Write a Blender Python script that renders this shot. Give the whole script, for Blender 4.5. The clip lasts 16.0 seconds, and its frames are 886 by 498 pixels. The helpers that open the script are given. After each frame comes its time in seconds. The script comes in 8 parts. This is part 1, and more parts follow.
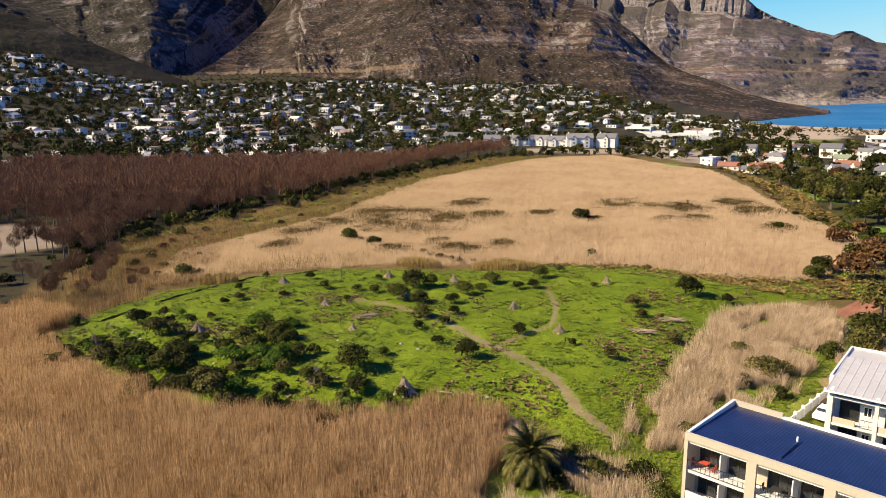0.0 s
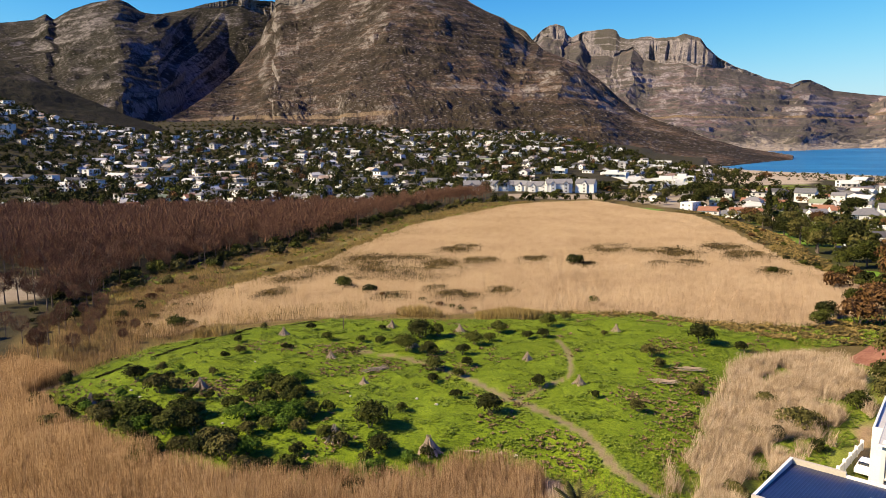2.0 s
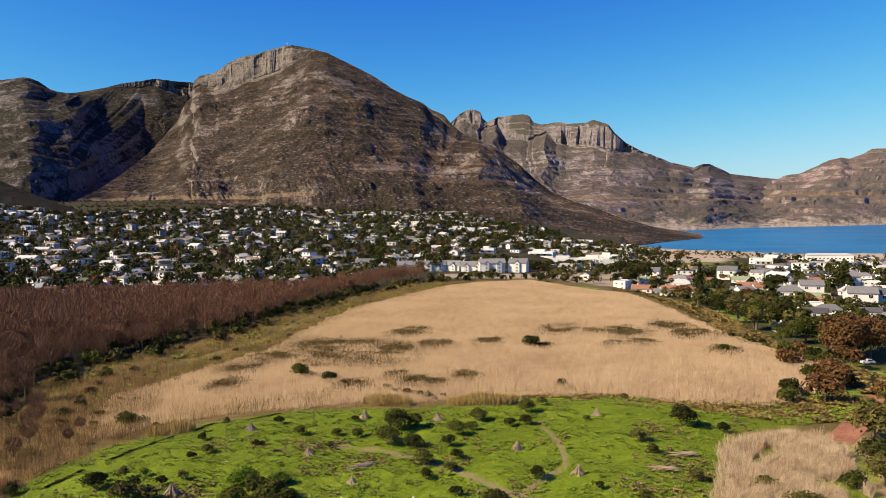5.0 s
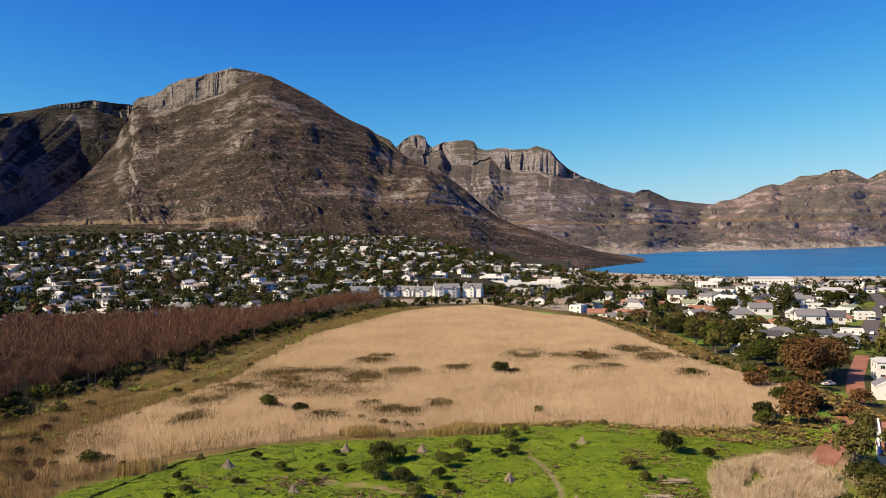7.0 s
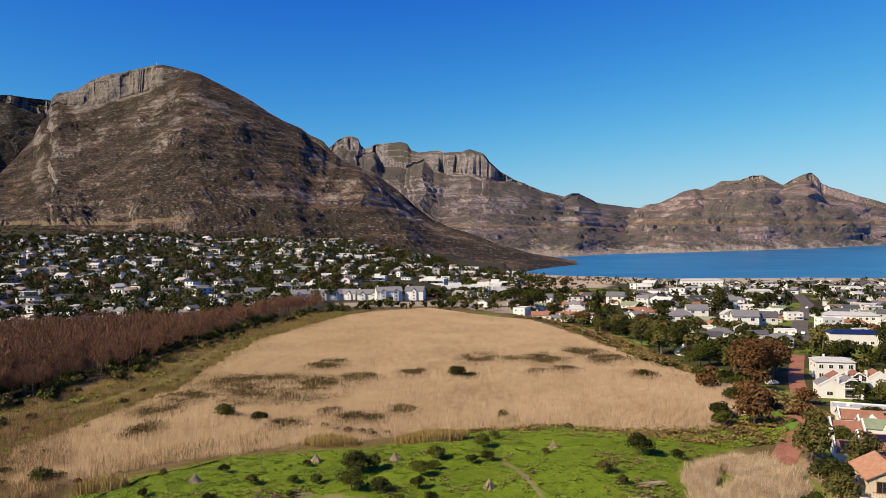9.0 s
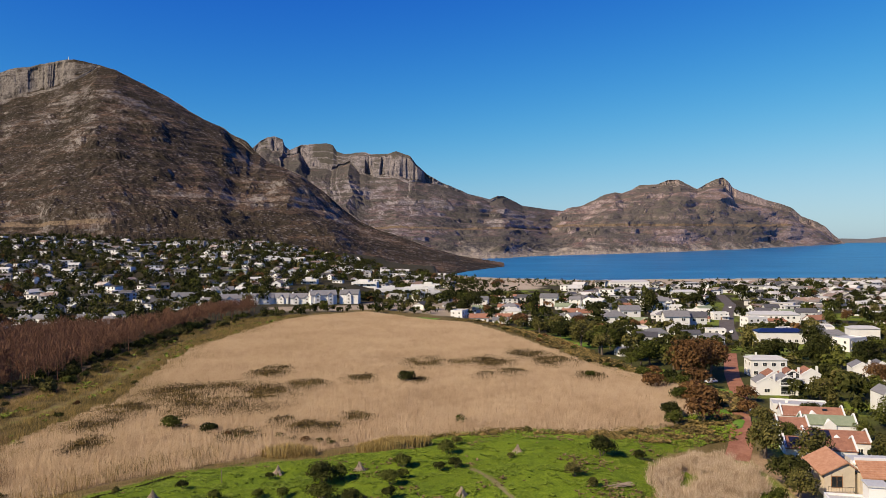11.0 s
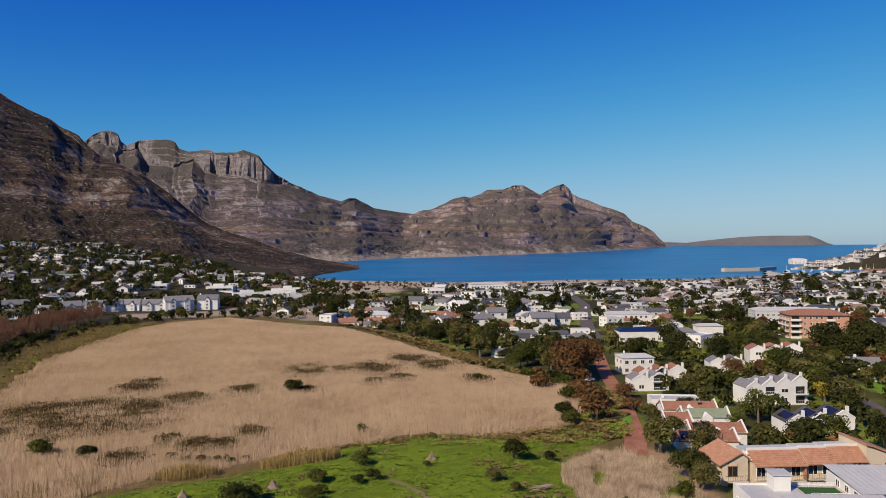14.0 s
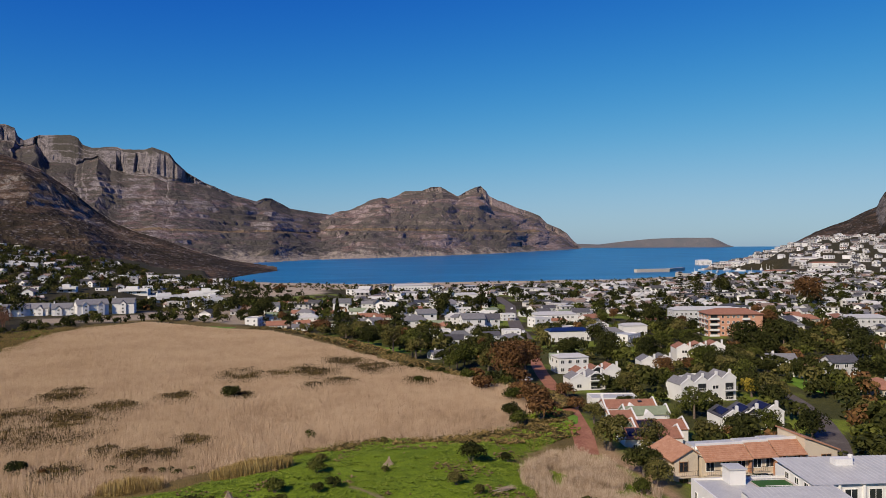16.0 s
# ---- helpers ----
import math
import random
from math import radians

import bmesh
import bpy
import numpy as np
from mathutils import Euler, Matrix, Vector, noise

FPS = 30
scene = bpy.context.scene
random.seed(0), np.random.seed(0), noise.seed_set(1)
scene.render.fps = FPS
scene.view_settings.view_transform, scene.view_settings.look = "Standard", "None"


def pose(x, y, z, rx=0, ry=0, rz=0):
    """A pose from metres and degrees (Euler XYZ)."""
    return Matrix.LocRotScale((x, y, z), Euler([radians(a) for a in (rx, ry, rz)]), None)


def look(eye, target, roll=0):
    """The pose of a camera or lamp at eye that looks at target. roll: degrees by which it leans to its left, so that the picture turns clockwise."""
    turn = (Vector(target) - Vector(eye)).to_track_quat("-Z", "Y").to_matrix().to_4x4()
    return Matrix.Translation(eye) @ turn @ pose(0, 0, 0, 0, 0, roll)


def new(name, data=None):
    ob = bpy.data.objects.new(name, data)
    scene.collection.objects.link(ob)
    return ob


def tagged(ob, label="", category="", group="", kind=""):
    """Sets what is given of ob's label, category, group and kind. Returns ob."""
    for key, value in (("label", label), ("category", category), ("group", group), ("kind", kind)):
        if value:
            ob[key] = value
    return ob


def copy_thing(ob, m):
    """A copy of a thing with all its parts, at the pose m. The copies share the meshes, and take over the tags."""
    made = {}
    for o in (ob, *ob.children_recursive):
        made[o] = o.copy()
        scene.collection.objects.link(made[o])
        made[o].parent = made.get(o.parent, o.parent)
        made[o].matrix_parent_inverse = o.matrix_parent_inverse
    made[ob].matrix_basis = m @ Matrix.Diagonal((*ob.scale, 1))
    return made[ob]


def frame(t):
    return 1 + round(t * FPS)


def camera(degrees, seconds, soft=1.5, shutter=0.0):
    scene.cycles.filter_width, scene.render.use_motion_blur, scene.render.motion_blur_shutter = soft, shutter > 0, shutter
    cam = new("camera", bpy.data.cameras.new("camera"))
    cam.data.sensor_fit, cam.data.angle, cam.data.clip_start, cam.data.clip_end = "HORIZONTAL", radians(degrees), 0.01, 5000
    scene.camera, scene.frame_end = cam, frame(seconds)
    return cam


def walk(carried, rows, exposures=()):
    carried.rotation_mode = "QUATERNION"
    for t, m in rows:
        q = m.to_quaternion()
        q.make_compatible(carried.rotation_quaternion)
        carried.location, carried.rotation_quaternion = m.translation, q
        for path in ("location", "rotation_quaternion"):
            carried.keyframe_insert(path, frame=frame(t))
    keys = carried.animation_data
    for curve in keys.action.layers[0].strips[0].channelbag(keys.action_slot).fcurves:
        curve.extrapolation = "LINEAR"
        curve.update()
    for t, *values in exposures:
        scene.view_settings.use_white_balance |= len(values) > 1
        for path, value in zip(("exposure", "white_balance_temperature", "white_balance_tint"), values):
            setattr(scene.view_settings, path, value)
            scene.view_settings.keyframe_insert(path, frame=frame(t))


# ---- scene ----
cam = camera(62.1, 16.0, soft=0.72)
PATH = [
    (0, (32.77, -0.31, 41.052), (32.045, 1.507, 40.634), -0.5),
    (0.5, (30.724, 0.071, 41.066), (30.004, 1.894, 40.67), -0.5),
    (1, (28.585, 0.425, 41.111), (27.87, 2.258, 40.747), -0.5),
    (1.5, (26.616, 0.604, 41.137), (25.919, 2.449, 40.806), -0.6),
    (2, (24.646, 0.655, 41.185), (23.988, 2.52, 40.886), -0.5),
    (2.5, (22.623, 0.652, 41.305), (21.998, 2.534, 41.04), -0.4),
    (3, (20.574, 0.622, 41.464), (19.986, 2.52, 41.236), -0.5),
    (3.5, (18.515, 0.675, 41.578), (17.96, 2.587, 41.384), -0.5),
    (4, (16.482, 0.729, 41.644), (15.961, 2.654, 41.484), -0.5),
    (6.5, (6.044, 2.025, 42.133), (5.704, 3.996, 42.112), -0.6),
    (7, (4.043, 2.235, 42.217), (3.742, 4.212, 42.195), -0.6),
    (7.5, (2.012, 2.418, 42.336), (1.75, 4.401, 42.316), -0.6),
    (8, (-0.105, 2.608, 42.519), (-0.323, 4.596, 42.499), -0.6),
    (8.5, (-2.161, 2.785, 42.699), (-2.328, 4.777, 42.68), -0.5),
    (9, (-4.111, 3.056, 42.847), (-4.228, 5.052, 42.829), -0.5),
    (11.5, (-14.118, 5.47, 43.459), (-13.973, 7.464, 43.446), -0.6),
    (12, (-16.374, 6.121, 43.589), (-16.166, 8.11, 43.576), -0.6),
    (12.5, (-18.467, 6.794, 43.699), (-18.194, 8.775, 43.687), -0.5),
    (13, (-20.465, 7.537, 43.804), (-20.121, 9.507, 43.792), -0.5),
    (13.5, (-22.384, 8.375, 43.946), (-21.97, 10.332, 43.935), -0.5),
    (14, (-24.346, 9.408, 44.029), (-23.856, 11.347, 44.018), -0.4),
    (14.5, (-26.261, 10.464, 44.088), (-25.702, 12.384, 44.077), -0.4),
    (15, (-28.09, 11.373, 44.143), (-27.472, 13.275, 44.134), -0.3),
    (15.5, (-29.913, 12.193, 44.218), (-29.247, 14.079, 44.208), -0.3),
    (16, (-31.785, 13.003, 44.267), (-31.079, 14.874, 44.258), -0.3),
]
EXPOSURES = [(0, 0.96, 7700, 10), (2, 0.95, 7650, 10), (4, 0.86, 7700, 11), (7, 0.7, 7400, 11), (9, 0.58, 7200, 11), (12.5, 0.31, 6850, 14), (16, 0.06, 6500, 15)]
walk(cam, [(t, look(eye, target, roll)) for t, eye, target, roll in PATH], EXPOSURES)


# ---- world, sun, exposure ----
SUN_AZ, SUN_EL = -122.0, 37.0          # compass angle from +y towards +x, and height, in degrees


def math_node_of(nt, op, a, b=0.0, c=0.0):
    m = nt.nodes.new("ShaderNodeMath")
    m.operation = op
    for i, v in enumerate((a, b, c)):
        if isinstance(v, (int, float)):
            m.inputs[i].default_value = v
        else:
            nt.links.new(v, m.inputs[i])
    return m.outputs[0]


world = bpy.data.worlds.new("world")
scene.world = world
world.use_nodes = True
wn = world.node_tree
wn.nodes.clear()
sky = wn.nodes.new("ShaderNodeTexSky")
sky.sky_type = "NISHITA"
sky.sun_disc = False
sky.sun_elevation, sky.sun_rotation = radians(SUN_EL), radians(SUN_AZ % 360)
sky.altitude, sky.air_density, sky.dust_density, sky.ozone_density = 0, 1.0, 0.35, 3.0
bg = wn.nodes.new("ShaderNodeBackground")
bg.inputs[1].default_value = 0.0664
wout = wn.nodes.new("ShaderNodeOutputWorld")
# a clear, deep winter sky: each channel's falloff towards the zenith is steepened
split, merge = wn.nodes.new("ShaderNodeSeparateColor"), wn.nodes.new("ShaderNodeCombineColor")
wn.links.new(sky.outputs[0], split.inputs[0])
for k, (power, gain, most) in enumerate(((3.2, 0.035, 6.0), (2.2, 0.265, 10.0), (1.0, 2.75, 16.0))):
    value = math_node_of(wn, "MULTIPLY", math_node_of(wn, "POWER", split.outputs[k], power), gain)
    value = math_node_of(wn, "DIVIDE", math_node_of(wn, "MULTIPLY", value, most), math_node_of(wn, "ADD", value, most))
    wn.links.new(value, merge.inputs[k])
wn.links.new(merge.outputs[0], bg.inputs[0])
wn.links.new(bg.outputs[0], wout.inputs[0])
sun_dir = Vector((math.sin(radians(SUN_AZ)) * math.cos(radians(SUN_EL)),
                  math.cos(radians(SUN_AZ)) * math.cos(radians(SUN_EL)), math.sin(radians(SUN_EL))))
sun = new("sun", bpy.data.lights.new("sun", "SUN"))
sun.data.energy, sun.data.angle, sun.data.color = 5.0, radians(0.5), (1.0, 0.86, 0.63)
sun.matrix_world = look(sun_dir * 100, (0, 0, 0))

# ---- number helpers ----
rng = np.random.default_rng(7)


def hash2(ix, iy, seed):
    n = (ix.astype(np.int64) * 374761393 + iy.astype(np.int64) * 668265263 + seed * 974634777) & 0x7FFFFFFF
    n = ((n ^ (n >> 13)) * 1274126177) & 0x7FFFFFFF
    return ((n ^ (n >> 16)) & 0xFFFF) / 65535.0


def vnoise(x, y, seed=0):
    """Smooth value noise, 0 to 1, one cell a unit."""
    x, y = np.asarray(x, float), np.asarray(y, float)
    ix, iy = np.floor(x), np.floor(y)
    fx, fy = x - ix, y - iy
    fx, fy = fx * fx * (3 - 2 * fx), fy * fy * (3 - 2 * fy)
    a, b = hash2(ix, iy, seed), hash2(ix + 1, iy, seed)
    c, d = hash2(ix, iy + 1, seed), hash2(ix + 1, iy + 1, seed)
    return (a * (1 - fx) + b * fx) * (1 - fy) + (c * (1 - fx) + d * fx) * fy


def fbm(x, y, octaves=4, seed=0, ridged=False):
    out, amp, total = 0.0, 1.0, 0.0
    for o in range(octaves):
        v = vnoise(np.asarray(x) * 2 ** o + 17.3 * o, np.asarray(y) * 2 ** o + 5.1 * o, seed + o)
        if ridged:
            v = 1 - np.abs(2 * v - 1)
        out, total, amp = out + amp * v, total + amp, amp * 0.5
    return out / total


def smooth(t):
    t = np.clip(t, 0, 1)
    return t * t * (3 - 2 * t)


def inside(poly, x, y):
    """True where (x, y) lies in the polygon."""
    x, y = np.asarray(x, float), np.asarray(y, float)
    hit = np.zeros(x.shape, bool)
    for (x0, y0), (x1, y1) in zip(poly, poly[1:] + poly[:1]):
        if y0 != y1:
            hit ^= ((y0 > y) != (y1 > y)) & (x < (x1 - x0) * (y - y0) / (y1 - y0) + x0)
    return hit


def edge_distance(line, x, y, closed=True):
    """How far (x, y) is from a polyline."""
    best = np.full(np.shape(x), 1e9)
    ends = list(zip(line, line[1:] + line[:1])) if closed else list(zip(line, line[1:]))
    for (x0, y0), (x1, y1) in ends:
        dx, dy = x1 - x0, y1 - y0
        t = np.clip(((x - x0) * dx + (y - y0) * dy) / (dx * dx + dy * dy), 0, 1)
        best = np.minimum(best, np.hypot(x - x0 - t * dx, y - y0 - t * dy))
    return best


def depth_in(poly, x, y):
    """Distance to the polygon's edge, positive inside."""
    d = edge_distance(poly, x, y)
    return np.where(inside(poly, x, y), d, -d)


def mesh_np(name, verts, faces, mats, index=None, shade=False):
    """A mesh from arrays of vertices and of triangles or quads."""
    verts, faces = np.asarray(verts, np.float32), np.asarray(faces, np.int32)
    me = bpy.data.meshes.new(name)
    n, k = faces.shape
    me.vertices.add(len(verts))
    me.vertices.foreach_set("co", verts.ravel())
    me.loops.add(n * k)
    me.loops.foreach_set("vertex_index", faces.ravel())
    me.polygons.add(n)
    me.polygons.foreach_set("loop_start", np.arange(0, n * k, k, dtype=np.int32))
    for m in mats:
        me.materials.append(m)
    if index is not None:
        me.polygons.foreach_set("material_index", np.asarray(index, np.int32))
    me.polygons.foreach_set("use_smooth", np.full(n, shade))
    me.update(calc_edges=True)
    return me


def grid_faces(rows, cols, wrap=False):
    i, j = np.meshgrid(np.arange(rows - 1), np.arange(cols if wrap else cols - 1), indexing="ij")
    a, b = i * cols + j, i * cols + (j + 1) % cols
    return np.stack([a, b, b + cols, a + cols], -1).reshape(-1, 4)


# ---- materials ----
def material(name, colours, scale=1.0, rough=0.85, bump=0.3, island=0.0, each=0.0, metal=0.0, fine=8.0, spec=0.3,
             stretch=(1, 1, 1), world_space=False, detail=6.0, bump_m=0.02, soft=False):
    """Two scales of noise over a few colours; island and each vary the tone piece by piece and object by object."""
    m = bpy.data.materials.new(name)
    m.use_nodes = True
    nt = m.node_tree
    b = nt.nodes["Principled BSDF"]
    b.inputs["Roughness"].default_value, b.inputs["Metallic"].default_value = rough, metal
    b.inputs["Specular IOR Level"].default_value = spec
    if world_space:
        co = nt.nodes.new("ShaderNodeNewGeometry").outputs["Position"]
    else:
        co = nt.nodes.new("ShaderNodeTexCoord").outputs["Object"]
    mp = nt.nodes.new("ShaderNodeMapping")
    mp.inputs["Scale"].default_value = stretch
    nt.links.new(co, mp.inputs[0])
    n1, n2 = nt.nodes.new("ShaderNodeTexNoise"), nt.nodes.new("ShaderNodeTexNoise")
    for n, s, d in ((n1, scale, detail), (n2, scale * fine, 3.0)):
        n.inputs["Scale"].default_value, n.inputs["Detail"].default_value = s, d
        n.inputs["Roughness"].default_value = 0.6
        nt.links.new(mp.outputs[0], n.inputs["Vector"])
    mix = nt.nodes.new("ShaderNodeMath")
    mix.operation = "MULTIPLY_ADD"
    mix.inputs[1].default_value = 0.45
    sub = nt.nodes.new("ShaderNodeMath")
    sub.operation = "MULTIPLY"
    sub.inputs[1].default_value = 0.55
    nt.links.new(n1.outputs[0], sub.inputs[0])
    nt.links.new(n2.outputs[0], mix.inputs[0])
    nt.links.new(sub.outputs[0], mix.inputs[2])
    value = mix.outputs[0]
    for amount, node, socket in ((island, "ShaderNodeNewGeometry", "Random Per Island"), (each, "ShaderNodeObjectInfo", "Random")):
        if amount:
            src = nt.nodes.new(node)
            add = nt.nodes.new("ShaderNodeMath")
            add.operation = "MULTIPLY_ADD"
            add.inputs[1].default_value = amount
            off = nt.nodes.new("ShaderNodeMath")
            off.operation = "SUBTRACT"
            off.inputs[1].default_value = amount / 2
            nt.links.new(src.outputs[socket], add.inputs[0])
            nt.links.new(value, add.inputs[2])
            nt.links.new(add.outputs[0], off.inputs[0])
            value = off.outputs[0]
    ramp = nt.nodes.new("ShaderNodeValToRGB")
    els = ramp.color_ramp.elements
    k = len(colours)
    for i, c in enumerate(colours):
        p = 0.3 + 0.4 * i / max(1, k - 1)
        e = els[i] if i < 2 else els.new(p)
        e.position, e.color = p, (*c, 1)
    nt.links.new(value, ramp.inputs[0])
    nt.links.new(ramp.outputs[0], b.inputs["Base Color"])
    if soft:
        # thin blades pass light on, so the stand is lit like one upward-facing canopy
        up = nt.nodes.new("ShaderNodeCombineXYZ")
        for k, w in enumerate((-0.35, -0.25, 0.9)):
            up.inputs[k].default_value = w
        nt.links.new(up.outputs[0], b.inputs["Normal"])
        thin = nt.nodes.new("ShaderNodeBsdfTranslucent")
        nt.links.new(ramp.outputs[0], thin.inputs["Color"])
        nt.links.new(up.outputs[0], thin.inputs["Normal"])
        both = nt.nodes.new("ShaderNodeMixShader")
        both.inputs[0].default_value = 0.18
        nt.links.new(b.outputs[0], both.inputs[1])
        nt.links.new(thin.outputs[0], both.inputs[2])
        nt.links.new(both.outputs[0], nt.nodes["Material Output"].inputs["Surface"])
    if bump:
        bp = nt.nodes.new("ShaderNodeBump")
        bp.inputs["Strength"].default_value, bp.inputs["Distance"].default_value = bump, bump_m
        nt.links.new(n2.outputs[0], bp.inputs["Height"])
        nt.links.new(bp.outputs[0], b.inputs["Normal"])
    return m


def ramp_node(nt, value, stops):
    r = nt.nodes.new("ShaderNodeValToRGB")
    for i, (p, c) in enumerate(stops):
        e = r.color_ramp.elements[i] if i < 2 else r.color_ramp.elements.new(p)
        e.position, e.color = p, (*c, 1)
    nt.links.new(value, r.inputs[0])
    return r.outputs[0]


def mix_node(nt, fac, a, b):
    m = nt.nodes.new("ShaderNodeMix")
    m.data_type = "RGBA"
    if isinstance(fac, float):
        m.inputs[0].default_value = fac
    else:
        nt.links.new(fac, m.inputs[0])
    nt.links.new(a, m.inputs[6])
    nt.links.new(b, m.inputs[7])
    return m.outputs[2]


def noise_node(nt, co, scale, detail=5.0, rough=0.6):
    n = nt.nodes.new("ShaderNodeTexNoise")
    n.inputs["Scale"].default_value, n.inputs["Detail"].default_value, n.inputs["Roughness"].default_value = scale, detail, rough
    nt.links.new(co, n.inputs["Vector"])
    return n.outputs[0]


math_node = math_node_of


def mountain_material(name, rock, dark_rock, scrub, soil, rocky=0.0, shore=None, track=None, boulders=0.6, red=None, cells=0.11):
    """Weathered sandstone in level beds, scrub and soil between them, strewn with boulders. shore: bare pale rock by the water; track: (height, half width, x past which it ends)."""
    m = bpy.data.materials.new(name)
    m.use_nodes = True
    nt = m.node_tree
    b = nt.nodes["Principled BSDF"]
    b.inputs["Roughness"].default_value = 0.95
    b.inputs["Specular IOR Level"].default_value = 0.08
    geo = nt.nodes.new("ShaderNodeNewGeometry")
    pos = geo.outputs["Position"]
    xyz, nrm = nt.nodes.new("ShaderNodeSeparateXYZ"), nt.nodes.new("ShaderNodeSeparateXYZ")
    nt.links.new(pos, xyz.inputs[0])
    nt.links.new(geo.outputs["True Normal"], nrm.inputs[0])

    def scaled(v):
        mp = nt.nodes.new("ShaderNodeMapping")
        mp.inputs["Scale"].default_value = v
        nt.links.new(pos, mp.inputs[0])
        return mp.outputs[0]

    def clamp(v):
        c = nt.nodes.new("ShaderNodeClamp")
        nt.links.new(v, c.inputs[0])
        return c.outputs[0]

    big, mid, fine = noise_node(nt, pos, 0.0035, 5.0), noise_node(nt, pos, 0.016, 6.0, 0.65), noise_node(nt, pos, 0.13, 4.0, 0.7)
    beds = noise_node(nt, scaled((0.16, 0.16, 1.0)), 0.075, 4.0, 0.7)
    cracks = noise_node(nt, scaled((1.0, 1.0, 0.16)), 0.07, 5.0, 0.75)
    grain = math_node(nt, "MULTIPLY_ADD", fine, 0.4, math_node(nt, "MULTIPLY_ADD", beds, 0.2, math_node(nt, "MULTIPLY", cracks, 0.4)))
    rocks = ramp_node(nt, grain, [(0.42, dark_rock), (0.53, rock), (0.66, tuple(min(1, v * 1.45) for v in rock))])
    low = ramp_node(nt, math_node(nt, "MULTIPLY_ADD", mid, 0.45, math_node(nt, "MULTIPLY_ADD", fine, 0.4, math_node(nt, "MULTIPLY", big, 0.15))),
                    [(0.4, scrub), (0.52, tuple(0.5 * (a + c) for a, c in zip(scrub, soil))), (0.63, soil)])
    if red:
        warm = ramp_node(nt, fine, [(0.3, tuple(v * 0.6 for v in red)), (0.7, red)])
        low = mix_node(nt, clamp(math_node(nt, "MULTIPLY_ADD", math_node(nt, "ADD", math_node(nt, "MULTIPLY", beds, 0.5), math_node(nt, "MULTIPLY", big, 0.5)), 9.0, -4.55)), low, warm)
    steep = math_node(nt, "SUBTRACT", 1.0, nrm.outputs[2])
    fac = math_node(nt, "MULTIPLY_ADD", steep, 2.3, math_node(nt, "MULTIPLY_ADD", mid, 2.4, math_node(nt, "MULTIPLY_ADD", beds, 1.2, math_node(nt, "MULTIPLY_ADD", big, 5.0, rocky - 5.2))))
    fac = clamp(math_node(nt, "MULTIPLY_ADD", fac, 1.5, 0.45))
    # boulders and small outcrops lie scattered over the scrub
    vor = nt.nodes.new("ShaderNodeTexVoronoi")
    vor.inputs["Scale"].default_value = cells
    nt.links.new(scaled((1.0, 1.0, 1.5)), vor.inputs["Vector"])
    hue = nt.nodes.new("ShaderNodeSeparateColor")
    nt.links.new(vor.outputs["Color"], hue.inputs[0])
    size = math_node(nt, "MULTIPLY_ADD", hue.outputs[0], 0.42, math_node(nt, "MULTIPLY_ADD", mid, 1.0, boulders - 1.02))
    dots = clamp(math_node(nt, "MULTIPLY", math_node(nt, "SUBTRACT", size, vor.outputs["Distance"]), 9.0))
    col = mix_node(nt, math_node(nt, "MAXIMUM", fac, math_node(nt, "MULTIPLY", dots, 0.7)), low, rocks)
    if shore:
        pale = ramp_node(nt, fine, [(0.35, tuple(v * 0.55 for v in shore)), (0.65, shore)])
        wet = math_node(nt, "MULTIPLY_ADD", xyz.outputs[2], -0.035, math_node(nt, "MULTIPLY_ADD", mid, 5.0, -1.45))
        col = mix_node(nt, clamp(wet), col, pale)
    if track:
        soil_cut = ramp_node(nt, fine, [(0.3, (0.1, 0.075, 0.05)), (0.7, (0.17, 0.125, 0.085))])
        off = math_node(nt, "ABSOLUTE", math_node(nt, "ADD", math_node(nt, "MULTIPLY_ADD", big, -40.0, xyz.outputs[2]), 20.0 - track[0]))
        near = math_node(nt, "MAXIMUM", math_node(nt, "SUBTRACT", track[1], off), 0.0)
        near = math_node(nt, "MULTIPLY", near, math_node(nt, "MAXIMUM", math_node(nt, "MULTIPLY_ADD", mid, 6.0, -2.0), 0.0))
        near = math_node(nt, "MULTIPLY", clamp(near), clamp(math_node(nt, "MULTIPLY_ADD", xyz.outputs[0], -0.02, track[2] * 0.02)))
        col = mix_node(nt, near, col, soil_cut)
    nt.links.new(col, b.inputs["Base Color"])
    bp = nt.nodes.new("ShaderNodeBump")
    bp.inputs["Strength"].default_value, bp.inputs["Distance"].default_value = 1.0, 5.0
    nt.links.new(math_node(nt, "MULTIPLY_ADD", dots, 0.35, grain), bp.inputs["Height"])
    nt.links.new(bp.outputs[0], b.inputs["Normal"])
    return m


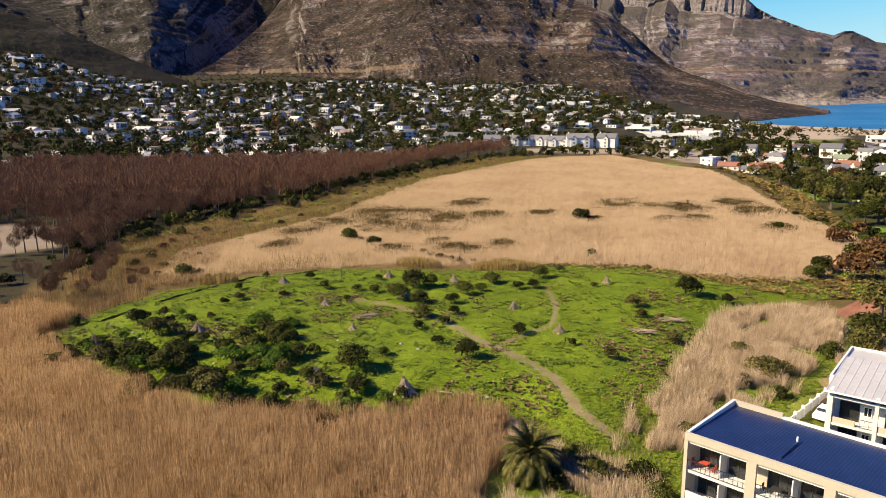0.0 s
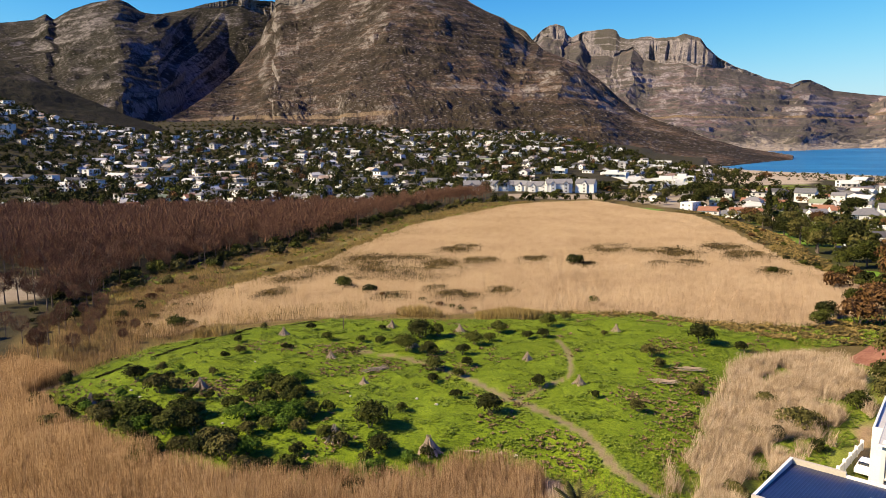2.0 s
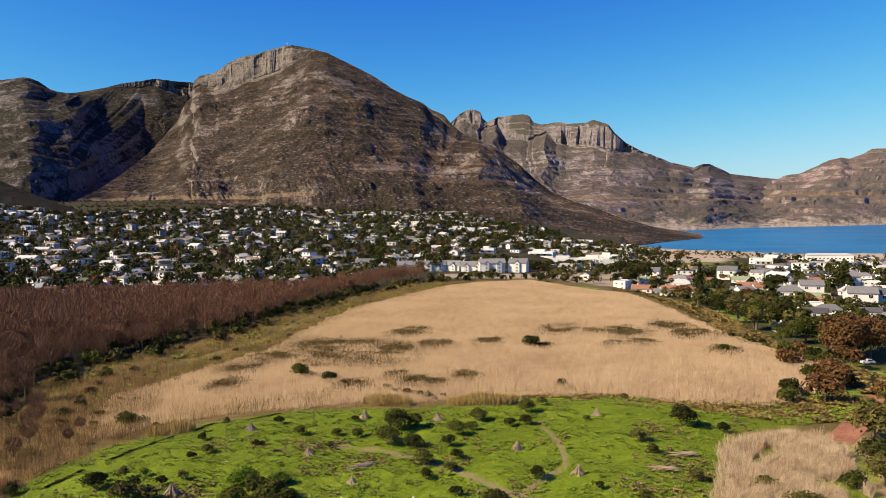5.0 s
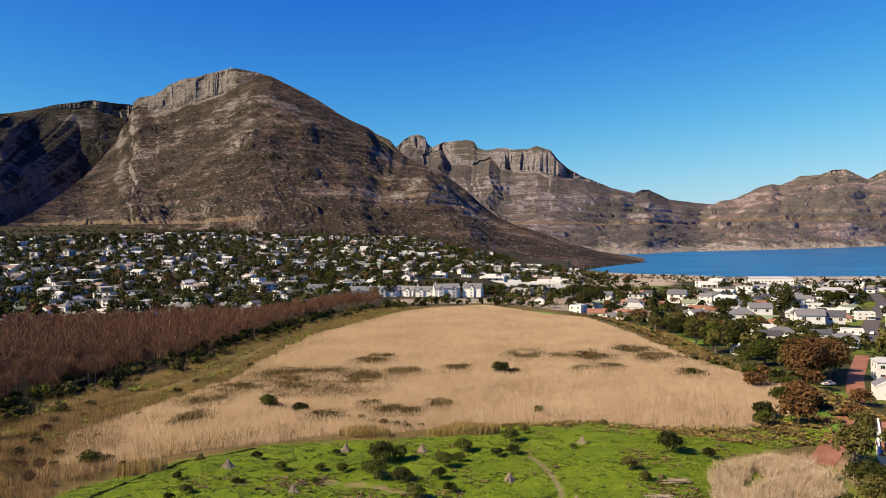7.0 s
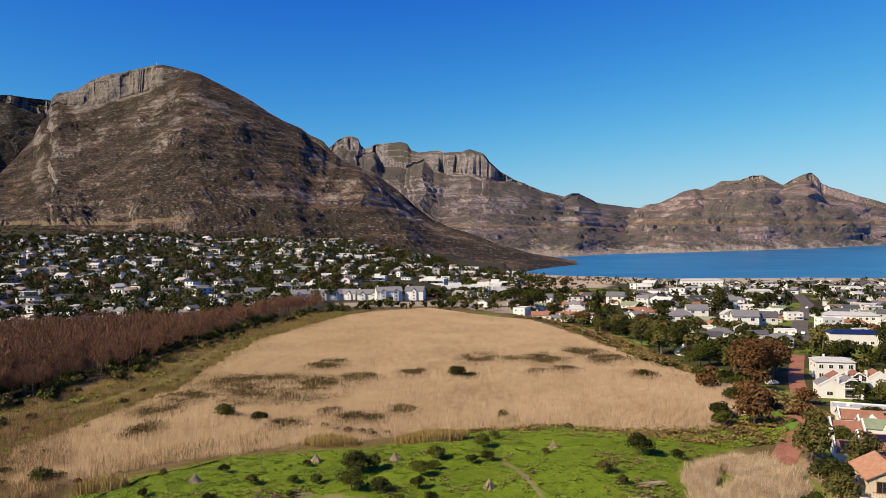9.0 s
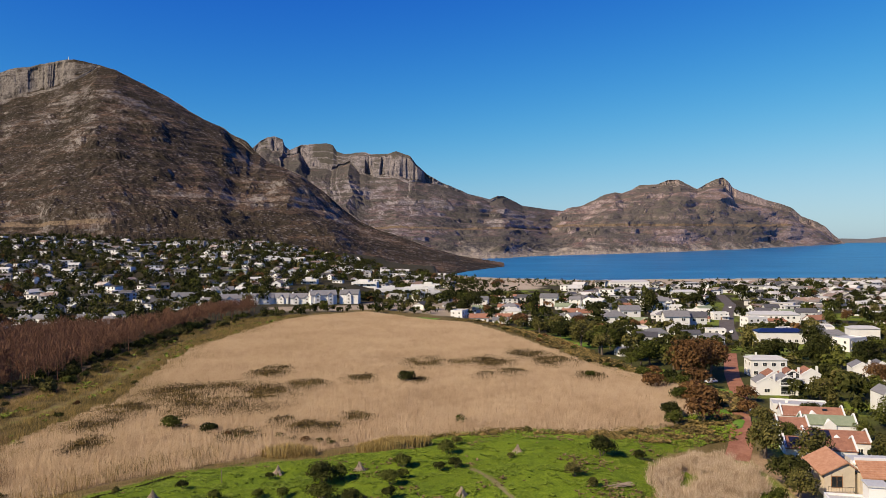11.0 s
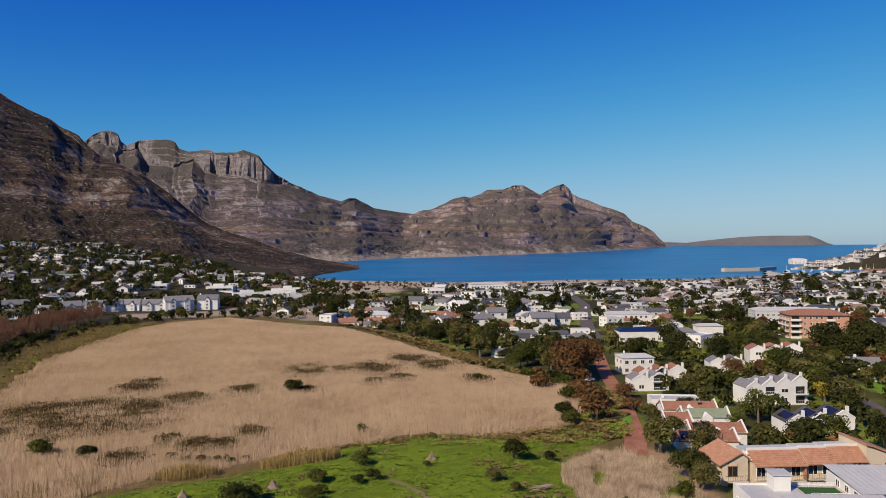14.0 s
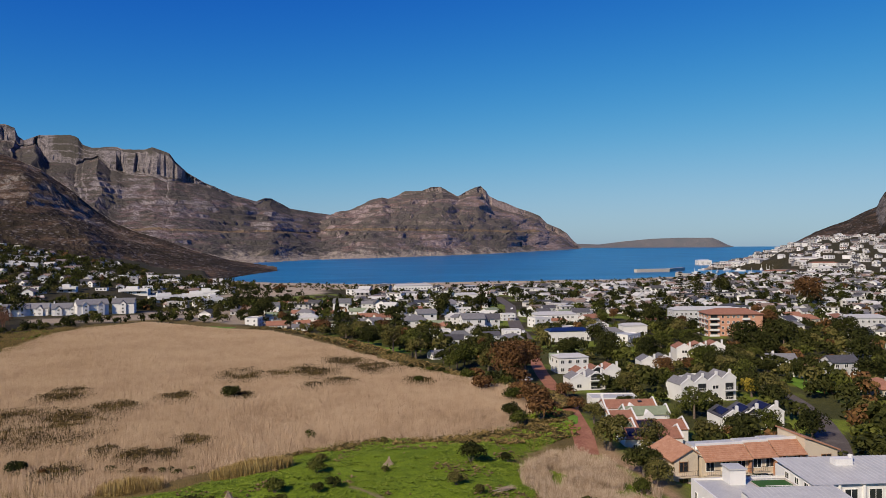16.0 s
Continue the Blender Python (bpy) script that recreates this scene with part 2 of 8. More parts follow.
def ground_material():
    """Grass, straw litter, woodland and town floor with shade in its dark colour, sand and garden ground, laid out by
    the sheet's zone marks.
    """
    m = bpy.data.materials.new("ground")
    m.use_nodes = True
    nt = m.node_tree
    b = nt.nodes["Principled BSDF"]
    b.inputs["Roughness"].default_value, b.inputs["Specular IOR Level"].default_value = 0.95, 0.15
    pos = nt.nodes.new("ShaderNodeNewGeometry").outputs["Position"]
    zone = nt.nodes.new("ShaderNodeAttribute")
    zone.attribute_name = "zone"
    sep = nt.nodes.new("ShaderNodeSeparateColor")
    nt.links.new(zone.outputs["Color"], sep.inputs[0])
    zone2 = nt.nodes.new("ShaderNodeAttribute")
    zone2.attribute_name = "zone_b"
    sep2 = nt.nodes.new("ShaderNodeSeparateColor")
    nt.links.new(zone2.outputs["Color"], sep2.inputs[0])
    n1, n2, n3 = noise_node(nt, pos, 0.06), noise_node(nt, pos, 0.5, 6.0), noise_node(nt, pos, 4.0, 4.0, 0.7)
    n12 = math_node(nt, "MULTIPLY_ADD", n1, 0.5, math_node(nt, "MULTIPLY", n2, 0.5))
    n23 = math_node(nt, "MULTIPLY_ADD", n3, 0.55, math_node(nt, "MULTIPLY", n12, 0.45))
    straw = ramp_node(nt, n23, [(0.35, (0.14, 0.09, 0.05)), (0.5, (0.29, 0.195, 0.115)), (0.68, (0.4, 0.285, 0.175))])
    grass = ramp_node(nt, n23, [(0.34, (0.035, 0.055, 0.005)), (0.47, (0.11, 0.17, 0.01)), (0.58, (0.19, 0.26, 0.018)), (0.72, (0.27, 0.29, 0.05))])
    # dark soil, deepened further by painting in the shade between trees and houses
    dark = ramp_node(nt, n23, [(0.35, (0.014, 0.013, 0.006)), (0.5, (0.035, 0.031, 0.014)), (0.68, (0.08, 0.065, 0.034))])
    sand = ramp_node(nt, n23, [(0.35, (0.24, 0.185, 0.13)), (0.7, (0.5, 0.43, 0.34))])
    bank = ramp_node(nt, n23, [(0.35, (0.045, 0.038, 0.012)), (0.5, (0.12, 0.09, 0.03)), (0.7, (0.22, 0.155, 0.07))])
    dirt = ramp_node(nt, n23, [(0.35, (0.14, 0.105, 0.05)), (0.7, (0.3, 0.24, 0.14))])
    col = mix_node(nt, sep.outputs[0], straw, grass)
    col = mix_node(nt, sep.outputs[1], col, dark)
    col = mix_node(nt, sep.outputs[2], col, sand)
    col = mix_node(nt, sep2.outputs[0], col, bank)
    col = mix_node(nt, sep2.outputs[1], col, dirt)
    nt.links.new(col, b.inputs["Base Color"])
    bp = nt.nodes.new("ShaderNodeBump")
    bp.inputs["Strength"].default_value, bp.inputs["Distance"].default_value = 0.8, 0.35
    nt.links.new(n23, bp.inputs["Height"])
    nt.links.new(bp.outputs[0], b.inputs["Normal"])
    return m


def water_material():
    m = bpy.data.materials.new("sea_water")
    m.use_nodes = True
    nt = m.node_tree
    b = nt.nodes["Principled BSDF"]
    pos = nt.nodes.new("ShaderNodeNewGeometry").outputs["Position"]
    n1, n2 = noise_node(nt, pos, 0.006, 4.0), noise_node(nt, pos, 0.25, 4.0, 0.7)
    col = ramp_node(nt, n1, [(0.35, (0.005, 0.08, 0.2)), (0.65, (0.011, 0.13, 0.29))])
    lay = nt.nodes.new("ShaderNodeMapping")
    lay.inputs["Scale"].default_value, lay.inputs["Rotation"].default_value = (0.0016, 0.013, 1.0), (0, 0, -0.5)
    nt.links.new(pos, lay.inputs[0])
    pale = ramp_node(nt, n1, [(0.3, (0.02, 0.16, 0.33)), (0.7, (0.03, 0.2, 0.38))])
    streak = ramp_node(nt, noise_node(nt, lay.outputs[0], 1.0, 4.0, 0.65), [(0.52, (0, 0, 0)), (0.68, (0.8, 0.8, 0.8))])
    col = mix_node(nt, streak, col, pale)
    nt.links.new(col, b.inputs["Base Color"])
    b.inputs["Roughness"].default_value, b.inputs["IOR"].default_value = 0.3, 1.33
    b.inputs["Specular IOR Level"].default_value = 0.25
    bp = nt.nodes.new("ShaderNodeBump")
    bp.inputs["Strength"].default_value, bp.inputs["Distance"].default_value = 0.6, 0.5
    nt.links.new(n2, bp.inputs["Height"])
    nt.links.new(bp.outputs[0], b.inputs["Normal"])
    return m


M_ground, M_water = ground_material(), water_material()
M_main = mountain_material("sandstone_and_scrub", (0.16, 0.143, 0.135), (0.048, 0.042, 0.04), (0.019, 0.016, 0.0105), (0.052, 0.039, 0.029), -0.12, track=(86, 5.0, -520), red=(0.13, 0.085, 0.06))
# darker version of M_main: the left ridge's shade is put into its colours
M_left = mountain_material("shaded_scrub_ridge", (0.15, 0.135, 0.13), (0.04, 0.036, 0.035), (0.013, 0.013, 0.008), (0.036, 0.03, 0.022), 0.0)
# across the bay, distance haze is painted in: rock colours lifted towards purple-grey
M_back = mountain_material("hazy_purple_sandstone", (0.19, 0.17, 0.178), (0.068, 0.063, 0.074), (0.052, 0.049, 0.042), (0.092, 0.081, 0.077), 0.0, boulders=0.45, shore=(0.3, 0.26, 0.22), track=(105, 5.0, 2000), red=(0.17, 0.115, 0.11))
M_head = mountain_material("hazy_red_sandstone", (0.25, 0.2, 0.196), (0.095, 0.076, 0.08), (0.068, 0.064, 0.054), (0.12, 0.1, 0.095), 0.05, boulders=0.45, shore=(0.36, 0.31, 0.26), track=(120, 6.0, 2000), red=(0.21, 0.13, 0.115))
M_hill = mountain_material("dark_scrub_hill", (0.1, 0.085, 0.07), (0.03, 0.027, 0.023), (0.012, 0.013, 0.007), (0.03, 0.026, 0.018), -0.3, boulders=0.3)
# air haze over the distant cape is mixed into these pale bluish tones
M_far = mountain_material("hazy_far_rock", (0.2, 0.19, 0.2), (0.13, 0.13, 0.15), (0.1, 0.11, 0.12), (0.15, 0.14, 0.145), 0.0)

# ---- the lie of the land ----
PLAIN, SEA = -1.0, -6.5
MOUND = [(-77, 86), (-80, 95), (-81, 106), (-78, 125), (-70, 138), (-60, 148), (-43, 156), (-28, 158), (-13, 170), (2, 175), (19, 173),
         (33, 166), (45, 168), (52, 162), (38, 152), (33, 136), (31, 122), (29, 111), (26, 99), (24, 91), (23, 86), (29, 82), (27, 78), (15, 82), (7, 87), (0, 86), (-12, 77),
         (-34, 74), (-47, 75), (-60, 80)]
BED = [(-104, 153), (-101, 189), (-97, 221), (-102, 264), (-106, 332), (-90, 430), (-75, 463), (-41, 485), (-3, 432), (21, 409),
       (36, 352), (45, 308), (50, 276), (58, 254), (65, 241), (70, 222), (67, 202), (51, 176), (30, 173), (10, 178), (-10, 173), (-40, 161),
       (-60, 152), (-75, 140), (-85, 124), (-93, 127)]
NEAR = [(-125, 40), (-115, 75), (-95, 100), (-82, 98), (-78, 86), (-60, 79), (-35, 73), (-20, 75), (-8, 80), (2, 86), (8, 84), (10, 74), (12, 60), (18, 44), (16, 20), (-110, 20)]
RIGHT = [(21, 82), (22, 91), (24.5, 98), (27, 111), (28.5, 122), (31, 134), (36, 147), (49, 153), (54, 147), (50, 126), (45.5, 114), (42, 103), (37, 98), (32, 93), (29, 85)]
FOOTPATH = [(-121, 152), (-119.5, 167), (-116.5, 183), (-113, 196.5), (-111, 218), (-109, 241), (-115, 293), (-118, 334), (-118.5, 369), (-114, 411), (-100, 450)]
SANDLOT = [(-194, 172), (-165, 171), (-140, 157), (-146, 145), (-150, 134), (-185, 140)]
WOOD = [(-112, 82), (-94, 98), (-96, 116), (-110, 134), (-116, 140), (-134, 162), (-140, 180), (-136, 210), (-131, 255), (-131, 305), (-131, 368), (-124, 445), (-112, 500), (-130, 508),
        (-140, 460), (-150, 385), (-215, 352), (-280, 325), (-340, 300), (-300, 200), (-190, 110), (-150, 70)]
YARD = [(12, 60), (12, 82), (24, 84), (30, 88), (42, 98), (46, 100), (30, 70), (24, 56)]
TRACK = [(-37, 124), (-26, 122), (-14, 116), (-4, 108), (4, 103), (11, 97), (16, 89), (22, 83.5), (26, 81.5), (30, 81)]
TRACK_B = [(-1, 106), (2, 115), (5, 121), (3, 132), (-1, 141)]
BASIN = [(690, 900), (725, 1010), (820, 1110), (950, 1200), (1070, 1150), (1050, 1080), (960, 990), (870, 935), (790, 885), (735, 850)]
SHORE_AZ = [-180, 0.6, 1.4, 4.4, 8.5, 12.6, 23.7, 32.4, 36.0, 38.5, 40.0, 41.5, 43.0, 45.0, 47.0]
SHORE_R = [9000, 9000, 1130, 1045, 1000, 955, 1012, 1064, 1155, 1420, 1900, 2300, 3100, 4500, 9000]
FOOT_AZ = [-75, -50, -40, -25, -12, -6, -1, 3, 6.5, 180]
FOOT_Z = [120, 105, 80, 80, 66, 42, 14, 3, -1, -1]


def sea_level(r):
    return SEA + 29.0 * smooth((r - 1900) / 4200) * 1.5


def land(x, y):
    """Height of the bare ground."""
    x, y = np.asarray(x, float), np.asarray(y, float)
    r, az = np.hypot(x, y), np.degrees(np.arctan2(x, y))
    z = PLAIN + 0.5 * (fbm(x / 30, y / 30, 3, 5) - 0.5)
    d = depth_in(MOUND, x, y)
    z = z + np.where(d > -4, 2.1 * smooth((d + 4) / 18), 0) + np.where(d > 0, 0.6 * (fbm(x / 3.2, y / 3.2, 3, 9) - 0.5) + 0.9 * (fbm(x / 14, y / 14, 2, 19) - 0.5), 0)
    ex = np.interp(y, [40, 80, 100, 130, 160, 190, 225, 260, 350, 410, 500, 620], [18, 33, 38, 56, 62, 70, 72, 60, 48, 28, -10, -70])
    z = z - 3.0 * smooth((x - ex) / 18) * smooth((r - 30) / 30)
    rise = np.interp(az, FOOT_AZ, FOOT_Z)
    z = z + (rise - PLAIN) * smooth((r - 520) / np.interp(az, [-50, -40], [850, 1250])) * (0.85 + 0.3 * fbm(x / 150, y / 150, 3, 2))
    z = z + np.interp(az, [41, 47, 60], [0, 62, 75]) * smooth((r - 1050) / 900)
    shore = np.interp(az, SHORE_AZ, SHORE_R)
    basin = smooth(depth_in(BASIN, x, y) / 30 + 0.6) if np.max(r) > 900 else 0
    z = z * (1 - basin) + (SEA - 3) * basin
    return z - 9 * smooth((r - shore + 15) / 60) + np.where(r > 2000, -12 * smooth((r - 2000) / 600), 0)


def place(x, y):
    return float(land(np.array([x]), np.array([y]))[0])


def setting(name, me, label, category):
    return tagged(new(name, me), label, category, kind="structure")


def ground_sheet():
    az = np.radians(np.concatenate([np.arange(-62, 62, 0.3), np.arange(62, 298, 4.0)]))
    r = np.concatenate([[0.001, 15], np.geomspace(30, 300, 150), np.geomspace(305, 4900, 150)])
    R, A = np.meshgrid(r, az, indexing="ij")
    X, Y = R * np.sin(A), R * np.cos(A)
    Z = land(X, Y)
    me = mesh_np("ground", np.stack([X, Y, Z], -1).reshape(-1, 3), grid_faces(*X.shape, wrap=True)[:, ::-1], [M_ground], shade=True)
    jx, jy = X + 6 * (fbm(X / 9, Y / 9, 3, 21) - 0.5), Y + 6 * (fbm(X / 9, Y / 9, 3, 22) - 0.5)
    azd, wood = np.degrees(A), depth_in(WOOD, jx, jy)
    azd = (azd + 180) % 360 - 180
    green = np.maximum(smooth(depth_in(MOUND, jx, jy) / 2 + 0.5), 0.8 * smooth(np.maximum(depth_in(RIGHT, jx, jy), depth_in(YARD, jx, jy)) / 2 + 1.8))
    gardens = smooth((jx - np.interp(jy, [80, 130, 160, 220, 260, 350, 410, 500], [34, 56, 60, 66, 52, 40, 24, -20])) / 6) * (R < 950)
    shore = np.interp(azd, SHORE_AZ, SHORE_R)
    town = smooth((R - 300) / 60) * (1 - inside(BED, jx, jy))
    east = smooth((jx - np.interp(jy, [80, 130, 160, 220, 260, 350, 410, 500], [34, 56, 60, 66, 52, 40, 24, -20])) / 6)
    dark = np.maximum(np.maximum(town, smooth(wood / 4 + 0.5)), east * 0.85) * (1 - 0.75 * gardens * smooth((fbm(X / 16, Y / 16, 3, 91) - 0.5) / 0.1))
    green = np.maximum(green, 0.9 * gardens)
    sand = smooth((R - shore + 130 + 150 * (fbm(X / 60, Y / 60, 3, 4) - 0.3)) / 25) * (azd > -3) * (R < 3000)
    beach = [(12, 715), (6, 800), (14, 1010), (150, 1010), (145, 845), (128, 745), (70, 716)]
    sand = np.maximum(sand, smooth(depth_in(beach, jx, jy) / 14 + 2.2 * (fbm(X / 26, Y / 26, 3, 44) - 0.62)))
    sand = np.maximum(sand, 0.6 * smooth(depth_in(SANDLOT, jx, jy) / 3 + 0.5))
    green = np.maximum(green, 0.7 * smooth((1.5 - edge_distance(FOOTPATH, jx, jy, False)) / 0.9) * (R > 100))
    flats = [(-105, 505), (-62, 497), (-25, 478), (0, 450), (40, 455), (70, 480), (45, 560), (0, 610), (-45, 600), (-50, 545), (-115, 543)]
    sand = np.maximum(sand, 0.8 * smooth(depth_in(flats, jx, jy) / 6 + 1.6 * (fbm(X / 14, Y / 14, 3, 93) - 0.42)))
    bed_edge = depth_in(BED, jx, jy)
    bank = smooth((15 - np.abs(bed_edge + 11)) / 5) * (R > 120) * (1 - green)
    trail = np.minimum(edge_distance(TRACK, X, Y, False), edge_distance(TRACK_B, X, Y, False) + 0.25)
    path = smooth((0.95 - trail - 0.5 * (fbm(X / 2, Y / 2, 2, 8) - 0.5)) / 0.4)
    for nm, chans in (("zone", (green, dark, sand)), ("zone_b", (bank, path, green * 0))):
        at = me.color_attributes.new(nm, "FLOAT_COLOR", "POINT")
        data = np.stack([*(np.clip(c, 0, 1) for c in chans), np.ones_like(X)], -1).astype(np.float32)
        at.data.foreach_set("color", data.ravel())
    return setting("ground", me, "valley floor with grass, straw litter, sand and soil darkened by painted shade", "ground")


ground_sheet()


def sea_sheet():
    az = np.radians(np.arange(-4, 64.1, 1.0))
    r = np.concatenate([[700], np.geomspace(800, 4950, 60)])
    R, A = np.meshgrid(r, az, indexing="ij")
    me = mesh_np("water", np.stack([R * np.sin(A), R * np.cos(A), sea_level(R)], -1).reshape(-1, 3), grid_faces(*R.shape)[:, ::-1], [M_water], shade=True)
    return setting("water", me, "calm deep blue bay reaching to the horizon", "sea")


sea_sheet()


def surf():
    """A thin broken line of foam along the beach."""
    az = np.arange(2.0, 34, 0.05)
    r0 = np.interp(az, SHORE_AZ, SHORE_R)
    parts = []
    for off, w, sd in ((4, 4.0, 3), (22, 3.0, 9), (40, 2.5, 15)):
        n = fbm(az * 2.2, az * 0 + sd, 3, 40 + sd)
        half = np.clip((n - (0.35 if off == 4 else 0.55)) * 8, 0, 1) * w
        mid = r0 + off + 10 * (fbm(az / 2, az * 0 + sd, 2, 50) - 0.5)
        R = np.stack([mid - half, mid + half], 0)
        A = np.radians(np.stack([az, az], 0))
        parts.append((np.stack([R * np.sin(A), R * np.cos(A), np.full_like(R, SEA + 0.15)], -1).reshape(-1, 3), grid_faces(2, len(az))[:, ::-1]))
    V = np.concatenate([q[0] for q in parts])
    F = np.concatenate([q[1] + i * len(parts[0][0]) for i, q in enumerate(parts)])
    return tagged(new("surf", mesh_np("surf", V, F, [M_foam])), "thin white lines of surf along the beach", "surf", kind="stuff")


M_foam = material("sea_foam", [(0.5, 0.52, 0.54), (0.7, 0.71, 0.72)], scale=0.2, rough=0.9, bump=0, world_space=True)
surf()


def mountain(name, label, mat, crest, crest_r, foot, step, rows, seed, cliffs=None, gully=60, band=24, bend=1.2, back=400, fine=7.0, ledges=0.8, buttress=60):
    """A rocky ridge. crest: (azimuth, slope to the crest x 1000); crest_r, foot: (azimuth, distance[, height]); cliffs: (azimuth, height of the bare face under the crest, slope x 1000)."""
    ca, ce = np.array(crest, float).T
    az = np.arange(ca[0], ca[-1] + 1e-6, step)
    el = np.interp(az, ca, ce) / 1000
    cr = np.interp(az, *np.array(crest_r, float).T)
    fa, fr, fz = np.array(foot, float).T
    fr, fz = np.interp(az, fa, fr), np.interp(az, fa, fz)
    face = np.interp(az, *np.array(cliffs, float).T) / 1000 * cr if cliffs else 0 * az
    cz = 43 + el * cr
    upper = 60 if cliffs else 8
    U = np.concatenate([np.linspace(0, 1, rows - upper), np.ones(upper + 3)])[:, None] + 0 * az
    C = np.concatenate([np.zeros(rows - upper), np.linspace(0, 1, upper), np.ones(3)])[:, None] + 0 * az
    over = np.concatenate([np.zeros(rows), [0.04, 0.12, 0.3]])[:, None] + 0 * az
    AZ, EL, CR, FR, CZ, FZ, FACE = (np.broadcast_to(q, U.shape) for q in (az, el, cr, fr, cz, fz, face))
    setback = 6 + 0.45 * FACE
    arc = np.radians(AZ) * 0.5 * (CR + FR)
    run = U * (CR - FR)
    height = np.maximum(CZ - FZ, 1)
    bare = np.clip(FACE / 40, 0, 1)
    env = smooth(U / 0.22) * (1 - smooth((U - 0.8) / 0.2) * (1 - 0.5 * bare)) * (1 - C)
    tall = np.clip(height / 260, 0, 1)
    R = FR + (CR - setback - FR) * U + setback * C
    Z = FZ + (CZ - FACE - FZ) * U ** bend
    # spurs and gullies run down the slope, bent by a slow wander
    wander = 420 * (fbm(arc / 620, run / 800, 3, seed) - 0.5)
    spur = fbm((arc + wander) / 640, run / 2200, 2, seed + 3, ridged=True) - 0.55
    rib = fbm((arc + wander * 0.6) / 210, run / 900, 3, seed + 4, ridged=True) - 0.55
    crag = fbm(arc / 170, run / 170, 5, seed + 11) - 0.5
    Z = Z + env * tall * (gully * 1.3 * spur + gully * 0.28 * rib + 34 * crag)
    # knolls of bare rock stand out of the slope
    knoll = fbm(arc / 95, run / 110, 3, seed + 13)
    Z = Z + env * tall * (5 * smooth((knoll - 0.6) / 0.07) + 5 * smooth((knoll - 0.7) / 0.05))
    # beds of harder rock make ledges
    tilt = Z + 30 * (fbm(arc / 800, run / 800, 2, seed + 5) - 0.5)
    for thick, share in ((band, 0.34), (band * 0.37, 0.26)):
        ph = (tilt / thick) % 1.0
        stepped = smooth((ph - 0.55) / 0.4) - ph
        hard = smooth((fbm(arc / 260, run / 200, 3, seed + 7 + int(thick)) - 0.38) / 0.25)
        Z = Z + stepped * thick * share * ledges * env * hard * tall
    rough = fbm(arc / 15, run / 15, 3, seed + 8) - 0.5
    Z = Z + rough * fine * (1 - 0.4 * C) * np.clip(height / 80, 0, 1)
    # the bare face under the crest: buttresses, clefts and level breaks
    cleft = fbm((arc + 25 * rough) / 58, C * 0.35 + 3, 3, seed + 22, ridged=True)
    mass = fbm(arc / 150, C * 0.5 + 9, 2, seed + 23)
    breaks = np.floor(C * 4 + 1.3 * fbm(arc / 120, C * 0, 2, seed + 24)) / 4
    Z = Z + FACE * (0.86 * C + 0.14 * np.clip(breaks + 0.12, 0, 1) * (C > 0)) * (C > 0)
    Z = np.where(C >= 1, CZ + rough * fine * 0.6, Z)
    inset = bare * smooth(C / 0.15) * smooth((1 - C) / 0.2)
    R = R + inset * (buttress * 1.9 * np.clip(0.56 - cleft, -0.08, 0.3) + buttress * 0.5 * (mass - 0.5) + 10 * (breaks * 4 % 1))
    R, Z = R + over * back * 4, Z - over * np.maximum(height, 60) * 2.2
    # nothing in front of the crest rises above the line of sight to it
    lim = 43 + (EL - 0.0003) * R
    Z = np.where((over == 0) & (C < 1) & (U > 0.25), np.minimum(Z, lim + np.where(C > 0.6, 0.5 * fine * rough, 0)), Z)
    wob = AZ + (fbm(arc / 130, run / 130, 3, seed + 31) - 0.5) * 1.2 * env * tall
    X, Y = R * np.sin(np.radians(wob)), R * np.cos(np.radians(wob))
    me = mesh_np(name, np.stack([X, Y, Z], -1).reshape(-1, 3), grid_faces(*X.shape)[:, ::-1], [mat], shade=False)
    return setting(name, me, label, "mountain")


mountain("mountain_left", "long grey ridge with dark scrub and painted shade in its valleys", M_left,
         [(-62, 120), (-55, 128), (-49, 134), (-47.3, 139), (-46.55, 147), (-46.1, 141), (-45, 153.5), (-43.6, 163), (-42.2, 168.6), (-41.6, 165), (-40.6, 154.5), (-39.6, 152.7),
          (-38.6, 156.4), (-37.1, 163), (-36.3, 168), (-35, 172.6), (-33.9, 177), (-32.8, 175), (-31.5, 174.4), (-29, 165)],
         [(-62, 3500), (-42, 3800), (-38, 3500), (-29, 3500)], [(-62, 1250, 15), (-42, 1250, 20), (-39.5, 1500, 30), (-38, 2100, 60), (-35, 2700, 130), (-29, 2900, 220)], 0.09, 210, 140,
         cliffs=[(-62, 0), (-37.5, 0), (-36, 6), (-34, 12), (-32.6, 18), (-31, 22), (-29, 22)], gully=110, bend=1.1, ledges=0.6)
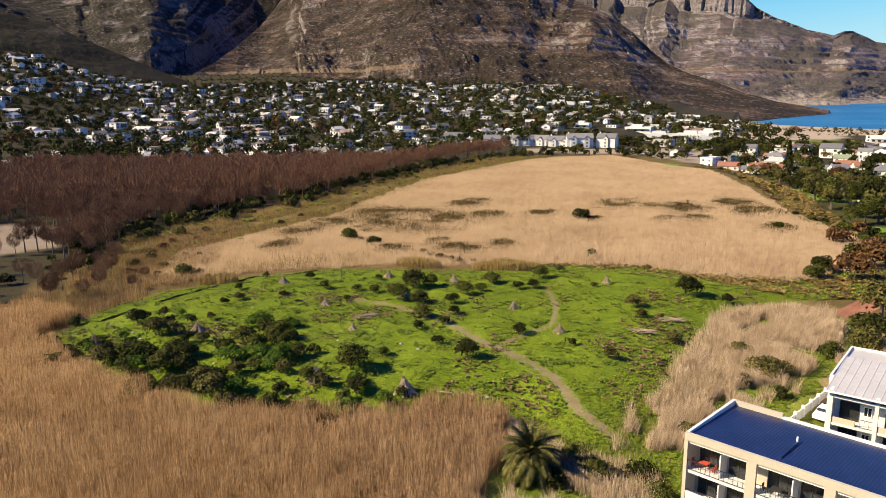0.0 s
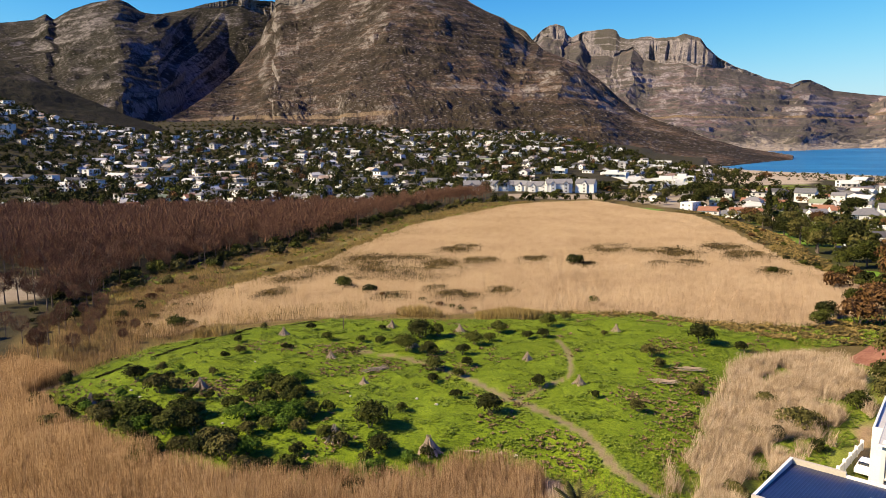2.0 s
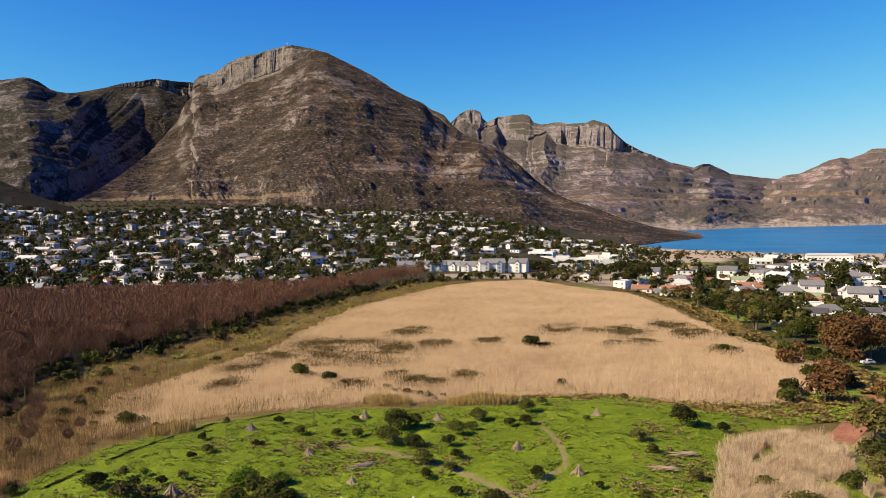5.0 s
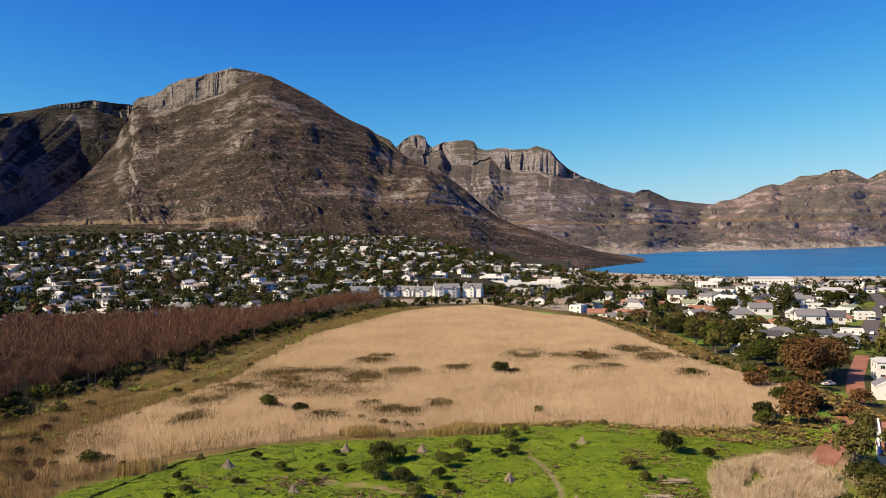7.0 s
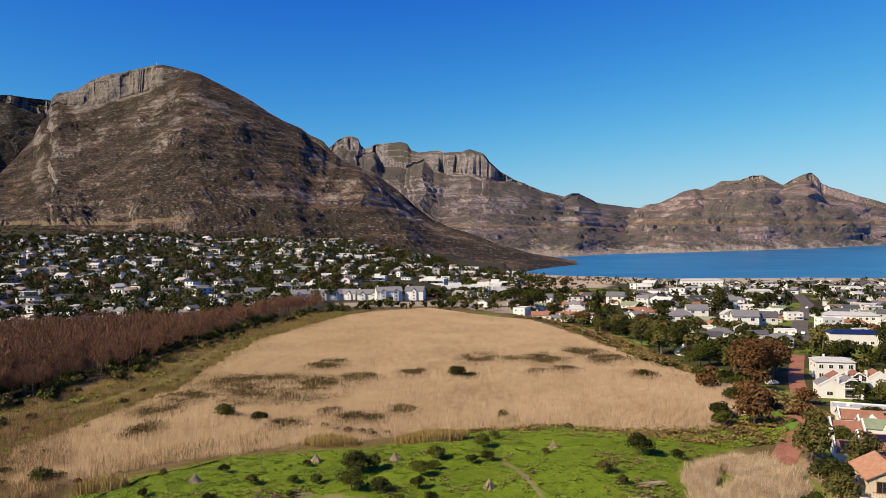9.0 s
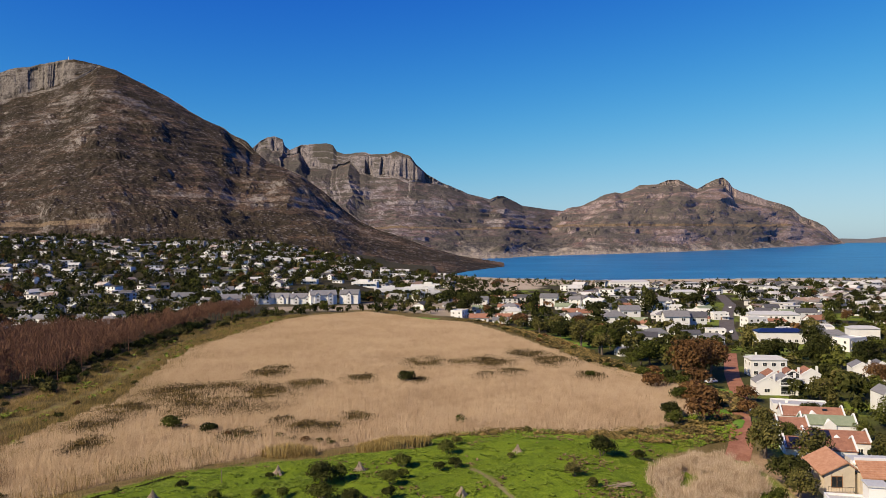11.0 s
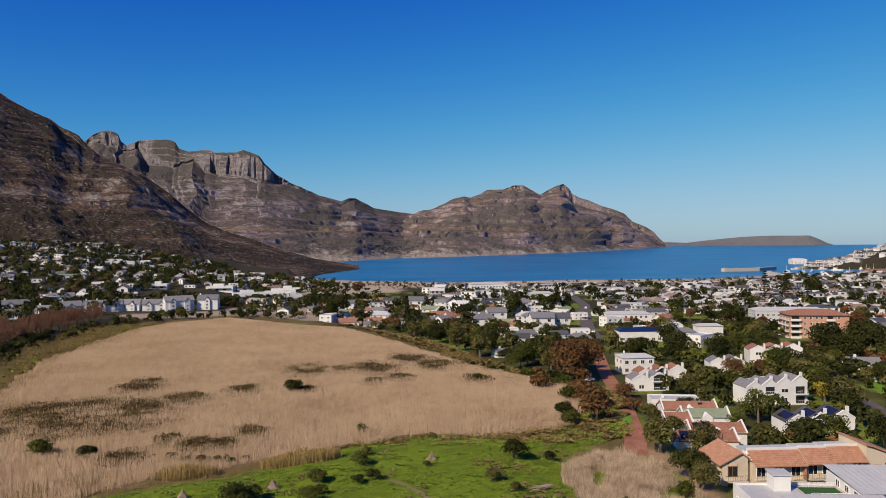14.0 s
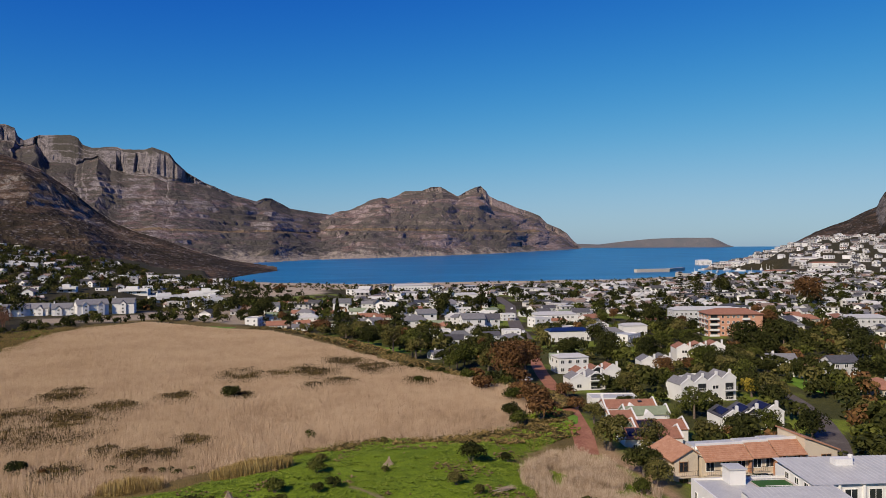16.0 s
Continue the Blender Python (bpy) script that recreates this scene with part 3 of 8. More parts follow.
mountain("mountain_main", "high grey sandstone mountain with dark scrub slopes", M_main,
         [(-39.5, 20), (-38.9, 26), (-37.6, 39), (-36.2, 57), (-34.45, 83.5), (-33.4, 105), (-32.4, 128), (-31.8, 153), (-31.4, 164), (-31.28, 176), (-30.9, 183.5), (-29.8, 188),
          (-28.8, 202), (-27.8, 210.5), (-26.8, 214.4), (-26, 219.6), (-24.6, 227), (-24.1, 228), (-23, 225), (-21.5, 219), (-19.9, 206), (-18, 189.4), (-16.6, 173), (-15.6, 163.5),
          (-14.3, 154), (-13.7, 146), (-12.6, 137), (-12.1, 126.4), (-11.2, 112.5), (-10, 104), (-8.5, 92), (-6.9, 71), (-5.6, 50), (-4.3, 32.4), (-3, 21.4), (-0.9, 9.5), (0.85, -3), (3.4, -16), (6.8, -26)],
         [(-39.5, 1700), (-36, 2300), (-31.6, 3300), (-24, 2980), (-13, 2700), (-8, 2500), (-3, 2100), (2, 1800), (6.8, 1650)],
         [(-39.5, 1250, 10), (-36, 1210, 20), (-25, 1180, 20), (-12, 1130, 12), (-6, 1120, 4), (-1, 1180, -6), (3, 1200, -8), (6.8, 1560, -8)],
         0.075, 260, 43, cliffs=[(-39.5, 0), (-32, 0), (-31.4, 9), (-30.8, 15), (-29.5, 22), (-28.5, 34), (-26.5, 36), (-25, 36), (-23.8, 24), (-22.8, 6), (-21.5, 0), (-14.6, 0), (-13.8, 6), (-12.4, 10), (-11.6, 0), (6.8, 0)],
         gully=62, bend=1.28, buttress=34)
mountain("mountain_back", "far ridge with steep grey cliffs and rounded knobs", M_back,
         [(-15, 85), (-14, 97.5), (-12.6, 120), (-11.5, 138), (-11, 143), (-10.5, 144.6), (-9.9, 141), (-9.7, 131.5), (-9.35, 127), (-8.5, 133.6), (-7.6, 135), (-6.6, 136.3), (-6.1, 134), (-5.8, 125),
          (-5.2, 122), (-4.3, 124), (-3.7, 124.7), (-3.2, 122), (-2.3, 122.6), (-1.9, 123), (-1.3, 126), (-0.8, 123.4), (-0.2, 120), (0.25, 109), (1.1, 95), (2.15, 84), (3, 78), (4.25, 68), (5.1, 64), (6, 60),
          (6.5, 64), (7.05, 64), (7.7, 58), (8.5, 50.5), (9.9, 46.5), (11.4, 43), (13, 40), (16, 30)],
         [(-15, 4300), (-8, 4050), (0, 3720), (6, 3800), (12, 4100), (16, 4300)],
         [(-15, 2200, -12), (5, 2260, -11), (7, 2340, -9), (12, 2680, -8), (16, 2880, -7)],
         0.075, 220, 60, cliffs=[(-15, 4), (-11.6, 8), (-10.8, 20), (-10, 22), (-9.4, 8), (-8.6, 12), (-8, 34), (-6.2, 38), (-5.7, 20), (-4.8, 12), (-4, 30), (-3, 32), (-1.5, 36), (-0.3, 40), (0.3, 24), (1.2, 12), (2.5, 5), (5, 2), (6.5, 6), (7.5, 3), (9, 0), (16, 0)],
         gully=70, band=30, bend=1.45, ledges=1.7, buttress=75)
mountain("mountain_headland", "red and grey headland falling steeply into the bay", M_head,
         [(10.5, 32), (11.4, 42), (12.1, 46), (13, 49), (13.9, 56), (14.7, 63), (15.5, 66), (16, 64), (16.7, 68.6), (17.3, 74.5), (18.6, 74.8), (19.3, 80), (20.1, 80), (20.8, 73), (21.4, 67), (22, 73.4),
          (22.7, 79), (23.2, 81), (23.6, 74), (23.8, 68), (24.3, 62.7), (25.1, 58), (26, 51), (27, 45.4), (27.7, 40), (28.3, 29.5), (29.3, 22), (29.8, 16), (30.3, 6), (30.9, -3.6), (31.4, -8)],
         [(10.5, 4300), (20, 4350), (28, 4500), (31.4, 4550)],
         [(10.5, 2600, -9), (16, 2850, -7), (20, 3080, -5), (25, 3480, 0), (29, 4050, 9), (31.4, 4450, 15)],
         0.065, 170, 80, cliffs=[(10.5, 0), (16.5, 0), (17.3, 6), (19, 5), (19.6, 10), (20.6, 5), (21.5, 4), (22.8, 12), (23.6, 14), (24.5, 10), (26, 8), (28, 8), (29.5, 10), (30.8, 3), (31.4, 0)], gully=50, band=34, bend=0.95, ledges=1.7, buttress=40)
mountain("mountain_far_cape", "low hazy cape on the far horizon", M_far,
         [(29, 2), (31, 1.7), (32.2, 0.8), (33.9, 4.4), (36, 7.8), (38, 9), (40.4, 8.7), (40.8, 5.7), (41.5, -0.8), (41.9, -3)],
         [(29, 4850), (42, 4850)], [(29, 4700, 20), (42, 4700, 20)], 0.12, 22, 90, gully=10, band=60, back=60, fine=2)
mountain("mountain_harbour", "steep scrub hill above the harbour town", M_main,
         [(41.8, -22), (43.8, -11), (45.4, 2), (46.8, 15.5), (47.7, 22), (48.7, 28.6), (49.7, 38), (50.5, 44.6), (50.6, 51), (50.95, 61), (52.5, 80), (55, 120), (60, 150)],
         [(41.8, 2300), (60, 2300)], [(41.8, 2150, -6), (44, 1900, -5), (47, 1650, 0), (60, 1450, 0)], 0.09, 90, 100, gully=40, band=40, fine=4)
mountain("mountain_left_hill", "dark scrub-covered hill above the houses", M_hill,
         [(-62, 120), (-51.5, 97), (-50, 91), (-47.4, 77), (-44.4, 52), (-41.5, 30), (-39, 12)],
         [(-62, 1500), (-50, 1450), (-39, 1350)], [(-62, 1120, 60), (-50, 1150, 68), (-39, 1200, 40)], 0.12, 90, 110, gully=30, band=60, fine=4)


# ---- plant materials ----
def leaf(name, *cols, island=0.2, each=0.14):
    return material(name, cols, scale=0.6, rough=0.7, bump=0, island=island, each=each, spec=0.06, fine=6)


M_reed = material("dry_reed", [(0.13, 0.07, 0.038), (0.32, 0.2, 0.122), (0.49, 0.345, 0.23)], scale=0.09, rough=0.75, bump=0, island=0.55, fine=10, spec=0.08, world_space=True, soft=True)
M_reed_pale = material("pale_reed", [(0.37, 0.265, 0.185), (0.51, 0.38, 0.272), (0.59, 0.46, 0.345)], scale=0.04, rough=0.75, bump=0, island=0.2, fine=8, spec=0.15, world_space=True, soft=True)
M_reed_lean = material("leaning_pale_reed", [(0.25, 0.175, 0.115), (0.48, 0.365, 0.265), (0.63, 0.515, 0.405)], scale=0.25, rough=0.75, bump=0, island=0.5, fine=6, spec=0.1, world_space=True, soft=True)
M_sedge = material("olive_sedge", [(0.026, 0.018, 0.005), (0.062, 0.043, 0.011), (0.125, 0.086, 0.026)], scale=0.08, rough=0.8, bump=0, island=0.4, world_space=True, soft=True)
M_swamp = material("rusty_swamp_reed", [(0.05, 0.03, 0.015), (0.14, 0.085, 0.045), (0.3, 0.2, 0.11)], scale=0.09, rough=0.8, bump=0, island=0.5, fine=5, world_space=True, soft=True)
M_cane = material("yellow_cane", [(0.16, 0.1, 0.03), (0.33, 0.23, 0.08), (0.42, 0.32, 0.14)], scale=0.2, rough=0.7, bump=0, island=0.35)
M_grass = material("lush_weeds", [(0.045, 0.078, 0.005), (0.122, 0.185, 0.01), (0.21, 0.275, 0.022)], scale=0.09, rough=0.65, bump=0, island=0.16, fine=7, world_space=True, soft=True)
M_bank = material("bank_grass", [(0.042, 0.037, 0.009), (0.14, 0.105, 0.028), (0.3, 0.21, 0.08)], scale=0.07, rough=0.75, bump=0, island=0.4, world_space=True, soft=True)
M_leaf_dark = leaf("dark_leaf", (0.007, 0.009, 0.0025), (0.024, 0.028, 0.007), (0.056, 0.058, 0.016))
M_leaf = leaf("green_leaf", (0.015, 0.021, 0.004), (0.05, 0.058, 0.011), (0.11, 0.115, 0.028))
M_leaf_olive = leaf("olive_leaf", (0.025, 0.027, 0.008), (0.075, 0.07, 0.02), (0.15, 0.13, 0.045))
M_leaf_rust = leaf("rusty_leaf", (0.035, 0.018, 0.008), (0.1, 0.052, 0.022), (0.18, 0.1, 0.04))
M_leaf_bright = leaf("bright_leaf", (0.02, 0.045, 0.005), (0.06, 0.11, 0.012), (0.11, 0.175, 0.025))
M_leaf_yellow = leaf("yellow_leaf", (0.1, 0.075, 0.01), (0.25, 0.19, 0.025), (0.38, 0.3, 0.05))
M_twig = material("bare_twig", [(0.042, 0.018, 0.01), (0.108, 0.05, 0.029), (0.2, 0.105, 0.062)], scale=0.4, rough=0.9, bump=0, island=0.35, each=0.2)
M_bark = material("bark", [(0.05, 0.038, 0.03), (0.13, 0.1, 0.08), (0.22, 0.18, 0.15)], scale=2, rough=0.95, bump=0.4)
M_dead = material("weathered_sticks", [(0.16, 0.11, 0.075), (0.34, 0.26, 0.19), (0.46, 0.37, 0.29)], scale=1.5, rough=0.9, bump=0, island=0.4)
M_stone = material("pale_stone", [(0.3, 0.27, 0.23), (0.55, 0.52, 0.47)], scale=2, bump=0.3)


# ---- plant shapes ----
def scatter(base, pos, scale, yaw, squash=None):
    """Many turned and scaled copies of one small mesh, as arrays."""
    v, f = base
    n = len(pos)
    c, s = np.cos(yaw)[:, None], np.sin(yaw)[:, None]
    sc = np.asarray(scale)[:, None]
    sz = sc if squash is None else sc * np.asarray(squash)[:, None]
    x = (v[:, 0] * c - v[:, 1] * s) * sc + pos[:, 0:1]
    y = (v[:, 0] * s + v[:, 1] * c) * sc + pos[:, 1:2]
    z = v[:, 2] * sz + pos[:, 2:3]
    V = np.stack([x, y, z], -1).reshape(-1, 3)
    F = (f[None] + (np.arange(n) * len(v))[:, None, None]).reshape(-1, f.shape[1])
    return V, F


def join_arrays(*parts):
    V, F, k = [], [], 0
    for v, f in parts:
        V.append(v)
        F.append(f + k)
        k += len(v)
    return np.concatenate(V), np.concatenate(F)


def leaf_quads(g, p, n, size):
    """Small leaf sprays: one kite each at p, facing about n."""
    k = len(p)
    n = n + g.normal(0, 0.36, (k, 3))
    n /= np.linalg.norm(n, axis=1, keepdims=True) + 1e-9
    a = np.cross(n, g.normal(0, 1, (k, 3)))
    a /= np.linalg.norm(a, axis=1, keepdims=True) + 1e-9
    b = np.cross(n, a)
    s = (size * g.uniform(0.6, 1.4, k))[:, None]
    w = s * g.uniform(0.45, 0.8, k)[:, None]
    V = np.stack([p - a * s, p + b * w + n * s * 0.2, p + a * s, p - b * w + n * s * 0.2], 1).reshape(-1, 3)
    return V, np.arange(4 * k).reshape(-1, 4)


def crown(seed, count, clumps, rx, rz, cz, size, flat=0.5, ragged=0.35):
    """A crown of clumps of leaves about (0, 0, cz), with gaps between them."""
    g = np.random.default_rng(seed)
    d = g.normal(0, 1, (clumps, 3))
    d /= np.linalg.norm(d, axis=1, keepdims=True)
    d[:, 2] = np.where(d[:, 2] < -flat, -d[:, 2] * 0.5, d[:, 2])
    c = d * g.uniform(0.35, 1.0, (clumps, 1)) ** 0.6 * (rx, rx, rz) * 0.72
    cr = g.uniform(0.3, 0.52, clumps) * rx * (1 + ragged * g.normal(0, 0.4, clumps)).clip(0.5, 1.6)
    w = cr ** 2
    pick = g.choice(clumps, count, p=w / w.sum())
    e = g.normal(0, 1, (count, 3))
    e /= np.linalg.norm(e, axis=1, keepdims=True)
    e[:, 2] = np.where(e[:, 2] < -0.4, -e[:, 2], e[:, 2])
    p = c[pick] + e * (cr[pick] * g.uniform(0.75, 1.08, count))[:, None] * (1, 1, min(1, 0.5 + rz / rx * 0.5))
    p[:, 2] += cz
    return leaf_quads(g, p, e, size)


def tube(points, radii, sides=5):
    """A tapered limb along points."""
    points = [Vector(p) for p in points]
    V, F = [], []
    for i, (p, r) in enumerate(zip(points, radii)):
        d = (points[min(i + 1, len(points) - 1)] - points[max(i - 1, 0)]).normalized()
        a = d.orthogonal().normalized()
        b = d.cross(a)
        for k in range(sides):
            t = 2 * math.pi * k / sides
            V.append(p + (a * math.cos(t) + b * math.sin(t)) * r)
    for i in range(len(points) - 1):
        for k in range(sides):
            F.append((i * sides + k, i * sides + (k + 1) % sides, (i + 1) * sides + (k + 1) % sides, (i + 1) * sides + k))
    return np.array([tuple(v) for v in V]), np.array(F)


def trunk_and_limbs(seed, height, radius, spread, limbs=5, fork=0.4):
    g = random.Random(seed)
    lean = (g.uniform(-0.06, 0.06) * height, g.uniform(-0.06, 0.06) * height)
    top = (lean[0], lean[1], height * 0.8)
    parts = [tube([(0, 0, -0.4), (lean[0] * 0.3, lean[1] * 0.3, height * fork), top], [radius * 1.25, radius * 0.8, radius * 0.25], 6)]
    for i in range(limbs):
        a = 2 * math.pi * (i + g.random() * 0.6) / limbs
        z0 = height * (fork + 0.25 * g.random())
        r = spread * g.uniform(0.5, 0.9)
        mid = (lean[0] * 0.5 + math.cos(a) * r * 0.5, lean[1] * 0.5 + math.sin(a) * r * 0.5, z0 + height * 0.16)
        end = (math.cos(a) * r, math.sin(a) * r, height * g.uniform(0.68, 0.92))
        parts.append(tube([(lean[0] * 0.4, lean[1] * 0.4, z0), mid, end], [radius * 0.5, radius * 0.32, radius * 0.08], 4))
    return join_arrays(*parts)


def part(name, me, parent, label=""):
    ob = new(name, me)
    ob.parent = parent
    if label:
        ob["label"] = label
    return ob


stock = {}


def planted(key, build, name, label, category, group, x, y, scale, turn, z=None):
    """Put a plant of a kind at (x, y); the first one is built, the others copied."""
    m = Matrix.Translation((x, y, place(x, y) if z is None else z)) @ Matrix.Rotation(turn, 4, "Z") @ Matrix.Scale(scale, 4)
    if key not in stock:
        root = new(name)
        tagged(root, label, category, group)
        build(root)
        stock[key] = root
        root.matrix_basis = m
        return root
    ob = copy_thing(stock[key], Matrix.Translation(m.translation) @ Matrix.Rotation(turn, 4, "Z"))
    ob.scale = (scale, scale, scale)
    return ob


def broad_tree(seed, mat, height=9.0, spread=4.2, leaves=900, clumps=16, size=0.42, flat=0.75):
    def build(root):
        part("trunk", mesh_np("trunk", *trunk_and_limbs(seed, height, 0.3, spread), [M_bark]), root)
        part("crown", mesh_np("crown", *crown(seed + 1, leaves, clumps, spread, height * 0.46, height * 0.56, size, flat), [mat]), root)
    return build


def cypress(seed, mat):
    def build(root):
        g = np.random.default_rng(seed)
        part("trunk", mesh_np("trunk", *tube([(0, 0, -0.3), (0, 0, 5), (0.1, 0, 12.5)], [0.3, 0.2, 0.03]), [M_bark]), root)
        k = 900
        h = g.uniform(0, 1, k) ** 1.3
        a = g.uniform(0, 2 * np.pi, k)
        r = (1 - h) ** 0.7 * 2.1 * g.uniform(0.65, 1.1, k) * (0.85 + 0.3 * np.sin(a * 5 + h * 20))
        p = np.stack([np.cos(a) * r, np.sin(a) * r, 0.8 + h * 12.2], -1)
        part("crown", mesh_np("crown", *leaf_quads(g, p, np.stack([np.cos(a), np.sin(a), 0 * a + 0.6], -1), 0.4), [mat]), root)
    return build


def tier_pine(seed, mat):
    """A tall pine with whorls of level branches."""
    def build(root):
        g = np.random.default_rng(seed)
        part("trunk", mesh_np("trunk", *tube([(0, 0, -0.3), (0, 0, 9), (0.1, 0, 18)], [0.4, 0.25, 0.03]), [M_bark]), root)
        ps, ns = [], []
        for i, z in enumerate(np.linspace(3, 17.6, 13)):
            r = 3.6 * (1 - (z - 3) / 16.5) ** 0.8 + 0.3
            k = 70
            a = np.round(g.uniform(0, 7, k)) * (2 * np.pi / 7) + i + g.normal(0, 0.12, k)
            q = g.uniform(0.15, 1, k) * r
            ps.append(np.stack([np.cos(a) * q, np.sin(a) * q, z + 0.12 * q + g.normal(0, 0.15, k)], -1))
            ns.append(np.tile([0, 0, 1.0], (k, 1)))
        part("crown", mesh_np("crown", *leaf_quads(g, np.concatenate(ps), np.concatenate(ns), 0.42), [mat]), root)
    return build


def bare_tree(seed, height=10.0, spread=2.6, twigs=1500):
    """A leafless tree: trunk, limbs and a haze of upright twigs."""
    def build(root):
        g = np.random.default_rng(seed)
        part("trunk", mesh_np("trunk", *trunk_and_limbs(seed, height, 0.17, spread, 6, 0.35), [M_bark]), root)
        d = g.normal(0, 1, (twigs, 3))
        d /= np.linalg.norm(d, axis=1, keepdims=True)
        p = d * g.uniform(0.3, 1, (twigs, 1)) ** 0.5 * (spread, spread, height * 0.3)
        p[:, 2] += height * 0.66
        way = d * (0.5, 0.5, 0.2) + (0, 0, 0.95) + g.normal(0, 0.3, (twigs, 3))
        way /= np.linalg.norm(way, axis=1, keepdims=True)
        side = np.cross(way, g.normal(0, 1, (twigs, 3)))
        side /= np.linalg.norm(side, axis=1, keepdims=True)
        ln = g.uniform(0.6, 1.6, (twigs, 1))
        V = np.stack([p - side * 0.026, p + side * 0.026, p + way * ln + side * 0.008], 1).reshape(-1, 3)
        part("crown", mesh_np("crown", V, np.arange(3 * twigs).reshape(-1, 3), [M_twig]), root)
    return build


def shrub(seed, mat, leaves=420, rx=1.0, rz=0.75, size=0.14, clumps=12):
    """A rounded, broken bush about 2 m across before scaling."""
    def build(root):
        stems = join_arrays(*[tube([(0, 0, -0.15), (math.cos(a) * 0.35, math.sin(a) * 0.35, 0.6)], [0.05, 0.015], 4) for a in (0.3, 2.2, 4.4)])
        part("stem", mesh_np("stem", *stems, [M_bark]), root)
        part("foliage", mesh_np("foliage", *crown(seed, leaves, clumps, rx, rz, 0.55, size, 0.1, 0.6), [mat]), root)
    return build


def reeds(name, label, pos, z, h, width, mat, lean=0.12, wind=(0.5, -0.3)):
    """Reed stems with a plume: one slender kite each."""
    n = len(pos)
    yaw = rng.uniform(0, np.pi, n)
    sway = fbm(pos[:, 0] / 14, pos[:, 1] / 14, 3, 31) - 0.5
    lx = h * (lean * rng.normal(0, 1, n) + wind[0] * sway * 0.6)
    ly = h * (lean * rng.normal(0, 1, n) + wind[1] * sway * 0.6)
    ax, ay = np.cos(yaw) * width / 2, np.sin(yaw) * width / 2
    base = np.stack([pos[:, 0], pos[:, 1], z - 0.1], -1)
    up = np.stack([lx * 0.5, ly * 0.5, h * 0.62], -1)
    tip = np.stack([lx, ly, h], -1)
    w = np.stack([ax, ay, 0 * ax], -1)
    w *= 0.75
    V = np.stack([base - 0.8 * w, base + 0.8 * w, base + tip + 0.3 * w, base + tip - 0.3 * w], 1).reshape(-1, 3)
    me = mesh_np(name, V, np.arange(4 * n).reshape(-1, 4), [mat])
    return tagged(new(name, me), label, "reeds", kind="stuff")


def random_in(poly, count, jitter=4.0, seed=0):
    g = np.random.default_rng(seed)
    xs, ys = [p[0] for p in poly], [p[1] for p in poly]
    p = g.uniform((min(xs) - 3, min(ys) - 3), (max(xs) + 3, max(ys) + 3), (count, 2))
    j = jitter * (np.stack([fbm(p[:, 0] / 5, p[:, 1] / 5, 3, 71), fbm(p[:, 0] / 5, p[:, 1] / 5, 3, 72)], -1) - 0.5)
    return p[inside(poly, p[:, 0] + j[:, 0], p[:, 1] + j[:, 1])]


PATCHES = [(-70, 222, 12), (-59, 219, 11), (-82, 226, 9), (-61, 257, 6), (-60, 266, 4.5), (-45, 236, 5.5), (-26, 192, 3.2), (-38, 184, 3.2), (-45, 189, 3), (-32, 183, 2.6), (-52, 177, 3.5), (-88, 205, 6), (-90, 190, 5), (-84, 170, 4), (-29, 245, 4.5),
           (-7, 276, 7), (5, 274, 4.5), (17, 274, 7.5), (40, 273, 7), (12, 247, 3.5), (-10, 241, 2.5), (22, 252, 4), (33, 292, 7), (46, 243, 4)]


def patchiness(p):
    """How much sedge there is at a place in the reed bed, 0 to 1."""
    out = np.zeros(len(p))
    for x, y, r in PATCHES:
        d = np.hypot((p[:, 0] - x) / r, (p[:, 1] - y) / (r * 1.5))
        out = np.maximum(out, np.clip(1.6 - d, 0, 1))
    return np.clip(out * 2.4 * fbm(p[:, 0] / 7, p[:, 1] / 4, 3, 77) - 0.12, 0, 1)



# ---- reeds, sedge, grass ----
p = random_in(BED, 1150000, 6, 1)
wet = patchiness(p)
keep = (rng.random(len(p)) > wet * 0.97) & (rng.random(len(p)) < np.clip(210 / p[:, 1], 0.45, 1)) & (depth_in(MOUND, p[:, 0], p[:, 1]) < 1)
p, wet = p[keep], wet[keep]
thin = np.clip(depth_in(BED, p[:, 0], p[:, 1]) / 6, 0.25, 1)
hgt = (1.35 + 0.8 * fbm(p[:, 0] / 11, p[:, 1] / 11, 3, 3) + rng.normal(0, 0.13, len(p))) * (0.6 + 0.4 * thin)
reeds("reed_bed", "wide bed of dry pale tan reeds", p, land(p[:, 0], p[:, 1]), hgt, 0.035 + 0.00036 * p[:, 1], M_reed_pale, 0.12)
q = random_in(BED, 260000, 6, 2)
q = q[rng.random(len(q)) < patchiness(q) * 0.9]
sedge_at = q
p = random_in(NEAR, 760000, 5, 3)
p = p[(depth_in(MOUND, p[:, 0], p[:, 1]) < 0.8) & (np.hypot(p[:, 0] - 32, p[:, 1]) > 60) & (p[:, 0] > -0.95 * p[:, 1] - 25)]
hgt = 2.2 + 1.0 * fbm(p[:, 0] / 6, p[:, 1] / 6, 3, 4) + 1.5 * (fbm(p[:, 0] / 1.1, p[:, 1] / 1.6, 3, 84) - 0.35) + rng.normal(0, 0.25, len(p))
reeds("reed_thicket", "tall dry brown reeds with feathery tops", p, land(p[:, 0], p[:, 1]), hgt, 0.034 + 0.00028 * p[:, 1], M_reed, 0.09)
p = random_in(RIGHT, 170000, 5, 4)
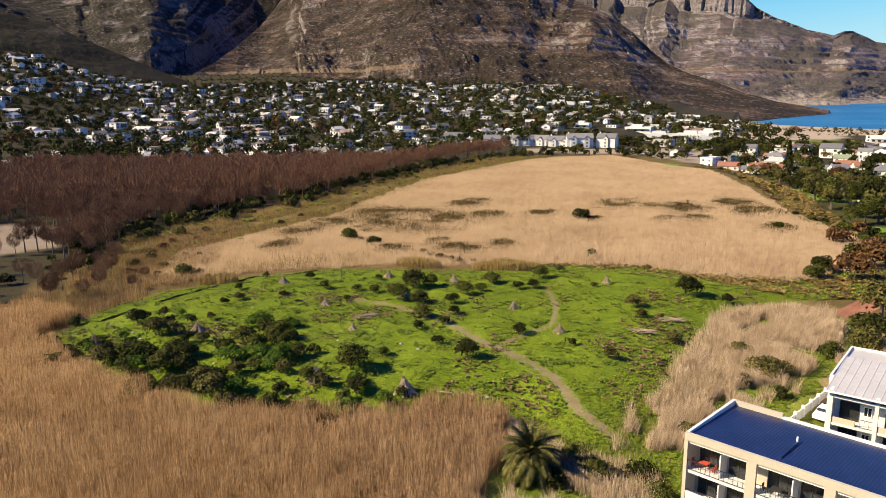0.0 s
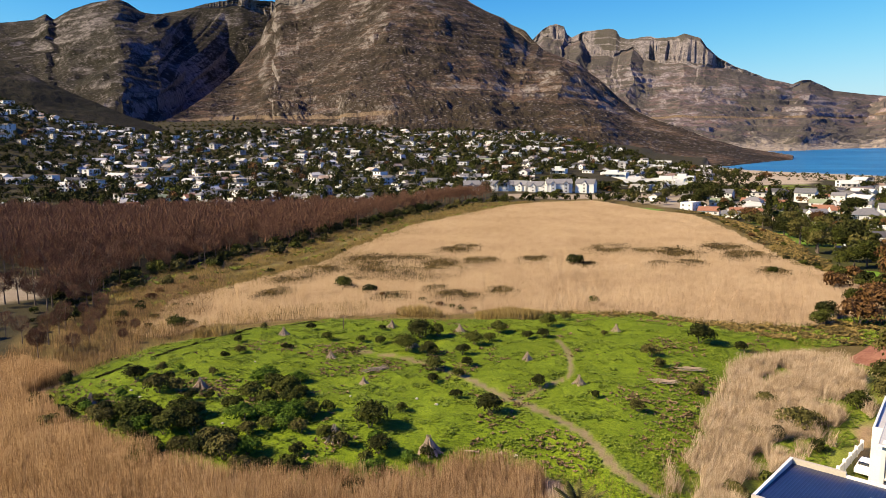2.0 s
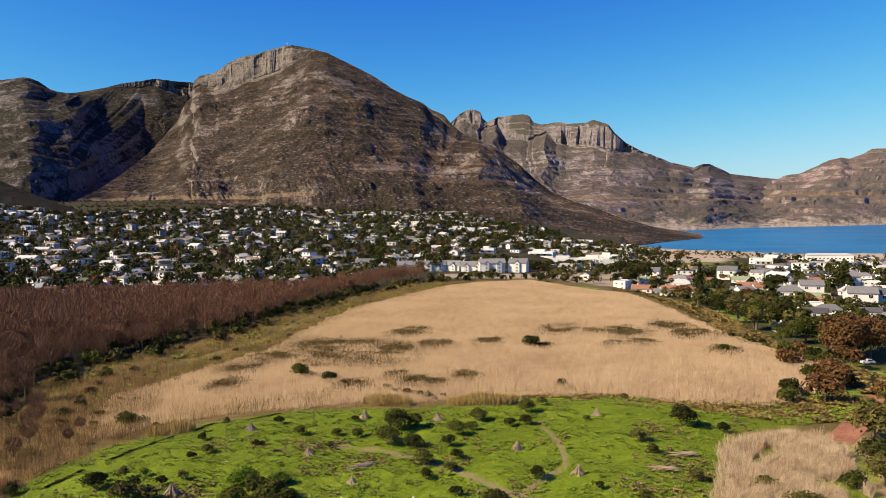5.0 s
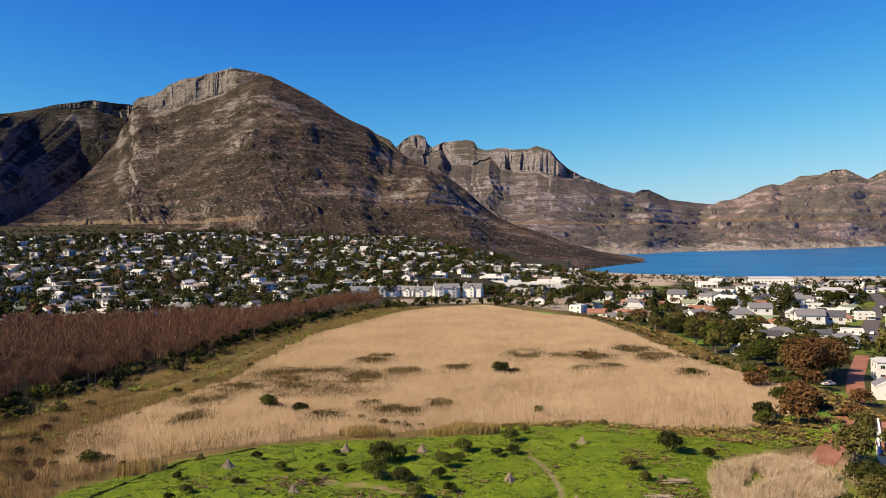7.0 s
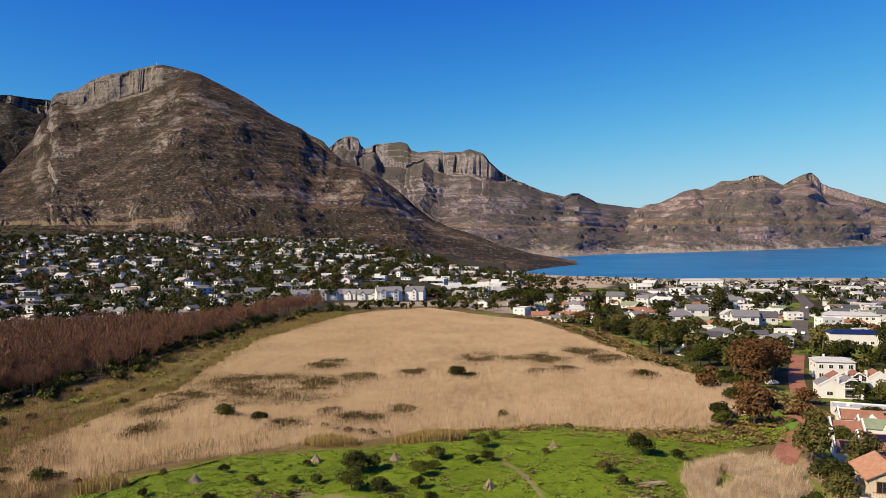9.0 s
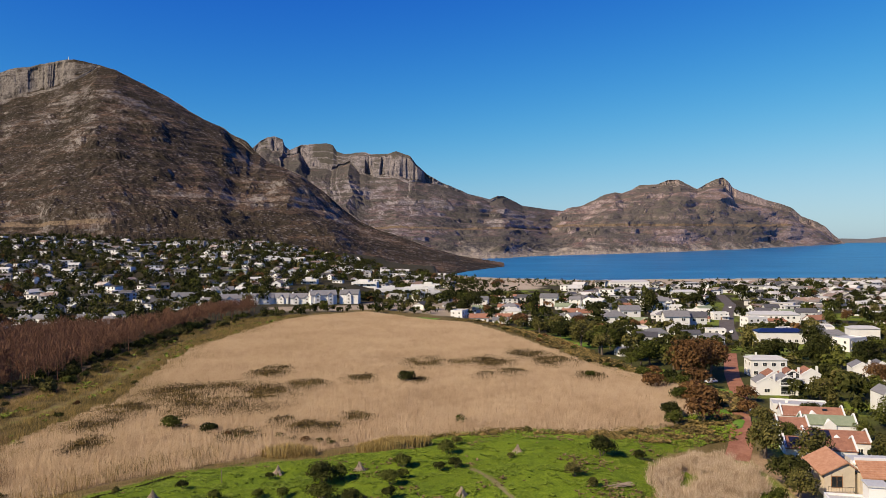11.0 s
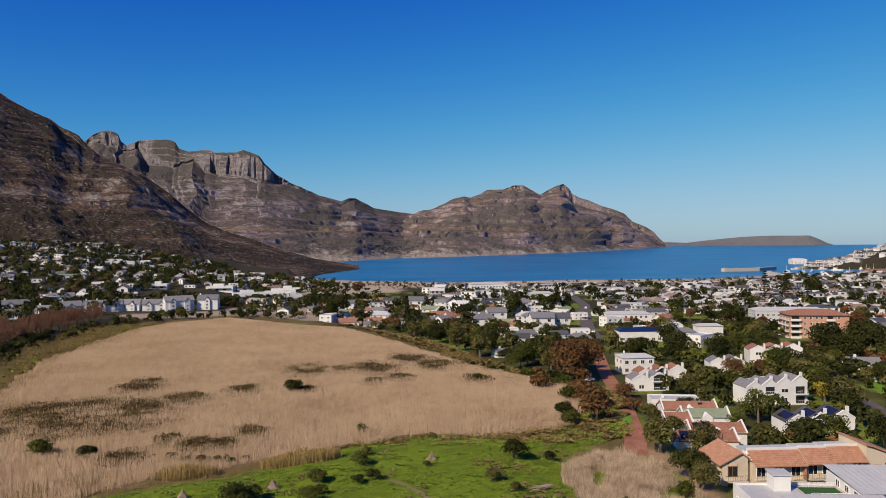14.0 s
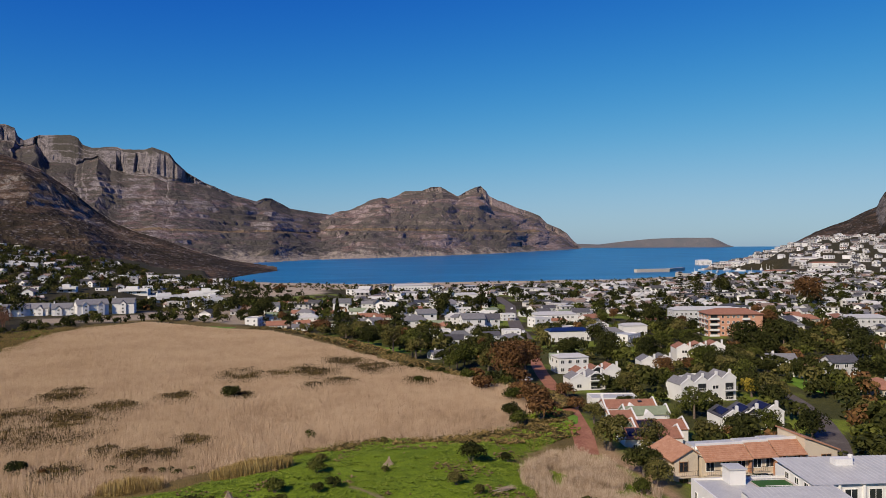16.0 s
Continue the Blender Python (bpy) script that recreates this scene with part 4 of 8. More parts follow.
keep = (depth_in(MOUND, p[:, 0], p[:, 1]) < 3.5 * rng.random(len(p))) & (fbm(p[:, 0] / 4, p[:, 1] / 7, 3, 14) > 0.36 + 0.13 * smooth((p[:, 0] - np.interp(p[:, 1], [85, 110, 130, 150], [27, 36, 44, 52])) / 5) * smooth((128 - p[:, 1]) / 12))
p = p[keep]
hgt = 1.3 + 0.9 * fbm(p[:, 0] / 6, p[:, 1] / 6, 3, 4) + 1.8 * (fbm(p[:, 0] / 1.3, p[:, 1] / 1.8, 3, 85) - 0.35) + rng.normal(0, 0.2, len(p))
reeds("reed_thicket", "pale dry reeds leaning in the wind beside the mound", p, land(p[:, 0], p[:, 1]), np.maximum(hgt, 0.5), 0.075 + 0 * hgt, M_reed_lean, 0.22, (1.3, -0.7))
# a low reed fringe on the palm's side and the mound's edge
FRINGE = [(8, 64), (9, 82), (16, 80), (26, 77), (30, 72), (26, 60)]
p = random_in(FRINGE, 36000, 6, 5)
p = p[(fbm(p[:, 0] / 4, p[:, 1] / 4, 3, 41) > 0.47) & (edge_distance(TRACK, p[:, 0], p[:, 1], False) > 1.2)]
reeds("reed_fringe", "scattered dry reeds near the palm", p, land(p[:, 0], p[:, 1]), 1.6 + 0.9 * rng.random(len(p)), 0.08 + 0 * p[:, 0], M_reed_lean, 0.16)
SWAMP = [(-78, 92), (-74, 112), (-80, 128), (-88, 146), (-100, 168), (-114, 190), (-126, 182), (-120, 160), (-114, 138), (-112, 118), (-100, 98), (-88, 88)]
p = random_in(SWAMP, 70000, 6, 61)
p = p[(depth_in(MOUND, p[:, 0], p[:, 1]) < 0.8) & (fbm(p[:, 0] / 6, p[:, 1] / 6, 3, 62) > 0.36)]
reeds("reed_thicket", "brown dry reeds under the dark bare trees", p, land(p[:, 0], p[:, 1]), 1.2 + 1.4 * fbm(p[:, 0] / 5, p[:, 1] / 5, 3, 63), 0.07 + 0 * p[:, 0], M_swamp, 0.14)
g = np.random.default_rng(12)
for (cx, cy), rx, ry, k in (((-16, 161), 8, 3, 5200), ((-38, 161), 6, 2.5, 1500), ((-72, 128), 5, 3, 1400), ((-90, 110), 5, 5, 1200)):
    a, r = g.uniform(0, 6.3, k), np.sqrt(g.random(k))
    p = np.stack([cx + rx * r * np.cos(a), cy + ry * r * np.sin(a)], -1)
    reeds("cane_clump", "dense clump of tall yellowish cane at the mound's edge", p, land(p[:, 0], p[:, 1]), (3.1 - 1.1 * r) * g.uniform(0.75, 1.1, k), 0.11 + 0 * r, M_cane, 0.14)


def tufts(name, label, p, size, mat, blades=4):
    """Low leafy tufts: a few short bent blades each."""
    n = len(p)
    P = np.repeat(np.stack([p[:, 0], p[:, 1], land(p[:, 0], p[:, 1])], -1), blades, 0)
    k = len(P)
    s = np.repeat(size, blades) * rng.uniform(0.6, 1.3, k)
    a = rng.uniform(0, 2 * np.pi, k)
    out = np.stack([np.cos(a), np.sin(a), 0 * a], -1)
    side = np.stack([-np.sin(a), np.cos(a), 0 * a], -1) * (s * 0.32)[:, None]
    mid = P + out * (s * 0.4)[:, None] + np.stack([0 * a, 0 * a, s * 0.55], -1)
    tip = P + out * (s * 0.95)[:, None] + np.stack([0 * a, 0 * a, s * rng.uniform(0.3, 0.8, k)], -1)
    V = np.stack([P, mid + side, tip, mid - side], 1).reshape(-1, 3)
    return tagged(new(name, mesh_np(name, V, np.arange(4 * k).reshape(-1, 4), [mat])), label, "grass", kind="stuff")


tufts("sedge_patches", "low olive and brown sedge islands among the reeds", sedge_at, 0.85 + 0.9 * fbm(sedge_at[:, 0] / 3, sedge_at[:, 1] / 3, 3, 57), M_sedge, 6)
M_tussock = material("deep_green_weeds", [(0.06, 0.095, 0.007), (0.13, 0.19, 0.012), (0.22, 0.28, 0.025)], scale=0.12, rough=0.7, bump=0, island=0.22, fine=6, world_space=True)
M_drygrass = material("dry_brown_weeds", [(0.06, 0.04, 0.017), (0.15, 0.1, 0.045), (0.27, 0.19, 0.1)], scale=0.2, rough=0.8, bump=0, island=0.35, world_space=True)
p = random_in(MOUND, 150000, 4, 6)
trail = np.minimum(edge_distance(TRACK, p[:, 0], p[:, 1], False), edge_distance(TRACK_B, p[:, 0], p[:, 1], False) + 0.2)
lush = fbm(p[:, 0] / 6, p[:, 1] / 6, 4, 51)
p = p[(trail > 0.85) & (rng.random(len(p)) < 0.25 + 1.3 * (lush - 0.3))]
tufts("grass", "lush bright green weeds and grass on the mound", p, 0.11 + 0.2 * fbm(p[:, 0] / 4, p[:, 1] / 4, 3, 52), M_grass, 4)
# thicker tussocks that catch the light on one side
p = random_in(MOUND, 90000, 4, 46)
trail = np.minimum(edge_distance(TRACK, p[:, 0], p[:, 1], False), edge_distance(TRACK_B, p[:, 0], p[:, 1], False) + 0.2)
p = p[(trail > 1.0) & (fbm(p[:, 0] / 2.2, p[:, 1] / 2.2, 3, 53) > 0.56 + 0.06 * (fbm(p[:, 0] / 20, p[:, 1] / 20, 2, 54) - 0.5))]
tufts("tussocks", "darker green tussocks and nettles on the mound", p, 0.16 + 0.3 * fbm(p[:, 0] / 3, p[:, 1] / 3, 3, 55), M_tussock, 5)
# dry stalks: a few worn places, and more of them towards the reeds on both sides
p = random_in(MOUND, 60000, 4, 47)
dry = 0.5 * smooth((fbm(p[:, 0] / 7, p[:, 1] / 7, 3, 56) - 0.64) / 0.1)
for x, y, r in ((-48, 97, 5), (-51, 96, 4), (-28, 117, 4), (-40, 121, 5), (-1, 97, 3), (6.5, 94, 3.5), (8.6, 90, 4), (21, 144, 5), (19, 112, 6), (23, 125, 7), (24, 108, 6), (22, 98, 5), (-21, 85, 3), (-38, 124, 4), (-60, 84, 5)):
    dry = np.maximum(dry, np.clip(1.3 - np.hypot(p[:, 0] - x, p[:, 1] - y) / r, 0, 1) * (0.4 + fbm(p[:, 0] / 2, p[:, 1] / 2, 2, 59)))
p = p[rng.random(len(p)) < dry * 0.55]
tufts("dry_weeds", "dry brown weeds among the green of the mound", p, 0.2 + 0.4 * rng.random(len(p)), M_drygrass, 5)
bank = [(-92, 127), (-104, 150), (-102, 185), (-98, 221), (-103, 264), (-107, 332), (-90, 428), (-76, 466), (-84, 474), (-120, 445), (-130, 366), (-130, 300), (-130, 250), (-136, 210), (-140, 180), (-132, 160), (-105, 122)]
p = random_in(bank, 80000, 4, 7)
p = p[(edge_distance(FOOTPATH, p[:, 0], p[:, 1], False) > 1.3) & (fbm(p[:, 0] / 5, p[:, 1] / 5, 3, 58) > 0.36)]
reeds("bank_grass", "rough olive and yellow grass on the bank by the wood", np.repeat(p, 3, 0) + rng.normal(0, 0.6, (3 * len(p), 2)), land(np.repeat(p[:, 0], 3), np.repeat(p[:, 1], 3)), 0.7 + 0.9 * rng.random(3 * len(p)), 0.13 + np.zeros(3 * len(p)), M_bank, 0.3)
# olive and brown growth mixed into the reeds towards the wood
p = random_in(BED, 260000, 6, 64)
p = p[(p[:, 0] < -52) & (depth_in(BED, p[:, 0], p[:, 1]) < 17 * fbm(p[:, 0] / 9, p[:, 1] / 9, 3, 65)) & (depth_in(MOUND, p[:, 0], p[:, 1]) < -1) & (fbm(p[:, 0] / 3, p[:, 1] / 3, 2, 69) > 0.42)]
reeds("bank_grass", "olive and rusty stems mixed into the reeds along the bank", p, land(p[:, 0], p[:, 1]), 1.3 + 0.9 * rng.random(len(p)), 0.12 + 0 * p[:, 0], M_bank, 0.2)
# the mound's weedy rim and the furrow along it
p = random_in([(x * 1.06, 118 + (y - 118) * 1.06) for x, y in MOUND], 60000, 4, 66)
rim = edge_distance(MOUND, p[:, 0], p[:, 1])
p = p[(rim < 4.5 * fbm(p[:, 0] / 5, p[:, 1] / 5, 3, 67) + 0.3) & (np.hypot(p[:, 0] - 32, p[:, 1]) > 62)]
reeds("rim_weeds", "brown and olive weeds along the rim of the mound", p, land(p[:, 0], p[:, 1]), 0.6 + 1.1 * rng.random(len(p)), 0.07 + 0 * p[:, 0], M_bank, 0.25)
furrow = [(-74.0, 88.5), (-74.2, 94), (-73.2, 103), (-70.9, 117), (-67.8, 126.5), (-63.5, 138), (-57, 145)]
s = rng.random(2600) * 6
p = np.stack([np.interp(s, range(7), [q[0] for q in furrow]), np.interp(s, range(7), [q[1] for q in furrow])], -1) + rng.normal(0, 0.13, (2600, 2))
p = p[fbm(p[:, 0] / 6, p[:, 1] / 6, 2, 68) > 0.4]
tufts("furrow_weeds", "dark weeds in a furrow along the mound", p, 0.15 + 0.25 * rng.random(len(p)), M_leaf_dark, 4)
edge = [(-12, 172), (5, 180), (30, 176), (47, 178), (64, 196), (70, 188), (60, 164), (48, 160), (33, 163), (20, 170), (3, 172)]
p = random_in(edge, 9000, 4, 8)
patch = fbm(p[:, 0] / 6, p[:, 1] / 6, 3, 87) > 0.52
tufts("bank_grass", "rough olive grass between mound and reed bed", p[patch], 0.4 + 0.6 * rng.random(int(patch.sum())), M_bank, 4)
tufts("tussocks", "green weeds between mound and reed bed", p[~patch], 0.22 + 0.34 * rng.random(int((~patch).sum())), M_tussock, 5)
p = random_in(bank, 2600, 4, 88)
p = p[(edge_distance(FOOTPATH, p[:, 0], p[:, 1], False) > 2.2) & (fbm(p[:, 0] / 9, p[:, 1] / 9, 3, 89) > 0.5)]
tufts("bank_weeds", "yellow-green leafy weeds on the bank", p, 0.6 + 0.9 * rng.random(len(p)), M_tussock, 7)

p = random_in(RIGHT, 16000, 5, 18)
tufts("bank_grass", "green weeds under the leaning reeds", p, 0.18 + 0.25 * rng.random(len(p)), M_grass, 4)
p = random_in(YARD, 26000, 4, 19)
tufts("bank_grass", "green weeds around the palm and the apartments", p, 0.15 + 0.22 * rng.random(len(p)), M_grass, 4)

EASTBANK = [(70, 190), (72, 222), (58, 236), (50, 268), (50, 300), (40, 356), (28, 412), (8, 432), (26, 440), (46, 400), (60, 352), (62, 300), (66, 268), (72, 240), (88, 224), (84, 196)]
p = random_in(EASTBANK, 16000, 6, 28)
tufts("bank_grass", "olive and rusty rough grass along the reed bed", p, 0.6 + 0.9 * rng.random(len(p)), M_bank, 4)

# ---- the mound's bushes ----
MOUND_BUSHES = [(-52, 134, 2.3), (-45, 128, 2.4), (-34, 129, 2.4), (-38, 139, 1.7), (-27, 126, 4.5), (-28, 136, 5.0), (-25, 138, 3.8), (-22, 125, 3.5), (-16, 126, 2.7),
                (-16, 134, 3.6), (-14, 138, 2.6), (-14, 145, 3.8), (-7, 141, 2.6), (-4, 142, 2.7), (-5, 152, 3.9), (-18, 117, 3.3), (-13, 114, 2.2),
                (-13, 120, 2.3), (-3, 99, 3.9), (-10, 104, 2.3), (-16, 97, 2.0), (-18, 90, 5.0), (1, 114, 2.8), (-16, 110, 2.2), (-38, 129, 2.1), (-49, 120, 1.3), (-37, 123, 1.5)]
EDGE_BUSHES = [(-78, 95, 2.9), (-72, 84, 3.9), (-66, 83, 2.3), (-65, 85, 2.8), (-63, 101, 2.3), (-64, 96, 3.5), (-56, 92, 4.7), (-53, 93, 3.2), (-55, 99, 2.2),
               (-53, 102, 1.9), (-61, 121, 2.2), (-56, 114, 2.1), (-57, 111, 1.8), (-63, 133, 1.8), (-63, 78, 4.1), (-50, 120, 1.6), (10, 111, 1.9), (17, 108, 2.4),
               (7, 148, 1.6), (17, 136, 3.5), (19, 130, 2.4), (25.4, 149.5, 5.6), (33.3, 148.2, 3.2), (-3, 160, 2.4), (15, 176, 1.9)]
THICKET = [(-57, 81, 4.4), (-52, 83, 6.1), (-45, 80, 5.0), (-46, 85, 4.7), (-41, 81, 4.9), (-43, 73, 4.3), (-41, 74, 2.7), (-33, 77, 6.0), (-29, 75, 4.4),
           (-14, 84, 4.0), (-9, 83, 3.2), (-13, 78, 5.2), (-16, 77, 3.8), (-13, 74, 4.0), (-24, 78, 3.0), (-37, 77, 4.0), (-50, 79, 3.6), (-60, 83, 3.4),
           (-73.7, 85.6, 2.4), (-67.3, 83.4, 2.8), (-63.7, 84.7, 3.2), (-58.8, 83.6, 3.6), (-55.2, 83.6, 3.8), (-49.7, 80.3, 4.2), (-49.0, 83.2, 3.6), (-43.8, 75.3, 4.4), (-44.7, 82.2, 4.4), (-43.9, 85.1, 3.8), (-36.8, 79.1, 4.6), (-34.4, 80.0, 4.0), (-30.8, 79.1, 4.4), (-28.4, 74.7, 3.6), (-26.2, 75.6, 3.8), (-26.3, 85.3, 3.2), (-22.0, 84.6, 3.4), (-22.8, 75.9, 4.0), (-19.4, 76.2, 3.6), (-19.3, 83.4, 3.2), (-13.9, 77.3, 3.4), (-14.3, 81.0, 3.2), (-19.3, 91.6, 2.6), (-15.2, 86.0, 3.0), (-59.4, 95.8, 2.8), (-65.0, 99.1, 2.0), (-58.6, 97.8, 2.6), (-60.2, 102.7, 2.2), (-60.5, 89.0, 2.6), (-64.1, 87.6, 2.4), (-48.4, 90.4, 2.8), (-46.7, 92.5, 2.4), (-40, 77, 3.6), (-47, 77.5, 3.2), (-33, 82.5, 3.4), (-24, 80.5, 3.0), (-10.5, 79, 3.0), (-8, 86, 2.4)]
GREEN_THICKET = [(-40, 89, 3.8), (-40, 94, 4.8), (-42, 102, 4.6), (-36, 98, 5.3), (-33, 88, 4.5), (-30, 91, 4.1), (-36, 86, 4.5), (-29, 86, 3.6), (-39, 99, 4.5),
                 (-33, 97, 3.5), (-29, 88, 4.0), (-27, 90, 3.2), (-36.1, 92.0, 4.2), (-32.1, 89.4, 3.8), (-36.7, 97.7, 4.0), (-37.4, 103.9, 3.6), (-44.1, 101.5, 3.2), (-32.7, 93.3, 4.2), (-28.0, 91.0, 3.6), (-26.1, 93.0, 2.8), (-31, 84.5, 3.2)]
REED_SHRUBS = [(35.4, 121.6, 3.6), (39, 113, 5.0), (41, 115, 3.4), (33, 109, 2.2), (36, 108, 2.8), (41, 106, 2.6), (49, 125, 4.0), (25, 121, 2.7), (-14, 240, 5.6), (0, 185, 3.2),
               (-70, 184, 5.4), (-60, 180, 4.0), (-86, 133, 4.2), (51, 179, 5.1), (53, 187, 5.5), (62, 205, 6.0), (46, 243, 3.5), (18, 77, 3.4), (21, 74, 3.8), (25, 76, 3.2), (17, 72, 3.0), (28, 72, 3.5), (30, 88, 3.0), (34, 92, 3.2)]
rr = random.Random(3)
for rows, mats, name, label in (
        (MOUND_BUSHES, (M_leaf_dark, M_leaf), "bush", "dark green rounded bush on the grassy mound"),
        (EDGE_BUSHES, (M_leaf_dark, M_leaf_olive), "bush", "dark olive bush at the mound's edge"),
        (THICKET, (M_leaf_dark, M_leaf, M_leaf_olive, M_leaf_bright, M_leaf_dark), "bush", "tall dark bush in the thicket beside the reeds"),
        (GREEN_THICKET, (M_leaf_bright, M_leaf), "bush", "leafy bright green bush in the thicket"),
        (REED_SHRUBS, (M_leaf_olive, M_leaf, M_leaf_dark), "shrub", "green shrub growing among the dry reeds")):
    for x, y, d in rows:
        mat = rr.choice(mats)
        big = d > 3.2
        key = ("shrub", label, mat.name, big, rr.randrange(2))
        planted(key, shrub(int(abs(x * 7 + y)), mat, 1500 if big else 700, 1.0, 0.74 if big else 0.8, 0.075 if big else 0.1, 20 if big else 12),
                name, label, "bush", "bushes of the mound" if name == "bush" else "shrubs among the reeds", x, y, d / (2.2 if rows is THICKET or rows is GREEN_THICKET else 1.85), rr.uniform(0, 6.28))


BANK_SHRUBS = [(-59.5, 178, 1.8), (-57, 176, 1.5), (-54.7, 177, 2.2), (-52.5, 175, 1.6), (-50.4, 176.5, 1.8), (-48, 174.2, 2.0), (-46, 176, 1.5), (-42.5, 174.5, 2.4), (-40.5, 172.3, 1.7), (-39, 172, 1.9), (-36, 170, 2.6), (-34.8, 171.5, 1.6),
               (-32.8, 169.7, 2.2), (-31, 170.5, 1.8), (-66.5, 184.6, 1.8), (-30, 168, 2.0), (-27, 170, 1.6), (-84, 136, 2.2), (-79, 133, 1.8), (-96, 150, 2.4), (-99, 172, 2.0), (-104, 200, 2.6), (-106, 215, 2.2), (-103, 232, 1.8), (-101, 245, 2.4)]
for i, (x, y, d) in enumerate(BANK_SHRUBS):
    mat = (M_leaf_olive, M_leaf_dark, M_leaf_rust, M_leaf_olive)[i % 4]
    planted(("bank shrub", mat.name), shrub(640 + i, mat, 600, 1.0, 0.7, 0.1, 13), "shrub", "low olive and brown shrub in a row through the reeds", "bush", "shrubs among the reeds", x, y, d / 1.9, i * 1.7)


# ---- stacks of cut branches ----
def branch_stack(seed, height, base):
    """Cut branches stacked on end into a cone."""
    def build(root):
        g = random.Random(seed)
        for i in range(44):
            a = g.uniform(0, 6.283)
            r = base * g.uniform(0.35, 1.0)
            b = a + g.uniform(-0.5, 0.5)
            top = height * g.uniform(0.75, 1.12)
            over = base * g.uniform(-0.16, 0.22)
            pts = [(math.cos(a) * r, math.sin(a) * r, -0.1), (math.cos(b) * r * 0.42, math.sin(b) * r * 0.42, top * 0.55 * (1.2 - 0.4 * r / base)), (-math.cos(b) * over, -math.sin(b) * over, top)]
            part("branch", mesh_np("branch", *tube(pts, [0.075, 0.06, 0.02], 4), [M_dead]), root)
    return build


STACKS = [(-8, 87, 1.25), (-21, 85, 1.2), (-51, 96, 1.0), (-65, 87, 1.0), (-55, 128, 0.95), (-39, 118, 0.75), (-27, 107, 0.7), (-27, 129, 0.95), (-37, 142, 0.85), (-22, 143, 0.9), (-4, 127, 0.85), (7, 117, 0.9), (9, 152, 0.9)]
for i, (x, y, s) in enumerate(STACKS):
    planted(("stack", i % 3), branch_stack(i, 1.75, 1.55), "branch_stack", "cone of grey cut branches stacked on the grass", "branch stack", "stacks of cut branches", x, y, s, i * 1.3)


def brush_pile(seed):
    def build(root):
        g = random.Random(seed)
        for i in range(40):
            a, x, y = g.uniform(-0.5, 0.5), g.uniform(-1.6, 1.6), g.uniform(-0.6, 0.6)
            ln = g.uniform(0.6, 1.5)
            z = g.uniform(0.02, 0.45)
            part("branch", mesh_np("branch", *tube([(x - math.cos(a) * ln, y - math.sin(a) * ln, z), (x, y, z + 0.12), (x + math.cos(a) * ln, y + math.sin(a) * ln, z + g.uniform(-0.05, 0.3))], [0.04, 0.035, 0.012], 4), [M_dead]), root)
    return build


for x, y, t in ((24, 131, 0.2), (20, 122, 0.1), (-28, 114, 0.8)):
    planted(("pile", 0), brush_pile(5), "brush_pile", "low heap of grey cut branches lying in the grass", "brush pile", "heaps of branches", x, y, 1.0, t)


def fallen_post(root):
    part("log", mesh_np("log", *tube([(-1.2, 0, 0.1), (0, 0.03, 0.12), (1.2, 0, 0.1)], [0.1, 0.11, 0.09], 6), [M_dead]), root)


planted("post", fallen_post, "fallen_log", "short pale log lying in the grass", "log", "", -3, 89, 1.0, 0.15)
planted("post2", lambda root: part("pole", mesh_np("pole", *tube([(0, 0, -0.2), (0, 0, 2.6)], [0.09, 0.07], 6), [M_bark]), root), "post", "dark upright post on the mound", "post", "", -46, 137, 1.0, 0)

STONES = [(-60, 93), (-59, 94.5), (-61.5, 92), (-58, 90), (-26, 100), (-50, 110), (-16, 103), (-12, 101), (-42, 84), (-38.5, 84.5), (1, 90), (3, 90)]


def boulder(root):
    bm = bmesh.new()
    bmesh.ops.create_icosphere(bm, subdivisions=2, radius=0.3)
    for v in bm.verts:
        v.co *= 1 + 0.35 * noise.noise(v.co * 4)
        v.co.z *= 0.7
    me = bpy.data.meshes.new("stone")
    bm.to_mesh(me)
    bm.free()
    me.materials.append(M_stone)
    part("rock", me, root)


for i, (x, y) in enumerate(STONES):
    planted("stone", boulder, "stone", "small pale stone lying in the grass", "stone", "stones in the grass", x, y, 0.6 + 0.12 * (i % 4), i, place(x, y) + 0.1)


